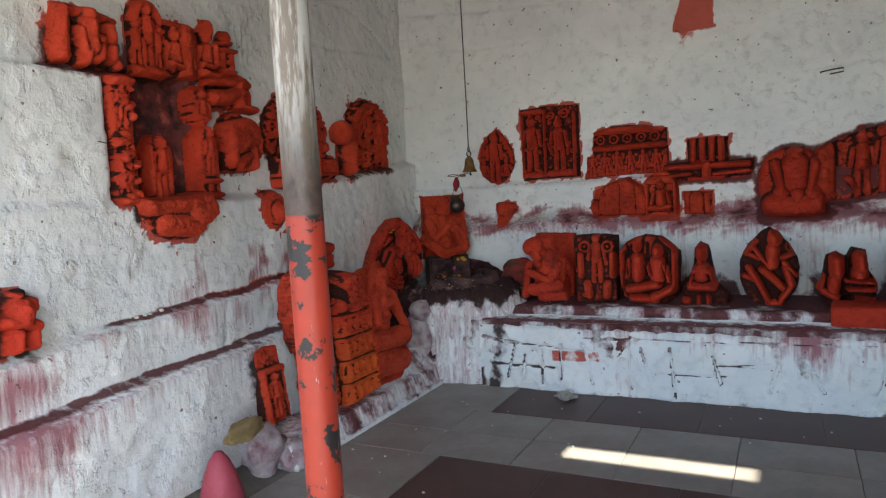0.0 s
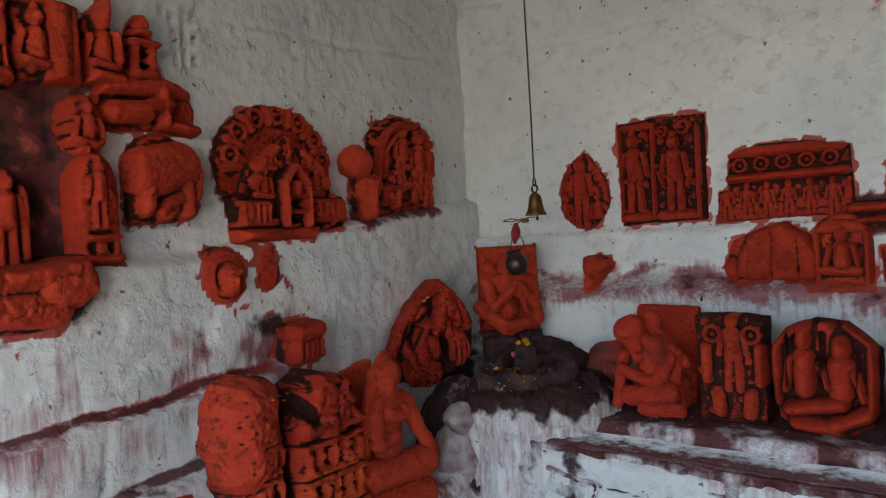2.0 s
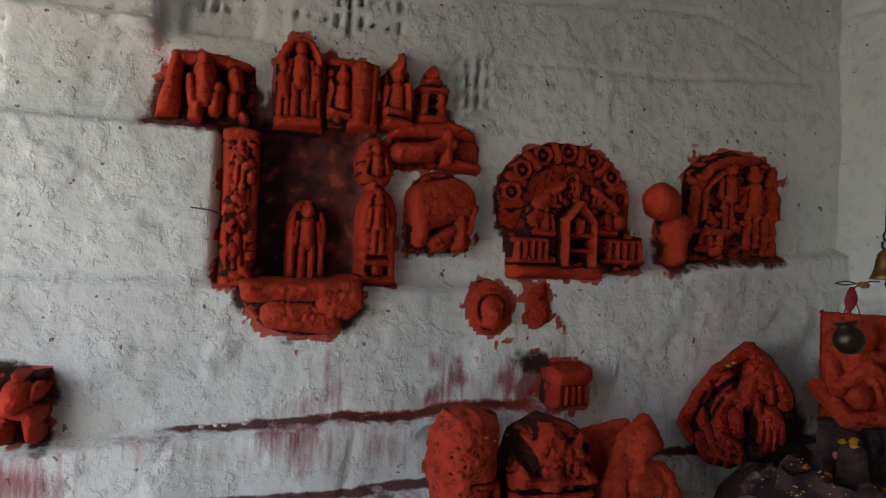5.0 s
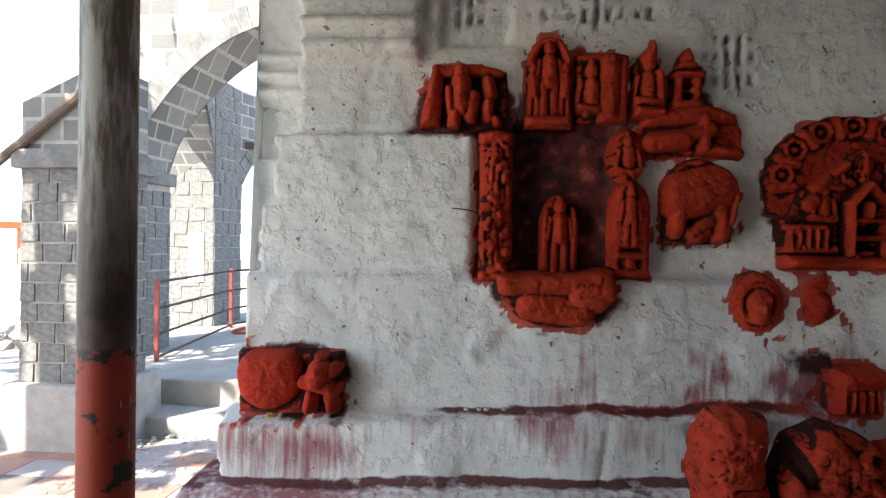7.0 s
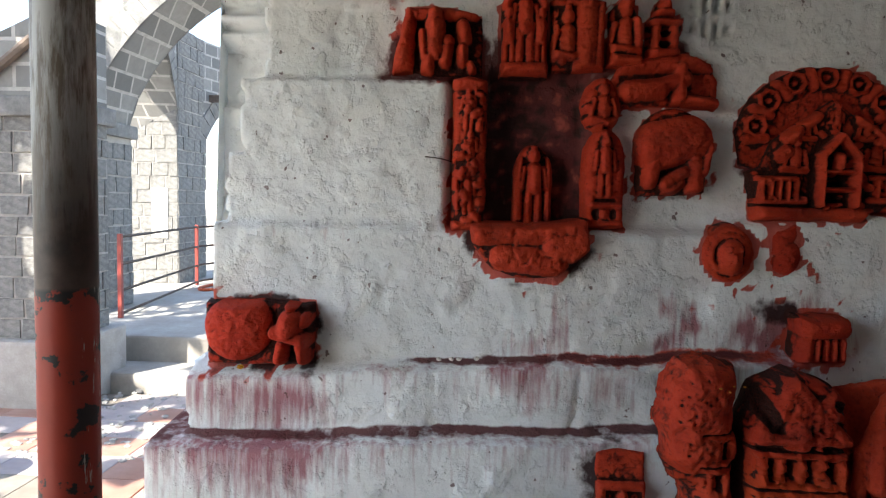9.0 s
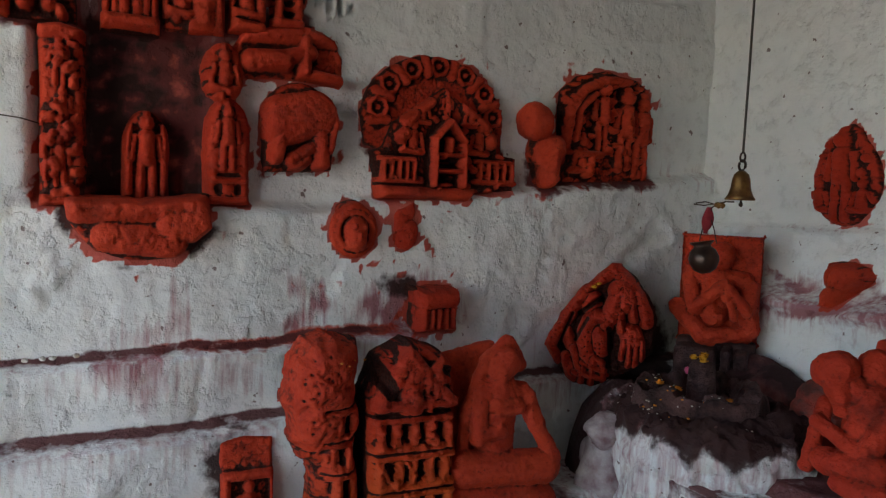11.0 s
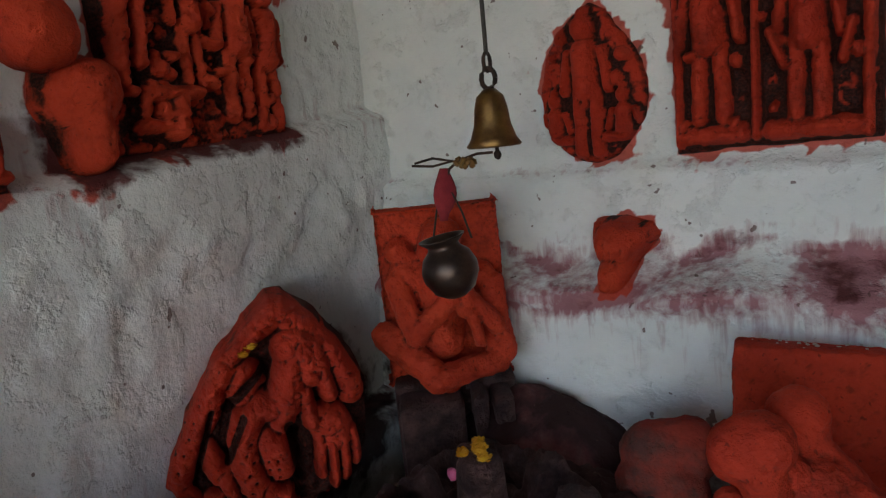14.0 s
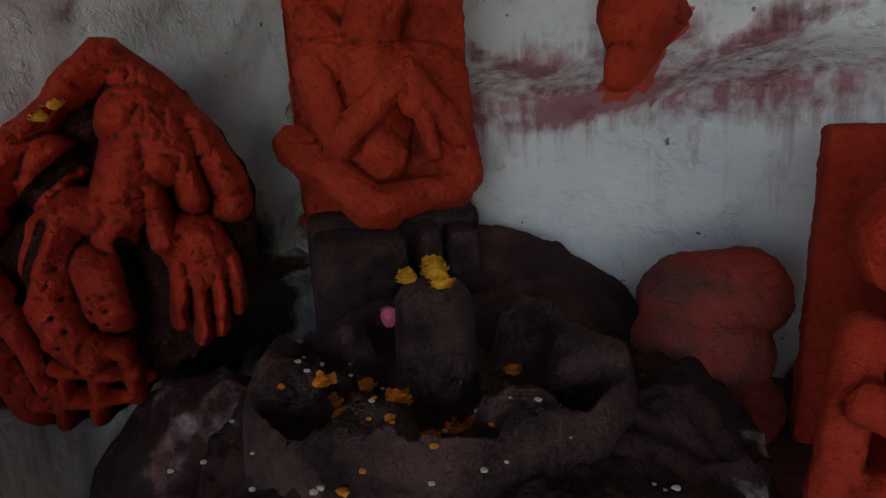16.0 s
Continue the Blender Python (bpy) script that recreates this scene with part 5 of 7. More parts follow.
def tiers(x0, x1, y0, y1, n, cols):
    """Storeys of a carved tower: a moulding under each, and short pillars with niches between them."""
    rnd = random.Random(int(97 * x1) + n)
    ridges, holes = [], []
    step, wide = (y1 - y0) / n, (x1 - x0) / cols
    for i in range(n):
        z = y0 + i * step
        ridges += [(x0, z, x1, z, 0.16 * step, 0.030), (x0 + 0.01, z + 0.84 * step, x1 - 0.01, z + 0.84 * step, 0.10 * step, 0.034)]
        holes += [(x0 - 0.01, z + 0.95 * step, x1 + 0.01, z + 0.95 * step, 0.006, 0.022)]
        for k in range(cols):
            x = x0 + (k + 0.5 + rnd.uniform(-0.16, 0.16)) * wide
            if rnd.random() < 0.2:
                ridges += seated(x, z + 0.1 * step, 0.75 * step)
                continue
            ridges += [(x, z + 0.2 * step, x, z + 0.68 * step, 0.30 * wide, 0.030), (x, z + 0.58 * step, x, z + 0.60 * step, 0.22 * wide, 0.040)]
            if k:
                holes.append((x - 0.5 * wide, z + 0.28 * step, x - 0.5 * wide, z + 0.62 * step, 0.13 * wide, 0.040))
    return ridges, holes


ridges, holes = tiers(.13, .26, .02, .60, 5, 2)
stone("boulder_stele", (3.795, 4.065, 0.10, 0.95, "mushroom"), KM, 0.13, [(.10, .66, .12, .72, .15, .06), (.09, .56, .11, .62, .12, .05)] + ridges,
      "tall rough boulder stele painted vermilion, carved at one side", edge=0.10, bare_shade=0.2, orange=(0.5, 0.2, 0.62), wear=0.012, seed=51, busy=0.28, gain=1.1,
      cut=holes + pits(26, .03, .2, .48, .80, 62, .005, .014, .002))
ridges, holes = tiers(.03, .34, .02, .56, 4, 5)
gable = [(.06, .60, .16, .76, .035, .045), (.16, .76, .30, .60, .035, .045), (.17, .58, .17, .70, .05, .05), (.03, .59, .35, .59, .020, .05), (.24, .66, .34, .74, .05, .04)] + rings(.25, .64, .03, 7, .05) + standing(.17, .60, .13)
stone("figure_stele", (4.06, 4.42, 0.10, 0.915, "round"), KM, 0.15, ridges + gable + clutter(30, .36, .6, 52, .016, .04), "tall vermilion stele carved with storeys of small figures", edge=0.035, bare_shade=0.3, orange=(0.75, 0.3, 0.70), seed=52, wear=0.010, busy=0.40, gain=1.1,
      cut=holes + [(.03, .76, .09, .64, .03, .06), (.30, .71, .35, .68, .02, .05), (-.005, .05, -.005, .70, .02, .08)])
HOODM = Matrix.Translation((-1.19, 4.55, 0.50)) @ pose(0, 0, 0, 12, -5, 0)
moulded("hooded_sitter", [(HOODM, 0.06, 0.32, 0.72), (-1.10, 4.45, .30, -1.10, 4.47, .62, .025), (-1.10, 4.47, .62, -1.12, 4.56, .82, .028), (-1.12, 4.56, .82, -1.14, 4.66, .885, .032), (-1.14, 4.66, .885, -1.13, 4.71, .80, .032),
                          (-1.10, 4.61, .79, -1.10, 4.64, .82, .056), (-1.06, 4.60, .74, -1.06, 4.60, .78, .022), (-1.12, 4.61, .70, -1.12, 4.60, .52, .085), (-1.10, 4.54, .70, -1.10, 4.70, .69, .050),
                          (-1.08, 4.72, .68, -1.06, 4.76, .57, .038), (-1.06, 4.76, .57, -1.04, 4.83, .44, .032), (-1.08, 4.52, .68, -1.05, 4.50, .55, .034), (-1.05, 4.50, .55, -1.04, 4.59, .57, .028),
                          (-1.05, 4.58, .66, -1.05, 4.66, .655, .034), (-1.08, 4.46, .42, -1.06, 4.80, .40, .070), (-1.10, 4.46, .27, -1.10, 4.78, .24, .10), (-1.12, 4.50, .14, -1.12, 4.76, .14, .08)],
        "vermilion-painted hooded seated figure against an orange slab", 0.006)
stone("small_stele", (3.58, 3.78, 0.13, 0.57, "rect"), facing((-1.25, 0, 0), (0, 1, 0), (1, 0, 0)) @ pose(0, 0, 0, 8, 0, 0), 0.07, standing(.11, .05, .24) + [(.03, .02, .03, .3, .02, .02), (.2, .02, .2, .3, .02, .02), (.03, .3, .2, .3, .02, .02)], "small vermilion-painted figure slab leaning on the wall", edge=0.02, bare_shade=0.5, seed=54)

# cobra stone and the slab with the cross-legged sitter, in the corner
NM = facing((-1.37, 5.29, 0), (0.62, 0.78, 0), (0.78, -0.62, 0)) @ pose(0, 0, 0, 8, 0, 0)


def coil(cx, cy, rx, ry, a0, a1, r, height, n=7):
    """An arc of body, as a run of ridges."""
    out = []
    for i in range(n):
        a, b = radians(a0 + (a1 - a0) * i / n), radians(a0 + (a1 - a0) * (i + 1) / n)
        out.append((cx + rx * math.cos(a), cy + ry * math.sin(a), cx + rx * math.cos(b), cy + ry * math.sin(b), r, height))
    return out


# the marks of the cobra stone, from its lower corner at (-0.285, 0.58)
arch_band = [(.05, .21, .09, .29, .040, .06), (.10, .31, .14, .37, .042, .07), (.155, .40, .19, .45, .042, .075), (.205, .475, .245, .52, .042, .08), (.26, .53, .32, .56, .046, .085), (.34, .55, .385, .50, .040, .075), (.40, .48, .44, .42, .038, .07), (.445, .40, .475, .33, .034, .06), (.06, .17, .08, .13, .03, .05)]
mid_heads = [(.36, .46, .38, .42, .060, .11), (.345, .42, .315, .34, .045, .105), (.41, .41, .42, .34, .024, .095), (.315, .34, .30, .30, .035, .10), (.36, .36, .37, .28, .022, .09), (.43, .45, .47, .36, .035, .075), (.24, .42, .22, .38, .036, .08)]
belly = coil(.265, .235, .055, .105, 70, 250, .040, .10, 6) + [(.27, .26, .285, .20, .045, .095)]
paw = [(.41, .27, .42, .24, .050, .09), (.385, .24, .375, .16, .016, .085), (.41, .23, .405, .13, .016, .088), (.435, .23, .435, .13, .016, .088), (.46, .24, .465, .16, .015, .08)]
knot = [(.16, .19, .20, .07, .022, .08), (.20, .16, .29, .13, .018, .085), (.20, .125, .30, .095, .017, .085), (.17, .08, .29, .06, .017, .08), (.21, .10, .20, .035, .016, .08), (.25, .10, .245, .03, .016, .08), (.29, .12, .30, .05, .016, .075), (.12, .26, .15, .20, .03, .06), (.13, .14, .16, .06, .03, .05)]
cobras = [(a + .02, b + .012, c + .02, d + .012, 1.06 * r, h) for a, b, c, d, r, h in arch_band + mid_heads + belly + paw + knot] + clutter(26, .5, .56, 58, .014, .05)
dots = [(x, y, x, y, .0045, .016) for x, y in [(.06 + .022 * (i % 2) + .016 * (i // 2), .24 + .035 * (i // 2)) for i in range(10)] + [(.235 + .012 * (i % 2), .17 + .022 * i) for i in range(6)] + [(.28 + .02 * (i % 2), .19 + .02 * (i // 2)) for i in range(6)]]
stone("cobra_stone", (-0.31, 0.255, 0.565, 1.185, "cobra"), NM @ Matrix.Translation((0, 0.075, 0)), 0.055, cobras, "vermilion-painted stone of entwined hooded cobras", edge=0.055, res=0.003, bare_shade=1.15, wear=0.012, seed=55, busy=0.32, gain=1.1, below=0.14,
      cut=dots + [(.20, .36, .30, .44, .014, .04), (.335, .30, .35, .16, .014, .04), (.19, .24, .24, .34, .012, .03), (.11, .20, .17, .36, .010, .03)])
SM = facing((-1.222, 5.838, 0), (0.78, 0.625, 0), (0.625, -0.78, 0))


def limbs(m, rows):
    """Limbs given as (u, w, v, u, w, v, radius) before a slab, laid into the world."""
    return [(*(m @ Vector(r[0:3])), *(m @ Vector(r[3:6])), r[6]) for r in rows]


moulded("sitter_slab", [(SM @ pose(-0.006, -0.01, 1.065), 0.345, 0.075, 0.50)] + limbs(SM, [
    (-.01, .05, 1.20, .0, .06, 1.23, .060), (-.02, .05, 1.11, -.02, .05, .96, .066), (-.03, .08, .965, -.02, .08, .95, .058), (-.11, .05, 1.13, .10, .05, 1.11, .046), (-.135, .07, 1.115, -.095, .135, .985, .036),
    (-.095, .145, .985, .025, .165, 1.10, .028), (.13, .06, 1.085, .13, .10, 1.0, .038), (.125, .13, .985, .04, .165, 1.095, .026), (.035, .17, 1.11, .075, .16, .955, .018), (.02, .15, 1.10, .04, .155, 1.04, .022), (-.178, .08, .975, -.05, .17, .865, .042),
    (.125, .10, .875, -.035, .175, .868, .036), (.125, .08, .98, .14, .09, .90, .045), (-.06, .13, .86, -.02, .15, .845, .03), (-.12, .03, 1.20, -.09, .03, 1.14, .04)]),
        "vermilion-painted slab with a cross-legged praying sitter", 0.0045)
slab_base = empty("slab_base", Matrix.Translation((-1.215, 5.83, 0)) @ pose(0, 0, 0, 0, 0, 38.7), "dark oily stone base under the sitter slab", "stone base")
for name, dims, r in (("foot_block", (-0.175, 0.168, -0.10, 0.03, 0.48, 0.835), 0.02), ("front_block", (-0.165, 0.01, -0.215, -0.06, 0.55, 0.815), 0.02),
                      ("upright", (0.035, 0.075, -0.20, -0.06, 0.55, 0.82), 0.012), ("upright", (0.09, 0.145, -0.20, -0.06, 0.55, 0.81), 0.014)):
    base = bmesh.new()
    box(base, *dims, r)
    part(name, base, DARK_STONE, slab_base, "", True)

moulded("bull_boulder", [(-.60, 5.74, .725, -.53, 5.77, .735, .078), (-.605, 5.70, .67, -.54, 5.72, .66, .072), (-.605, 5.66, .60, -.56, 5.68, .60, .055), (-.61, 5.63, .545, -.585, 5.63, .54, .045), (-.56, 5.76, .55, -.52, 5.76, .55, .07)],
        "rounded boulder like a bull's head, smeared dull vermilion", 0.006, mat=BOULDER)

stone("end_stele", (2.44, 2.66, 0.27, 0.62, "arch"), facing((0, 5.86, 0), (1, 0, 0), (0, -1, 0)), 0.10, posts(5, .03, .19, .03, .22, .016, .03) + [(.11, .22, .11, .28, .07, .04)], "vermilion-painted ribbed stele on the lower step", seed=58)

# ---- corner mound with the water basin and the linga ----
MC = (-0.868, 5.41)


def mound_body():
    n, rows = 230, 92
    verts, faces, soot, maroon, pink = [], [], [], [], []
    for j in range(rows):
        t = j / (rows - 1)
        for i in range(n):
            a = 2 * math.pi * i / n
            k = 0.0
            if t < 0.5:
                z, r = 0.62 * t / 0.5, 0.37 + 0.05 * math.cos(a - 0.6)
            else:
                k = (t - 0.5) / 0.5
                z, r = 0.62 + 0.05 * math.sin(math.pi * min(1, k * 1.6)), (0.37 + 0.05 * math.cos(a - 0.6)) * (1 - k)
            p = Vector((math.cos(a) * 2.2 * (1 - k), math.sin(a) * 2.2 * (1 - k), z * 5))
            r *= 1 + 0.08 * noise.noise(p) + 0.06 * noise.noise(p * 3) + 0.03 * noise.noise(p * 7)
            z += (0.03 * noise.noise(p * 1.7) + 0.016 * noise.noise(p * 5) + 0.012 * noise.noise(p * 11)) * min(1, t * 4)
            verts.append((MC[0] + r * math.cos(a), MC[1] + r * math.sin(a), z))
            lower = 1 - min(1, max(0, (z - 0.52 - 0.10 * noise.noise(p * 2)) / 0.10))
            soot.append(0.05 + 0.95 * (1 - lower) + 0.9 * max(0, noise.noise(Vector((p.x * 1.6, p.y * 1.6, 3))) - 0.12))
            maroon.append(0.8 * (1 - lower) + 0.3 * noise.noise(p * 2.1))
            pink.append(0.5)
    for j in range(rows - 1):
        for i in range(n):
            faces.append((j * n + i, j * n + (i + 1) % n, (j + 1) * n + (i + 1) % n, (j + 1) * n + i))
    ob = mesh_object("mound", verts, faces, WALL)
    for key, values in (("soot", soot), ("maroon", maroon), ("pink", pink), ("red", [0.0] * len(verts))):
        attach(ob, key, np.array(values))
    return tagged(ob, "rounded masonry mound, white below and oily black above", "mound", kind="structure")


mound_body()


def shoulder_top(u, v):
    d = np.hypot((u + 0.99) / 0.335, (v - 5.87) / 0.29)
    return 0.40 + 0.385 * np.sqrt(np.clip(1 - d * d, 0, 1)) + 0.04 * fbm(u * 8, v * 8, 71) + 0.022 * fbm(u * 20, v * 20, 72)


tagged(sheet("mound_shoulder", np.arange(-1.36, -0.50, 0.012), np.arange(5.54, 6.16, 0.012), shoulder_top, WALL, facing((0, 0, 0), (1, 0, 0), (0, 0, 1)),
             lambda u, v, w: {"pink": 0.6 + 0 * u, "maroon": 0.9 + 0.3 * fbm(u * 6, v * 6, 73), "soot": 0.62 + 0.5 * fbm(u * 7, v * 7, 74), "red": 0.2 * fbm(u * 5, v * 5, 75)}, 0.1),
       "rough maroon-black masonry shoulder behind the basin", "mound", kind="structure")


def ledge_rock_top(u, v):
    d = np.hypot((u + 1.24) / 0.27, (v - 5.33) / 0.24)
    return 0.20 + 0.43 * np.sqrt(np.clip(1 - d * d, 0, 1)) + 0.05 * fbm(u * 9, v * 9, 76) + 0.025 * fbm(u * 22, v * 22, 77)


tagged(sheet("ledge_rock", np.arange(-1.50, -0.97, 0.011), np.arange(5.09, 5.58, 0.011), ledge_rock_top, WALL, facing((0, 0, 0), (1, 0, 0), (0, 0, 1)),
             lambda u, v, w: {"pink": 0.7 + 0 * u, "maroon": 0.55 + 0.6 * fbm(u * 7, v * 7, 78), "soot": 0.62 + 0.8 * fbm(u * 6, v * 6, 79), "red": 0 * u}, 0.05),
       "rough maroon and white masonry under the cobra stone", "mound", kind="structure")


def basin_height(x, y):
    """Height of the basin's carved top over its plan, from its centre."""
    th, q = np.arctan2(y, x), np.hypot(x, y)
    rr = q / (0.265 * (1 + 0.06 * np.sin(3 * th + 1) + 0.05 * vnoise(np.cos(th) * 2.5, np.sin(th) * 2.5, 4)))
    z = 0.070 * smooth(0.50, 0.62, rr) * smooth(1.0, 0.88, rr) + 0.02 * smooth(0.2, 0.1, rr)
    lobes = 0.5 + 0.5 * np.cos(th * 7 + 0.6)
    z = z + 0.012 * lobes * smooth(0.5, 0.62, rr) * smooth(1.0, 0.85, rr) - 0.115 * smooth(0.30, 0.62, lobes) * np.exp(-((rr - 0.72) / 0.14) ** 4)
    return z + 0.020 * fbm(x * 14, y * 14, 66) + 0.014 * fbm(x * 34, y * 34, 67) - 0.10 * smooth(0.93, 1.0, rr) + 0.665


def basin():
    """A round carved basin: a thick broken rim, pockets, and a spout."""
    n, rows = 190, 80
    th, rr = np.meshgrid(np.arange(n) * 2 * np.pi / n, np.linspace(0.004, 1, rows))
    R = 0.265 * (1 + 0.06 * np.sin(3 * th + 1) + 0.05 * vnoise(np.cos(th) * 2.5, np.sin(th) * 2.5, 4))
    x, y = R * rr * np.cos(th), R * rr * np.sin(th)
    verts = np.stack([x + MC[0], y + MC[1], basin_height(x, y)], -1).reshape(-1, 3).tolist()
    faces = [(j * n + i, j * n + (i + 1) % n, (j + 1) * n + (i + 1) % n, (j + 1) * n + i) for j in range(rows - 1) for i in range(n)]
    faces.append(tuple(range(n - 1, -1, -1)))
    return tagged(mesh_object("offering_basin", verts, faces, DARK_STONE), "dark oily carved stone basin round the linga", "basin")


def in_basin(x, y):
    return float(basin_height(np.array([x - MC[0]]), np.array([y - MC[1]]))[0])


basin()
bm = bmesh.new()
lathe(bm, [(0.058, 0.0), (0.056, 0.05), (0.053, 0.12), (0.050, 0.15), (0.040, 0.165), (0.020, 0.172), (0.0, 0.173)], 36)
ob = part("linga", bm, DARK_STONE, None, "", True)
ob.matrix_world = pose(-0.868, 5.405, 0.66)
tagged(ob, "short dark stone linga smeared with pink powder", "linga")


def flower(centre, r, mat, seed, label, n=26):
    """A flat head of many short petals."""
    rnd = random.Random(seed)
    bm = bmesh.new()
    for i in range(n):
        a, e, q = rnd.uniform(0, 6.28), rnd.uniform(0.1, 1.5), rnd.uniform(0.4, 1.0) * r
        d = Vector((math.cos(a) * math.cos(e), math.sin(a) * math.cos(e), math.sin(e) * 0.7))
        s = Vector((-math.sin(a), math.cos(a), 0)) * r * 0.28
        p = d * q * 0.35
        vs = [bm.verts.new(v) for v in (p - s * 0.4, p + s * 0.4, d * q + s, d * q * 1.12 + Vector((0, 0, 0.1 * r)), d * q - s)]
        bm.faces.new(vs)
    lump(bm, (0, 0, 0.2 * r), (0.6 * r, 0.6 * r, 0.35 * r), seed, 0.3, 2)
    ob = part("flower", bm, mat)
    ob.matrix_world = Matrix.Translation(centre)
    return tagged(ob, label, "flower", "offered flowers")


for i, (x, y, z, r) in enumerate(((-0.905, 5.345, 0.838, 0.022), (-0.875, 5.365, 0.842, 0.026), (-0.857, 5.35, 0.835, 0.024), (-0.89, 5.385, 0.846, 0.022))):
    flower((x + 0.018, y + 0.03, z), r, MARIGOLD, i, "yellow marigold head resting on the linga", 40)
for i, (x, y, r) in enumerate(((-0.97, 5.24, 0.022), (-0.955, 5.26, 0.024), (-0.975, 5.265, 0.018), (-0.94, 5.235, 0.020), (-0.83, 5.26, 0.022), (-0.855, 5.25, 0.024), (-0.845, 5.225, 0.022), (-0.815, 5.245, 0.018),
                               (-0.90, 5.29, 0.020), (-0.885, 5.275, 0.022), (-0.91, 5.265, 0.018), (-0.79, 5.30, 0.020), (-0.805, 5.285, 0.022), (-0.78, 5.315, 0.018), (-0.97, 5.33, 0.018), (-0.86, 5.24, 0.016), (-0.77, 5.34, 0.018), (-0.79, 5.36, 0.016), (-0.80, 5.45, 0.018), (-0.76, 5.17, 0.02))):
    x, y = x + 0.012, y + 0.03
    flower((x, y, in_basin(x, y) + 0.004), r, ORANGE_PETAL, 20 + i, "orange marigold head wilting in the basin", 44)
for i, (u, v, wv, mm) in enumerate(((-0.03, 1.06, 0.215, NM), (-0.05, 1.045, 0.215, NM), (0.0, 1.06, 0.16, SM))):
    p = mm @ Vector((u, wv, v))
    flower(p, 0.018, MARIGOLD, 40 + i, "small marigold tucked on the carving", 22)


def spot(x, y, z):
    """Where a crumb comes to lie: on the basin where it falls into it, else at z."""
    if math.hypot(x - MC[0], y - MC[1]) < 0.24:
        z = in_basin(x, y)
    return (x, y, z + 0.001)


def scatter(name, spots, mat, label, r=0.006, seed=1):
    """Loose grains of rice and petals."""
    rnd = random.Random(seed)
    bm = bmesh.new()
    for x, y, z, spread, n in spots:
        for _ in range(n):
            s = r * rnd.uniform(0.5, 1.3)
            lump(bm, spot(x + rnd.gauss(0, spread), y + rnd.gauss(0, spread), z), (s, s * 0.8, s * 0.5), rnd.random() * 9, 0.3, 1)
    return tagged(part(name, bm, mat), label, "offerings", kind="stuff")


scatter("rice_grains", ((-0.36, 5.85, 0.992, 0.016, 7), (-0.28, 5.855, 0.99, 0.018, 9), (-0.20, 5.865, 0.985, 0.016, 6), (-0.88, 5.2, 0.695, 0.04, 6), (-0.72, 5.28, 0.715, 0.05, 6), (-0.78, 5.12, 0.67, 0.07, 8), (-1.0, 5.12, 0.66, 0.07, 6), (0.2, 5.7, 0.52, 0.25, 26), (1.0, 5.35, 0.462, 0.4, 26), (-0.2, 5.6, 0.52, 0.15, 14), (-0.88, 5.3, 0.7, 0.1, 40), (-0.62, 5.30, 0.66, 0.05, 12)), WHITE_BIT, "scattered white rice grains and dry petals", 0.0045)
scatter("petal_crumbs", ((-0.93, 5.22, 0.70, 0.04, 10), (-0.82, 5.25, 0.71, 0.05, 12), (-0.75, 5.15, 0.68, 0.08, 8), (0.3, 5.4, 0.465, 0.5, 16), (-1.05, 4.0, 0.87, 0.03, 6)), ORANGE_PETAL, "scattered orange petal crumbs", 0.007, 3)
scatter("floor_litter", ((-0.6, 4.7, 0.002, 0.3, 10), (0.2, 4.3, 0.002, 0.5, 12), (0.9, 4.9, 0.002, 0.4, 8), (-0.6, 4.0, 0.002, 0.25, 8)), WHITE_BIT, "scattered crumbs on the floor tiles", 0.007, 5)
bm = bmesh.new()
lump(bm, (0, 0, 0), (0.014, 0.010, 0.016), 2, 0.2, 2)
ob = part("petal", bm, PINK_PETAL)
ob.matrix_world = pose(-0.928, 5.385, 0.78)
tagged(ob, "pink petal stuck to the linga", "petal")

# ---- bell on its cord, water pot on its hook ----
bell = empty("hanging_bell", pose(-0.795, 5.465, 1.478), "small tarnished brass bell hanging on a long cord", "bell")
bm = bmesh.new()
lathe(bm, [(0.052, 0.0), (0.056, 0.004), (0.046, 0.018), (0.037, 0.045), (0.033, 0.078), (0.027, 0.100), (0.012, 0.114), (0.0, 0.115)], 32)
part("bell_body", bm, BRASS, bell, "tarnished brass", True)
bm = bmesh.new()
tube(bm, [(0.016 * math.cos(a), 0, 0.134 + 0.020 * math.sin(a)) for a in (2 * math.pi * i / 12 for i in range(13))], 0.005, 6)
tube(bm, [(0, 0.013 * math.cos(a), 0.166 + 0.018 * math.sin(a)) for a in (2 * math.pi * i / 12 for i in range(13))], 0.004, 6)
part("ring", bm, IRON, bell, "", True)
bm = bmesh.new()
tube(bm, [(0.004, 0, 0.06), (0.006, 0, -0.012)], 0.004, 6)
lump(bm, (0.006, 0, -0.016), (0.008, 0.008, 0.010), 1, 0.1, 2)
part("clapper", bm, IRON, bell)
bm = bmesh.new()
tube(bm, [(0, 0, 0.18), (0.002, 0, 0.5), (0, 0.002, 1.0), (0, 0, 1.823)], 0.0045, 8)
part("cord", bm, ROPE, bell, "dark twisted cord")

pot = empty("water_pot", pose(-0.865, 5.385, 1.185), "round blackened copper water pot hanging from an iron hook", "pot")
bm = bmesh.new()
lathe(bm, [(0.0, 0.0), (0.020, 0.002), (0.042, 0.016), (0.057, 0.045), (0.058, 0.065), (0.049, 0.090), (0.034, 0.104), (0.032, 0.112), (0.046, 0.124), (0.048, 0.127), (0.044, 0.127), (0.030, 0.112), (0.032, 0.100)], 40)
ob = part("pot_body", bm, COPPER, pot, "", True)
ob.matrix_basis = pose(0, 0, 0, 6, -8, 0)
bm = bmesh.new()
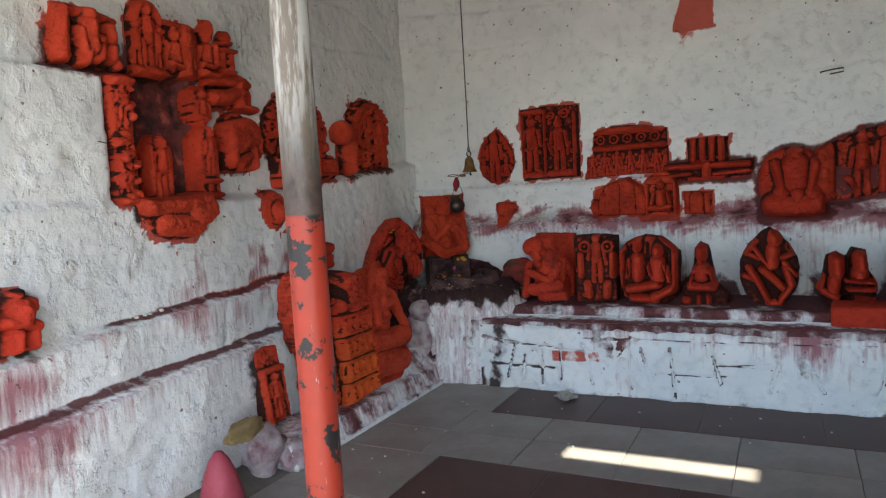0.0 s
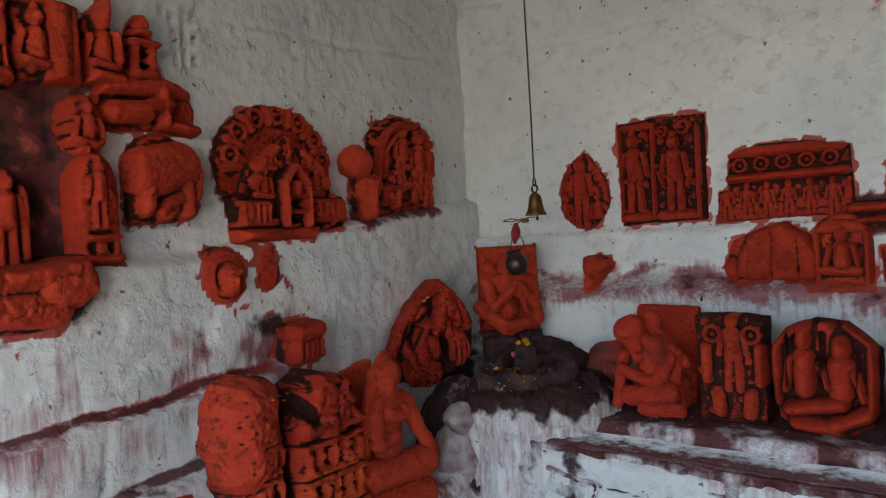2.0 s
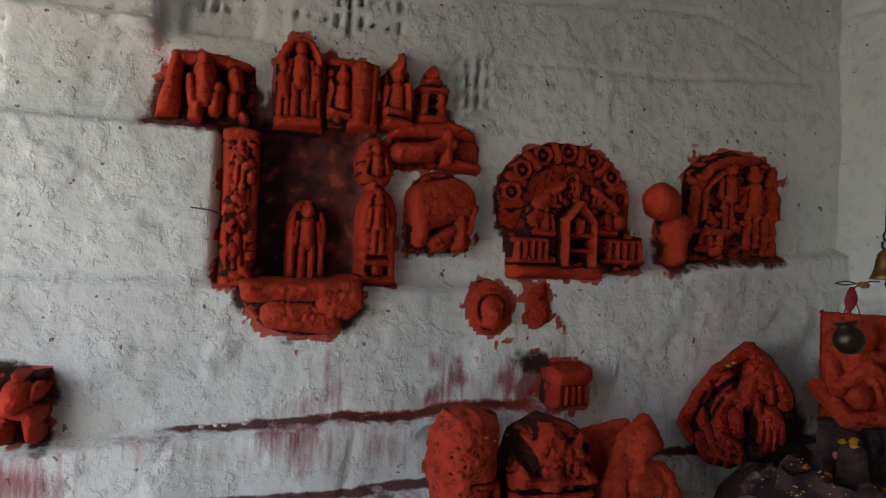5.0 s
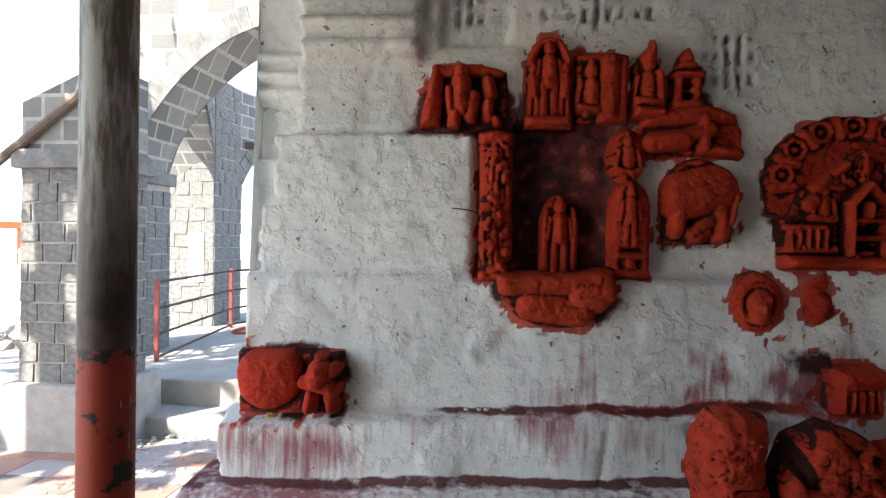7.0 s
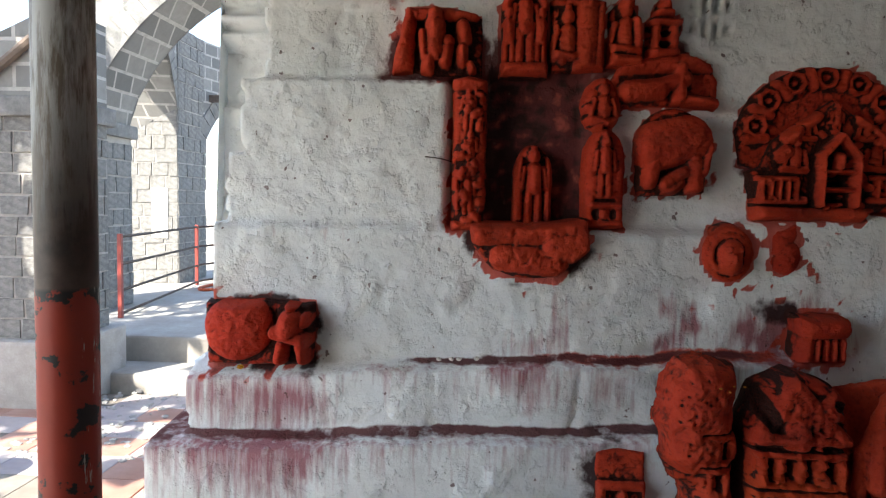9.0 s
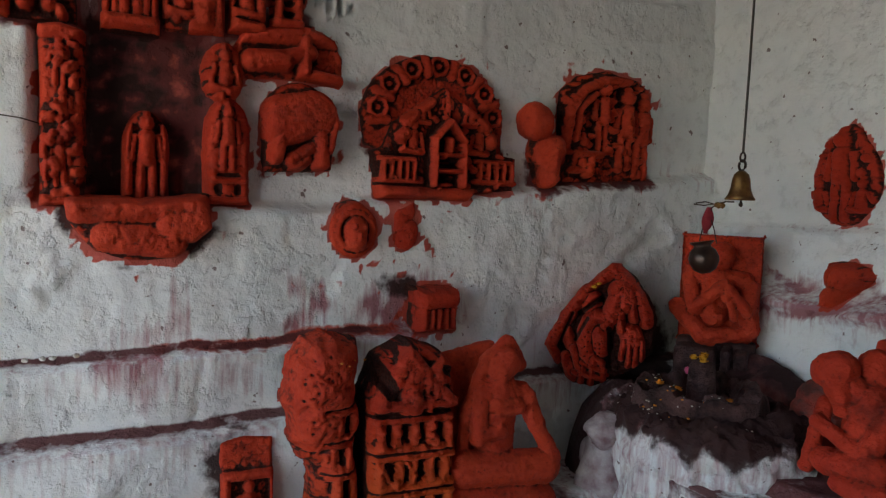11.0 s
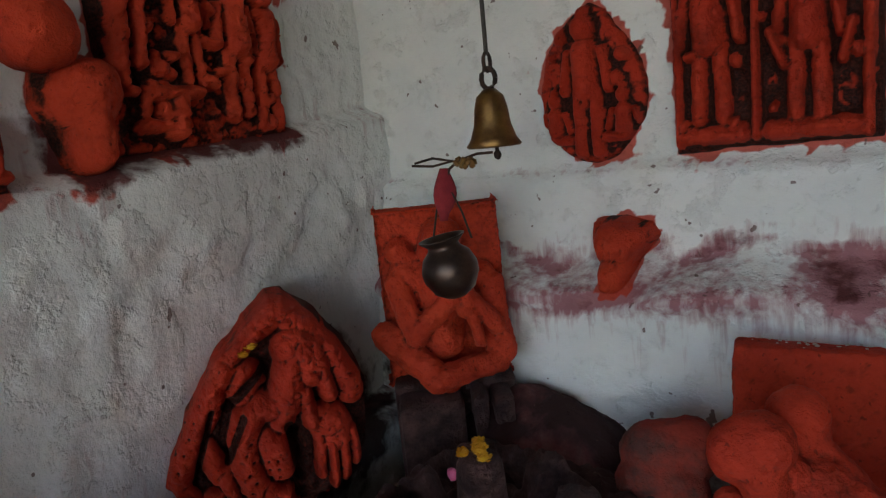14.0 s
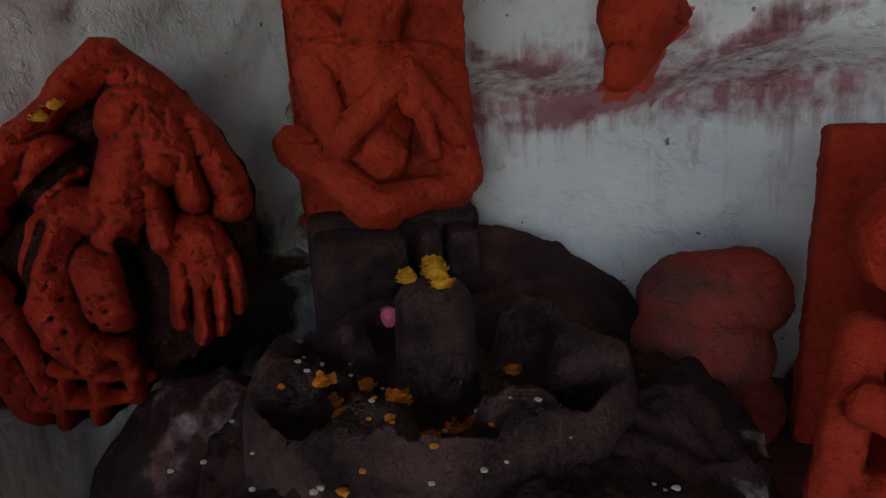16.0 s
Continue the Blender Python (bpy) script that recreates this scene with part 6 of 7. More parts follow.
tube(bm, [(-0.045, 0, 0.125), (-0.03, 0, 0.18), (0.0, 0, 0.235), (0.03, 0, 0.175), (0.047, 0, 0.122)], 0.0022, 6)
tube(bm, [(0.0, 0, 0.23), (0.01, 0, 0.26), (0.035, 0.0, 0.275), (0.07, 0.01, 0.285), (0.10, 0.02, 0.285)], 0.003, 6)
part("wire_handle", bm, IRON, pot)
bm = bmesh.new()
tube(bm, [(-0.065, -0.02, 0.272), (-0.02, -0.012, 0.268), (0.02, 0.0, 0.275), (-0.03, 0.004, 0.283), (-0.064, -0.012, 0.276)], 0.0028, 6)
part("hook", bm, IRON, pot)
bm = bmesh.new()
rings_v = []
for j in range(9):
    t = j / 8
    r = 0.008 + 0.020 * math.sin(math.pi * min(1, t * 1.1)) * (0.6 + 0.4 * t)
    rings_v.append([bm.verts.new((-0.005 - 0.012 * t + r * math.cos(a) * (1 + 0.3 * math.sin(3 * a)), r * 0.8 * math.sin(a), 0.262 - 0.105 * t)) for a in (2 * math.pi * i / 14 for i in range(14))])
for a, b in zip(rings_v, rings_v[1:]):
    for i in range(14):
        bm.faces.new((a[i], a[(i + 1) % 14], b[(i + 1) % 14], b[i]))
bm.faces.new(rings_v[0])
bm.faces.new(rings_v[-1])
part("red_rag", bm, CLOTH, pot, "knotted dark red rag", True)
bm = bmesh.new()
for i in range(10):
    lump(bm, (0.03 + 0.004 * i, 0.004 * math.sin(i), 0.270 + 0.006 * math.sin(i * 2.1)), (0.008, 0.007, 0.008), i, 0.4, 1)
part("tinsel", bm, BRASS, pot, "dry tinsel and flower scraps")

# ---- pole at the edge of the porch ----
pole = empty("pole", pose(0.095, 2.40, 0), "round steel pole, red below and peeling silver above", "pole")
bm = bmesh.new()
prof = [(0.053, z) for z in np.arange(0.0, 3.30, 0.06)]
lathe(bm, prof + [(0.053, 3.295)], 40)
part("shaft", bm, POLE, pole, "", True)
bm = bmesh.new()
lathe(bm, [(0.058, 0.0), (0.058, 0.02), (0.054, 0.024)], 32)
part("collar", bm, IRON, pole)

# ---- small things by the left wall ----
bm = bmesh.new()
lump(bm, (0, 0, 0), (0.07, 0.13, 0.035), 7, 0.35, 4)
ob = part("folded_cloth", bm, KHAKI, None, "", True)
ob.matrix_world = pose(-1.08, 3.30, 0.25, 8, 5, 12)
tagged(ob, "crumpled khaki cloth lying on a stone", "cloth")
bm = bmesh.new()
lathe(bm, [(0.10, 0.0), (0.095, 0.05), (0.07, 0.14), (0.045, 0.20), (0.02, 0.235), (0.0, 0.24)], 28)
ob = part("pink_cone_stone", bm, PINK_PAINT, None, "", True)
ob.matrix_world = pose(-1.02, 3.06, 0.0)
tagged(ob, "conical stone painted dull pink on the floor", "carved stone")
for i, (x, y, z, s) in enumerate(((-1.06, 3.40, 0.11, (0.09, 0.13, 0.12)), (-0.97, 3.50, 0.06, (0.08, 0.08, 0.08)), (-1.04, 3.76, 0.08, (0.07, 0.10, 0.09)), (-1.13, 5.16, 0.30, (0.12, 0.12, 0.22)), (-1.08, 5.12, 0.50, (0.09, 0.09, 0.07)), (2.10, 5.45, 0.38, (0.14, 0.10, 0.10)))):
    bm = bmesh.new()
    lump(bm, (0, 0, 0), s, 11 + i, 0.3, 4)
    ob = part("rubble_stone", bm, WHITE_STONE, None, "", True)
    ob.matrix_world = pose(x, y, z, 0, 0, 20 * i)
    tagged(ob, "uneven whitewashed stone stained pink and black", "stone", "loose stones")
bm = bmesh.new()
lump(bm, (0, 0, 0), (0.07, 0.045, 0.028), 4, 0.7, 3)
ob = part("crumpled_paper", bm, PAPER)
ob.matrix_world = pose(0.02, 4.95, 0.02)
tagged(ob, "crumpled grey paper lying on the brown tiles", "paper")
bm = bmesh.new()
tube(bm, [(0, 0, 0), (0.03, -0.06, 0.015), (0.05, -0.12, 0.02)], 0.0025, 6)
ob = part("incense_stick", bm, IRON)
ob.matrix_world = pose(-1.47, 3.03, 1.64)
tagged(ob, "thin dark stick poked beside the jamb", "stick")


def wall_hook(x, y, z, w, label):
    """A short bent iron staple in the plaster."""
    bm = bmesh.new()
    tube(bm, [(0, 0.02, 0), (0, -0.03, 0), (w * 0.5, -0.035, 0.008), (w, -0.03, 0.012), (w, -0.03, -0.012), (w * 0.4, -0.035, -0.02)], 0.005, 6)
    ob = part("wall_hook", bm, IRON)
    ob.matrix_world = pose(x, y, z)
    return tagged(ob, label, "hook", "hooks in the wall")


wall_hook(1.49, 6.14, 1.985, 0.13, "bent iron staple half buried in the lime wash")
wall_hook(1.97, 6.14, 1.995, 0.16, "bent iron staple half buried in the lime wash")
bm = bmesh.new()
tube(bm, [(0.02, 0.05, 0.02), (0.01, -0.01, 0.03), (0.0, -0.02, 0.005), (-0.006, -0.02, -0.03)], 0.004, 6)
lump(bm, (-0.006, -0.02, -0.035), (0.010, 0.008, 0.016), 3, 0.4, 2)
ob = part("black_rag", bm, IRON)
ob.matrix_world = pose(-0.14, 5.93, 1.03) @ Matrix.Scale(0.6, 4)
tagged(ob, "tiny black rag hanging from a nail on the ledge", "rag")
flower(LW @ Vector((2.20, 0.19, 0.815)), 0.02, MARIGOLD, 61, "yellow marigold head under the corner block", 24)
for i, (u, v) in enumerate(((2.98, 0.858), (3.03, 0.860), (3.06, 0.86), (3.13, 0.864))):
    bm = bmesh.new()
    lump(bm, (0, 0, 0), (0.011, 0.012, 0.008), i, 0.3, 2)
    ob = part("sugar_lump", bm, WHITE_BIT)
    ob.matrix_world = LW @ pose(u, 0.15, v)
    tagged(ob, "white sugar offering lying on the ledge", "offering", "offerings on the ledge")

# ---- outside: paving, steps, arcade, distance ----


def masonry_material():
    m, t, p = material("dressed_basalt_courses")
    c = coords(t)
    brick = node(t, "ShaderNodeTexBrick", Scale=1.0)
    brick.inputs["Brick Width"].default_value, brick.inputs["Row Height"].default_value, brick.inputs["Mortar Size"].default_value = 0.30, 0.17, 0.014
    sep, comb = t.nodes.new("ShaderNodeSeparateXYZ"), t.nodes.new("ShaderNodeCombineXYZ")
    t.links.new(c, sep.inputs[0])
    t.links.new(maths(t, "ADD", sep.outputs[0], sep.outputs[1]), comb.inputs[0])
    t.links.new(sep.outputs[2], comb.inputs[1])
    t.links.new(comb.outputs[0], brick.inputs["Vector"])
    brick.inputs["Color1"].default_value, brick.inputs["Color2"].default_value, brick.inputs["Mortar"].default_value = (0.13, 0.13, 0.125, 1), (0.27, 0.265, 0.245, 1), (0.42, 0.40, 0.37, 1)
    n = noise_node(t, 12, 5, 0.6, c)
    t.links.new(mix(t, maths(t, "MULTIPLY", ramp(t, n.outputs[0], 0.4, 0.7), 0.4), brick.outputs[0], (0.15, 0.15, 0.14)), p.inputs["Base Color"])
    p.inputs["Roughness"].default_value = 0.85
    bumped(t, p, maths(t, "SUBTRACT", n.outputs[0], brick.outputs["Fac"]), 0.6, 0.015)
    return m


MASONRY = masonry_material()
bm = bmesh.new()
box(bm, -900, 900, -900, 900, -0.6, -0.13)
ground = tagged(part("ground", bm, SOIL), "dry pale soil reaching to the horizon", "ground", kind="structure")
bm = bmesh.new()
box(bm, -3.6, -1.9, -1.2, 1.95, -0.13, -0.006)
box(bm, -1.9, 5.5, -4.2, -1.2, -0.13, -0.006)
box(bm, -3.6, -1.9, -4.2, -1.2, -0.13, -0.006)
pavement = tagged(part("pavement", bm, GROUT), "courtyard paving of terracotta and grey tiles", "pavement", kind="structure")
bm = bmesh.new()
box(bm, 5.5, 12, -4.2, 12, -0.13, -0.01)
box(bm, -3.6, 5.5, -12, -4.2, -0.13, -0.01)
tagged(part("forecourt", bm, CONCRETE), "worn concrete forecourt in the sun", "pavement", kind="structure")


block_shapes = []
for k in range(5):
    bm = bmesh.new()
    box(bm, -0.5, 0.5, -0.5, 0.5, -0.5, 0.5)
    rnd = random.Random(70 + k)
    for v in bm.verts:
        v.co += Vector([rnd.uniform(-0.04, 0.04) for _ in range(3)])
    me = bpy.data.meshes.new("stone_block")
    bm.to_mesh(me)
    bm.free()
    me.materials.append(STONE)
    block_shapes.append(me)


def courses(parent, m, width, z0, z1, bw, bh, seed):
    """Stone blocks in courses on a face; m: the face's lower left corner, x along it, y into it."""
    rnd = random.Random(seed)
    rows = round((z1 - z0) / bh)
    for j in range(rows):
        x = -rnd.uniform(0, 0.6) * bw
        while x < width - 0.02:
            w = bw * rnd.uniform(0.7, 1.25)
            a, b = max(0, x), min(width, x + w)
            if b - a > 0.04:
                ob = new("stone_block", rnd.choice(block_shapes))
                ob.parent = parent
                ob.matrix_parent_inverse = parent.matrix_world.inverted()
                ob.matrix_basis = m @ Matrix.Translation(((a + b) / 2, 0.034 + rnd.uniform(-0.004, 0.006), z0 + (j + 0.5) * bh)) @ Matrix.Diagonal((b - a - 0.016, 0.08, bh - 0.016, 1))
            x += w


def pier(name, x, y, w, z0, z1, bw, bh, label, turn=0, cap=True, plinth=0.0):
    m = pose(x, y, 0, 0, 0, turn)
    top = empty(name, m, label, "pier", kind="structure")
    bm = bmesh.new()
    box(bm, -w / 2 + 0.006, w / 2 - 0.006, -w / 2 + 0.006, w / 2 - 0.006, z0, z1)
    part("core", bm, MORTAR, top)
    if cap:
        bm = bmesh.new()
        box(bm, -w / 2 - 0.05, w / 2 + 0.05, -w / 2 - 0.05, w / 2 + 0.05, z1, z1 + 0.14, 0.02)
        part("capital", bm, STONE, top)
    if plinth:
        bm = bmesh.new()
        box(bm, -w / 2 - 0.09, w / 2 + 0.09, -w / 2 - 0.09, w / 2 + 0.09, z0, z0 + plinth, 0.03)
        part("plinth", bm, MORTAR, top)
    bpy.context.view_layer.update()
    # faces towards +x and +y
    courses(top, m @ Matrix.Translation((w / 2, -w / 2, 0)) @ pose(0, 0, 0, 0, 0, 90), w, z0 + plinth, z1, bw, bh, 7)
    courses(top, m @ Matrix.Translation((w / 2, w / 2, 0)) @ pose(0, 0, 0, 0, 0, 180), w, z0 + plinth, z1, bw, bh, 9)
    return top


pier("pier_near", -3.55, -0.115, 0.62, -0.13, 2.02, 0.21, 0.145, "grey stone pier with lime joints and a plain capital", 0, True, 0.60)
bm = bmesh.new()
v = [(-0.31, 2.16), (0.31, 2.16), (0.31, 2.78), (-0.31, 2.50)]
a = [bm.verts.new((0.30, y, z)) for y, z in v]
b = [bm.verts.new((-0.30, y, z)) for y, z in v]
bm.faces.new(a)
bm.faces.new(list(reversed(b)))
for i in range(4):
    bm.faces.new((a[i], a[(i + 1) % 4], b[(i + 1) % 4], b[i]))
ob = part("gable_stub", bm, MASONRY)
ob.matrix_world = pose(-3.55, -0.115, 0)
tagged(ob, "sloping stub of grey stone wall above the pier", "wall", kind="structure")
bm = bmesh.new()
tube(bm, [(-3.20, -0.595, 2.05), (-3.22, -0.195, 2.36), (-3.23, 0.255, 2.72)], 0.035, 8)
tagged(part("rafter", bm, TIMBER), "weathered timber rafter leaning on the stone pier", "rafter")
pier("pier_hidden", -5.45, -1.05, 0.75, 0.34, 2.1, 0.26, 0.17, "grey stone arcade pier on the platform", 0)
pier("pier_far", -8.05, -1.45, 0.90, 0.34, 3.75, 0.27, 0.18, "tall grey stone arcade pier with a pasted notice", 0, False)


def arch(name, a, b, spring, apex, top, thick, label):
    """A wall over a pointed opening between two piers."""
    a, b = Vector((*a, 0)), Vector((*b, 0))
    d = b - a
    span = d.length
    n = 28
    line = []
    for i in range(n + 1):
        s = span * i / n
        q = abs(2 * i / n - 1)
        z = spring + (apex - spring) * (1 - q ** 1.7) ** 0.72
        line.append((s, z))
    bm = bmesh.new()
    rows = []
    for s, z in line:
        rows.append([bm.verts.new((s, y, h)) for y, h in ((-thick / 2, z), (thick / 2, z), (thick / 2, top), (-thick / 2, top))])
    for p, q in zip(rows, rows[1:]):
        for i in range(4):
            bm.faces.new((p[i], p[(i + 1) % 4], q[(i + 1) % 4], q[i]))
    bm.faces.new(rows[0])
    bm.faces.new(rows[-1])
    ob = part(name, bm, MASONRY)
    ob.matrix_world = Matrix.Translation(a) @ pose(0, 0, 0, 0, 0, math.degrees(math.atan2(d.y, d.x)))
    tagged(ob, label, "arch", "arcade arches", "structure")
    # ring of voussoirs, proud of both faces
    ring = bmesh.new()
    for i in range(n):
        (s0, z0), (s1, z1) = line[i], line[i + 1]
        k = 0.97
        t = Vector((s1 - s0, z1 - z0)).normalized()
        nrm = Vector((-t.y, t.x)) * 0.24
        for y in (-thick / 2 - 0.012, thick / 2 - 0.02):
            c = [(s0, z0), (s0 + (s1 - s0) * k, z0 + (z1 - z0) * k), (s0 + (s1 - s0) * k + nrm.x, z0 + (z1 - z0) * k + nrm.y), (s0 + nrm.x, z0 + nrm.y)]
            f = [ring.verts.new((u, y, w)) for u, w in c]
            g = [ring.verts.new((u, y + 0.032, w)) for u, w in c]
            ring.faces.new(f)
            ring.faces.new(list(reversed(g)))
            for m in range(4):
                ring.faces.new((f[m], f[(m + 1) % 4], g[(m + 1) % 4], g[m]))
    vo = part("voussoirs", ring, STONE, ob)
    tagged(vo, kind="stuff")
    return ob


arch("arch_cross", (-5.45, -0.70), (-5.35, 2.3), 2.24, 3.62, 4.3, 0.7, "pointed arch of grey stone spanning the platform")
arch("arch_side", (-5.80, -1.10), (-7.65, -1.40), 2.24, 3.6, 4.3, 0.75, "pointed stone arch with brick soffit between two piers")
arch("arch_far", (-8.45, -1.40), (-11.6, -0.7), 2.1, 3.3, 3.75, 0.8, "far pointed arch of grey stone courses")
pier("pier_end", -11.9, -0.6, 0.9, 0.34, 2.1, 0.27, 0.18, "far grey stone arcade pier", 0, False)
bm = bmesh.new()
box(bm, -5.6, -5.2, 2.2, 2.9, 0.34, 4.3)
tagged(part("pier_wall", bm, MASONRY), "grey stone wall end behind the shrine", "wall", kind="structure")
bm = bmesh.new()
box(bm, -8.6, -8.54, -1.2, -0.6, 2.9, 3.0)
tagged(part("tie_beam", bm, TIMBER), "thin timber beam under the far arch", "beam")

bm = bmesh.new()
box(bm, -14, -4.12, -1.9, 4, -0.13, 0.34, 0.02)
tagged(part("platform", bm, CONCRETE), "raised concrete platform under the arcade", "platform", kind="structure")
bm = bmesh.new()
box(bm, -4.12, -3.70, -0.05, 4, -0.13, 0.13, 0.02)
tagged(part("step", bm, CONCRETE), "rough broken concrete step before the platform", "step", kind="structure")
rng = random.Random(5)
gravel = bmesh.new()
for _ in range(260):
    s = rng.uniform(0.01, 0.035)
    lump(gravel, (rng.uniform(-3.68, -2.3), rng.uniform(0.35, 1.9), 0.0), (s, s, s * 0.6), rng.random() * 20, 0.4, 1)
tagged(part("gravel", gravel, RUBBLE), "loose gravel at the foot of the step", "gravel", kind="stuff")

railing = empty("railing", pose(-4.9, -0.3, 0.34), "rusty iron railing of round bars with red posts", "railing")
for z in (0.04, 0.26, 0.51, 0.77):
    bm = bmesh.new()
    tube(bm, [(0, 0, z), (-1.6, -0.25, z), (-2.7, -0.42, z), (-5.5, 0.2, z)], 0.014, 8)
    part("bar", bm, IRON, railing)
for x, y in ((0.0, 0.0), (-2.62, -0.41), (-5.4, 0.19)):
    bm = bmesh.new()
    box(bm, x - 0.02, x + 0.02, y - 0.02, y + 0.02, 0.0, 0.80, 0.004)
    part("post", bm, RAIL_RED, railing, "red painted post")
bm = bmesh.new()
box(bm, -7.590, -7.585, -1.36, -1.14, 0.95, 1.62)
tagged(part("notice", bm, WHITE_PLASTIC), "faded paper notice pasted on the stone pier", "notice")
bm = bmesh.new()
tube(bm, [(-7.2 + 0.30 * math.cos(a), -0.35 + 0.14 * math.sin(a), 0.36) for a in (0.5 * i for i in range(26))], 0.02, 6)
tagged(part("hose", bm, ORANGE_PAINT), "coiled orange hose on the platform", "hose")

litter_bin = empty("litter_bin", pose(-1.57, 0.22, 0), "faded red round litter bin on two steel legs", "bin")
bm = bmesh.new()
lathe(bm, [(0.09, 0.22), (0.112, 0.24), (0.118, 0.62), (0.122, 0.635), (0.110, 0.635), (0.105, 0.30), (0.0, 0.30)], 26)
part("drum", bm, BIN_RED, litter_bin, "", True)
for s in (-1, 1):
    bm = bmesh.new()
    box(bm, s * 0.135 - 0.014, s * 0.135 + 0.014, -0.025, 0.025, 0.0, 0.66, 0.003)
    part("leg", bm, STEEL, litter_bin)
    bm = bmesh.new()
    lathe(bm, [(0.065, 0.0), (0.065, 0.008), (0.0, 0.009)], 20, (s * 0.135, 0, 0))
    part("foot_plate", bm, STEEL, litter_bin)
bm = bmesh.new()
lathe(bm, [(0.17, 0.66), (0.15, 0.70), (0.05, 0.76), (0.0, 0.765)], 20)
lid = part("lid", bm, WHITE_PLASTIC, litter_bin, "pale bleached lid", True)
bm = bmesh.new()
for i, (z, w) in enumerate(((0.54, 0.05), (0.51, 0.035))):
    box(bm, 0.117, 0.120, -w, w, z, z + 0.018)
part("lettering", bm, WHITE_PLASTIC, litter_bin, "white printed lettering")

seat = empty("stone_bench", pose(-2.95, -1.15, -0.01), "white concrete slab bench on two block legs", "bench")
bm = bmesh.new()
box(bm, -0.17, 0.17, -0.85, 0.55, 0.34, 0.42, 0.01)
part("slab", bm, FAR_WALL, seat)
for y in (-0.6, 0.35):
    bm = bmesh.new()
    box(bm, -0.14, 0.14, y - 0.08, y + 0.08, 0.0, 0.34, 0.01)
    part("block_leg", bm, FAR_WALL, seat)
seat.rotation_euler = (0, 0, radians(28))

rng = random.Random(9)
heap = bmesh.new()
for _ in range(1100):
    x, y = rng.uniform(-8.5, -3.9), rng.uniform(-6.6, -2.0)
    s = rng.uniform(0.03, 0.16)
    lump(heap, (x, y, -0.13 + 0.40 * max(0, 1 - abs(y + 4) / 2.2) * rng.random()), (s, s * rng.uniform(0.6, 1), s * 0.6), rng.random() * 30, 0.5, 1)
tagged(part("rubble_heap", heap, RUBBLE), "broken concrete and stone rubble", "rubble", kind="stuff")
rods = bmesh.new()
for i in range(7):
    tube(rods, [(-5.0 - 0.03 * i, -1.75 + 0.04 * i, -0.1), (-5.0 - 0.03 * i, -1.75 + 0.045 * i, 0.55)], 0.008, 5)
tagged(part("rebar_cage", rods, TIMBER), "rusty upright reinforcing rods in a concrete stub", "rods")

# distance
fence = empty("fence", pose(-29.3, -22.3, -0.1, 0, 0, 40), "long white picket fence far off", "fence")
bm = bmesh.new()
for i in range(90):
    box(bm, 0, 0.05, -12 + 0.3 * i, -11.9 + 0.3 * i, 0.0, 1.1)
tagged(part("picket", bm, FAR_WALL, fence), kind="stuff")
for z in (0.25, 0.9):
    bm = bmesh.new()
    box(bm, -0.05, 0.0, -12, 15, z, z + 0.08)
    part("rail", bm, FAR_WALL, fence)


def gate(x, y, w, h):
    top = empty("orange_gateway", pose(x, y, -0.1, 0, 0, 40), "orange painted concrete gateway far off", "gateway", "far gateways")
    for s in (-0.5, 0.0, 0.5):
        bm = bmesh.new()
        box(bm, -0.2, 0.2, s * w - 0.18, s * w + 0.18, 0, h)
        part("post", bm, ORANGE_PAINT, top)
    bm = bmesh.new()
    box(bm, -0.25, 0.25, -w / 2 - 0.25, w / 2 + 0.25, h, h + 0.4)
    part("lintel", bm, ORANGE_PAINT, top)


gate(-37, -29, 2.9, 2.2)
gate(-41.5, -38.7, 2.6, 2.2)


def tree(x, y, h, seed):
    rnd = random.Random(seed)
    top = empty("tree", pose(x, y, -0.13), "leafy green tree in strong sunlight", "tree", "courtyard trees")
    bm = bmesh.new()
    tube(bm, [(0, 0, 0), (0.05 * h, 0, 0.25 * h), (0.02 * h, 0.02 * h, 0.5 * h)], 0.03 * h, 8)
    for i in range(5):
        a = i * 1.3
        tube(bm, [(0.03 * h, 0, 0.35 * h), (0.12 * h * math.cos(a), 0.12 * h * math.sin(a), 0.55 * h), (0.25 * h * math.cos(a), 0.25 * h * math.sin(a), 0.7 * h)], 0.012 * h, 6)
    part("trunk", bm, BARK, top)
    verts, faces = [], []
    for _ in range(420 if h > 6 else 2600):
        a, e = rnd.uniform(0, 6.28), rnd.uniform(-0.6, 1.4)
        r = h * rnd.uniform(0.12, 0.36) * (0.7 + 0.5 * noise.noise(Vector((math.cos(a) * 2, math.sin(a) * 2, e * 2 + seed))))
        c = Vector((r * math.cos(a) * math.cos(e) * 1.25, r * math.sin(a) * math.cos(e) * 1.25, 0.6 * h + r * math.sin(e)))
        s = h * rnd.uniform(0.012, 0.028)
        d1, d2 = Vector([rnd.gauss(0, 1) for _ in range(3)]).normalized() * s, Vector([rnd.gauss(0, 1) for _ in range(3)]).normalized() * s
        k = len(verts)
        verts += [c + d1, c + d2, c - d1, c - d2]
        faces.append((k, k + 1, k + 2, k + 3))
    crown = mesh_object("crown", verts, faces, LEAF, top, "", True)
    tagged(crown, kind="stuff")


# The first tree stands out of view, set to dapple the near pier.
for x, y, h, s in ((-0.3, -1.95, 8.5, 11), (-40.6, -39.7, 4.0, 1), (-42, -43, 2.6, 2), (-60, -50, 5, 3), (-37.8, -18.8, 4.2, 4), (-42, -12.5, 4.0, 5), (-44, -6.5, 4.5, 6), (-58, -28, 4, 7)):
    tree(x, y, h, s)
bm = bmesh.new()
box(bm, -70, -66, -80, -20, -0.5, 2.5)
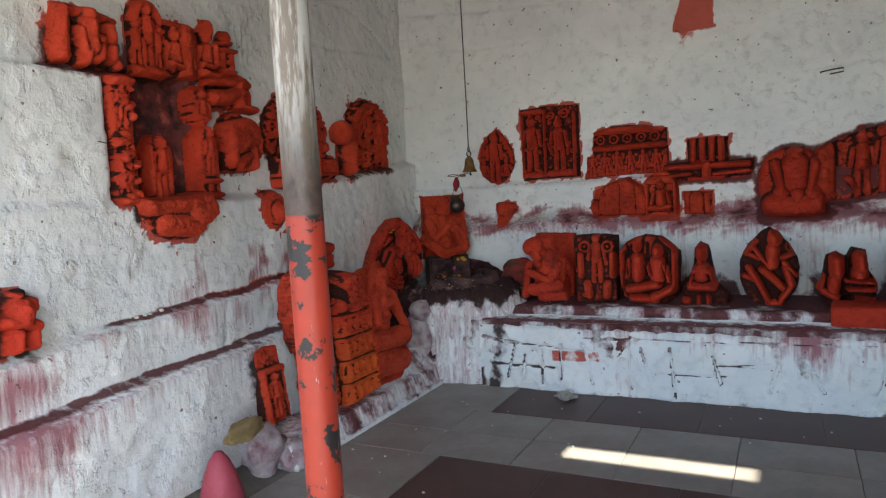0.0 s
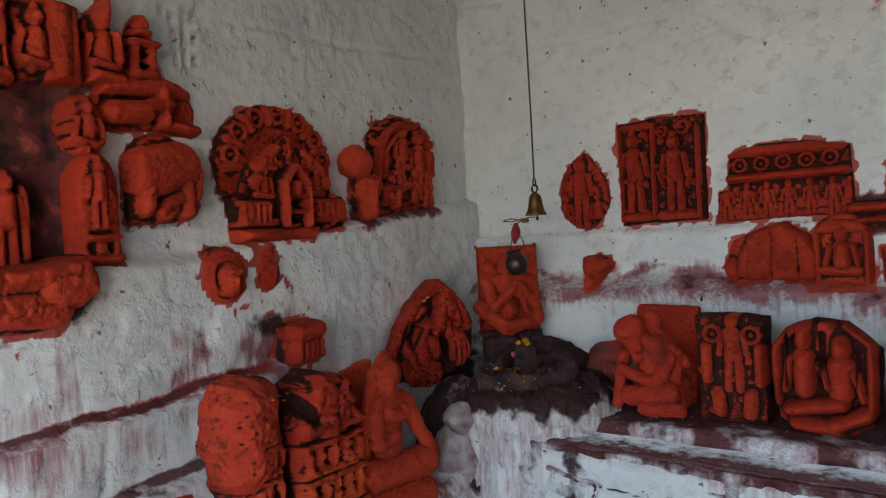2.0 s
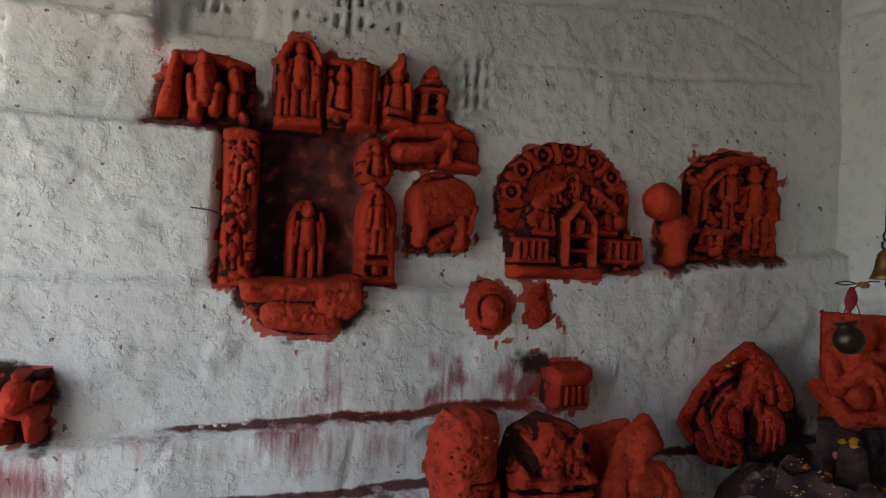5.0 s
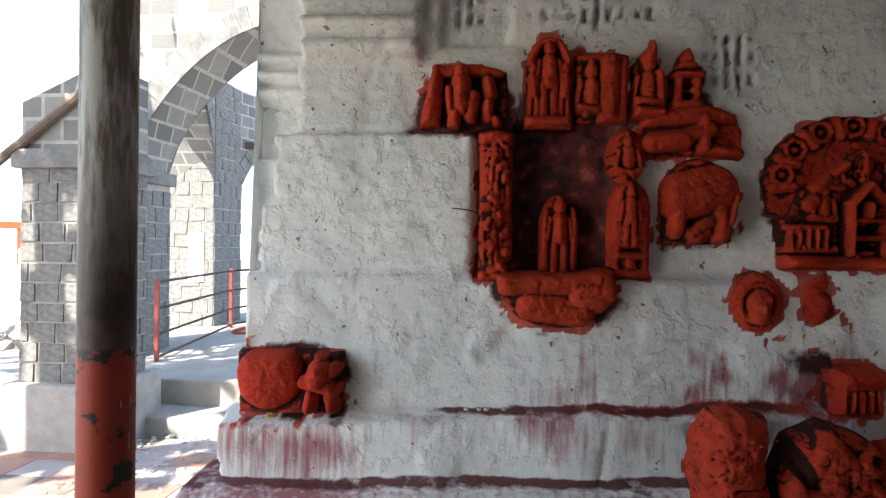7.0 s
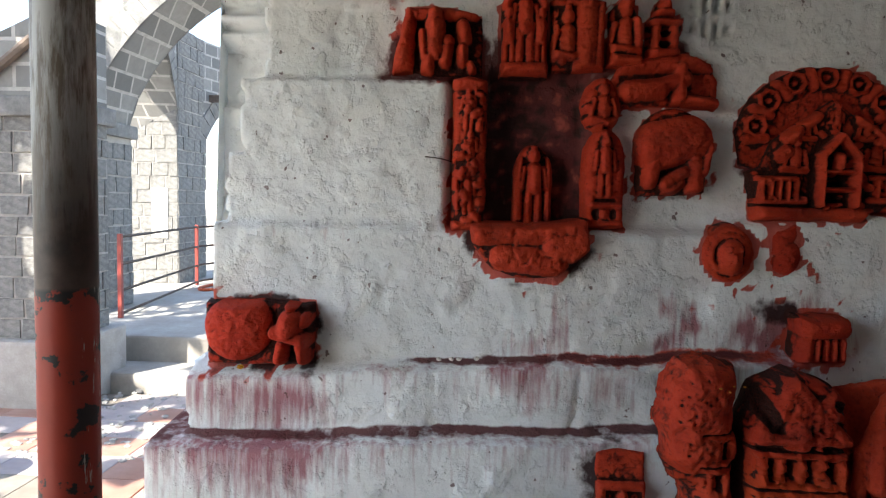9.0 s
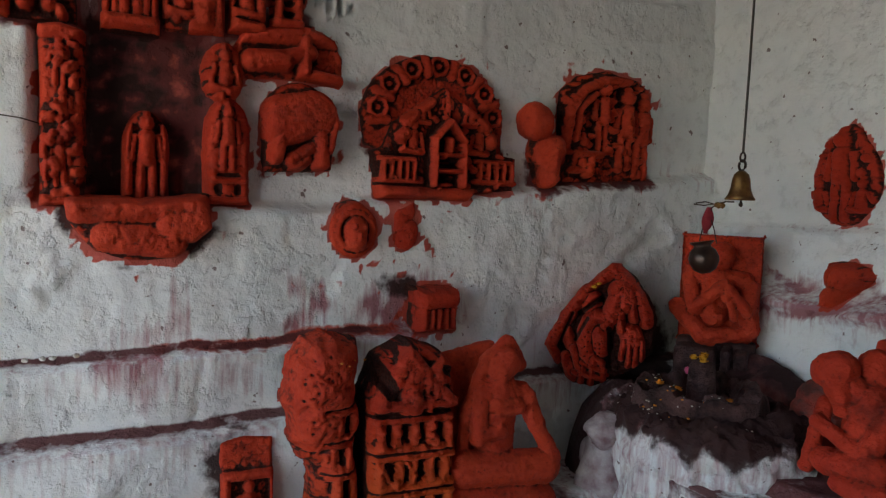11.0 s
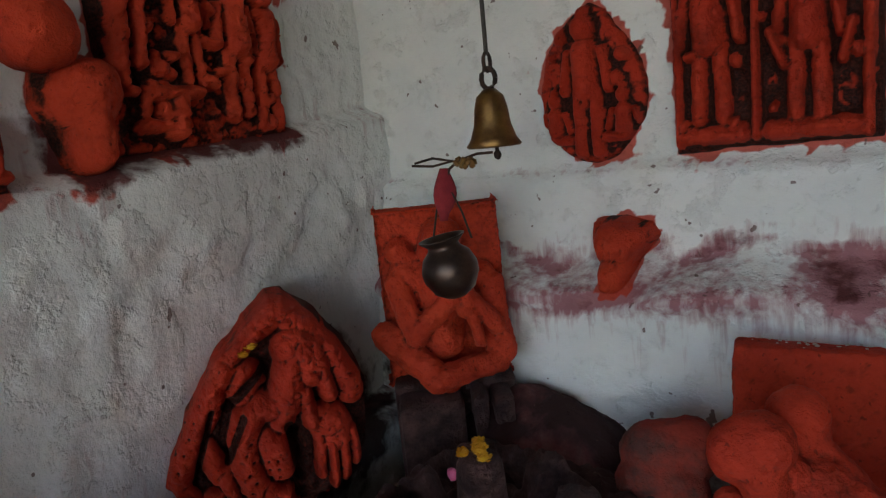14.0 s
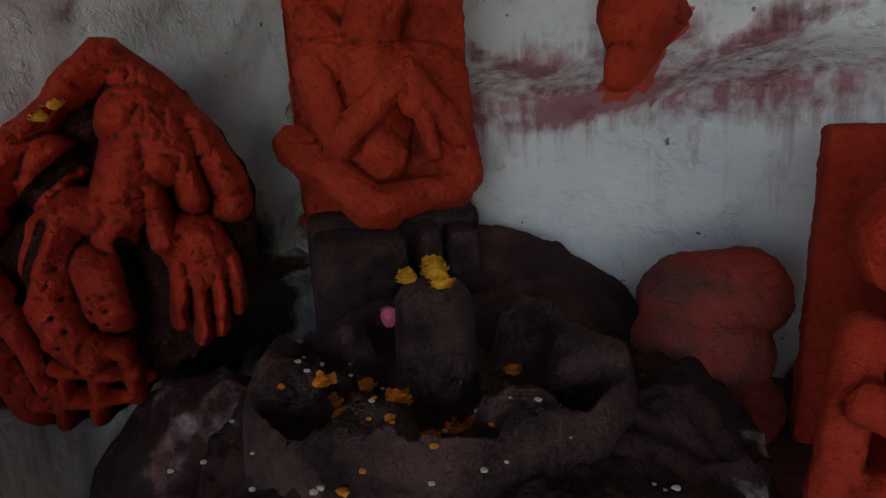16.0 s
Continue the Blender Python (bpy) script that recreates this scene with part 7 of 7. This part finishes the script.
tagged(part("far_wall", bm, FAR_WALL), "low pale buildings in the haze", "building", kind="structure")

# ---- floor tiles, one by one ----
tile_shapes = {}


def tile(name, w, d, mat, x, y, z, parent, thick=0.012):
    key = (round(w, 3), round(d, 3), mat.name)
    if key not in tile_shapes:
        bm = bmesh.new()
        box(bm, -w / 2, w / 2, -d / 2, d / 2, 0, thick)
        top = [f for f in bm.faces if f.normal.z > 0.9 or all(v.co.z > thick - 1e-5 for v in f.verts)]
        r = bmesh.ops.inset_region(bm, faces=top, thickness=0.003, depth=0.0)
        for v in bm.verts:
            if v.co.z > thick - 1e-5 and (abs(abs(v.co.x) - w / 2) < 1e-5 or abs(abs(v.co.y) - d / 2) < 1e-5):
                v.co.z -= 0.002
        bmesh.ops.recalc_face_normals(bm, faces=bm.faces)
        me = bpy.data.meshes.new(name)
        bm.to_mesh(me)
        bm.free()
        me.materials.append(mat)
        tile_shapes[key] = me
    ob = new(name, tile_shapes[key])
    ob.location, ob.parent = (x, y, z), parent
    return ob


def strip(y0, y1, x0, x1, mat, pitch, name):
    n = max(1, round((x1 - x0) / pitch))
    w = (x1 - x0) / n
    for i in range(n):
        tile(name, w - 0.004, y1 - y0 - 0.004, mat, x0 + (i + 0.5) * w, (y0 + y1) / 2, -0.012, floor)


strip(4.58, 5.13, -0.34, 5.0, BROWN_TILE, 0.60, "brown_tile")
strip(4.58, 5.13, -0.94, -0.34, PALE_TILE, 0.60, "pale_tile")
for y0, y1 in ((4.22, 4.58), (3.87, 4.22)):
    strip(y0, y1, -0.94, 5.06, PALE_TILE, 0.50, "pale_tile")
strip(3.32, 3.87, -0.32, 5.0, BROWN_TILE, 0.60, "brown_tile")
strip(3.32, 3.87, -0.94, -0.32, PALE_TILE, 0.62, "pale_tile")
for y0 in (2.72, 2.12, 1.52, 0.92, 0.32, -0.28):
    strip(y0, y0 + 0.60, -0.94, 5.06, PALE_TILE, 0.60, "pale_tile")
rng = random.Random(4)
for i in range(8):
    for j in range(19):
        x, y = -3.45 + 0.305 * i, -3.9 + 0.305 * j
        if x > -1.05 and y > -1.3:
            continue
        kind = GREY_TILE if rng.random() < 0.35 else TERRACOTTA
        if (i, j) in ((5, 15), (5, 16)):
            kind = PALE_TILE
        if (i + 3 * j) % 37 == 5:
            continue
        tile("paving_tile", 0.30, 0.30, kind, x, y, -0.012 + rng.uniform(-0.002, 0.002), pavement)
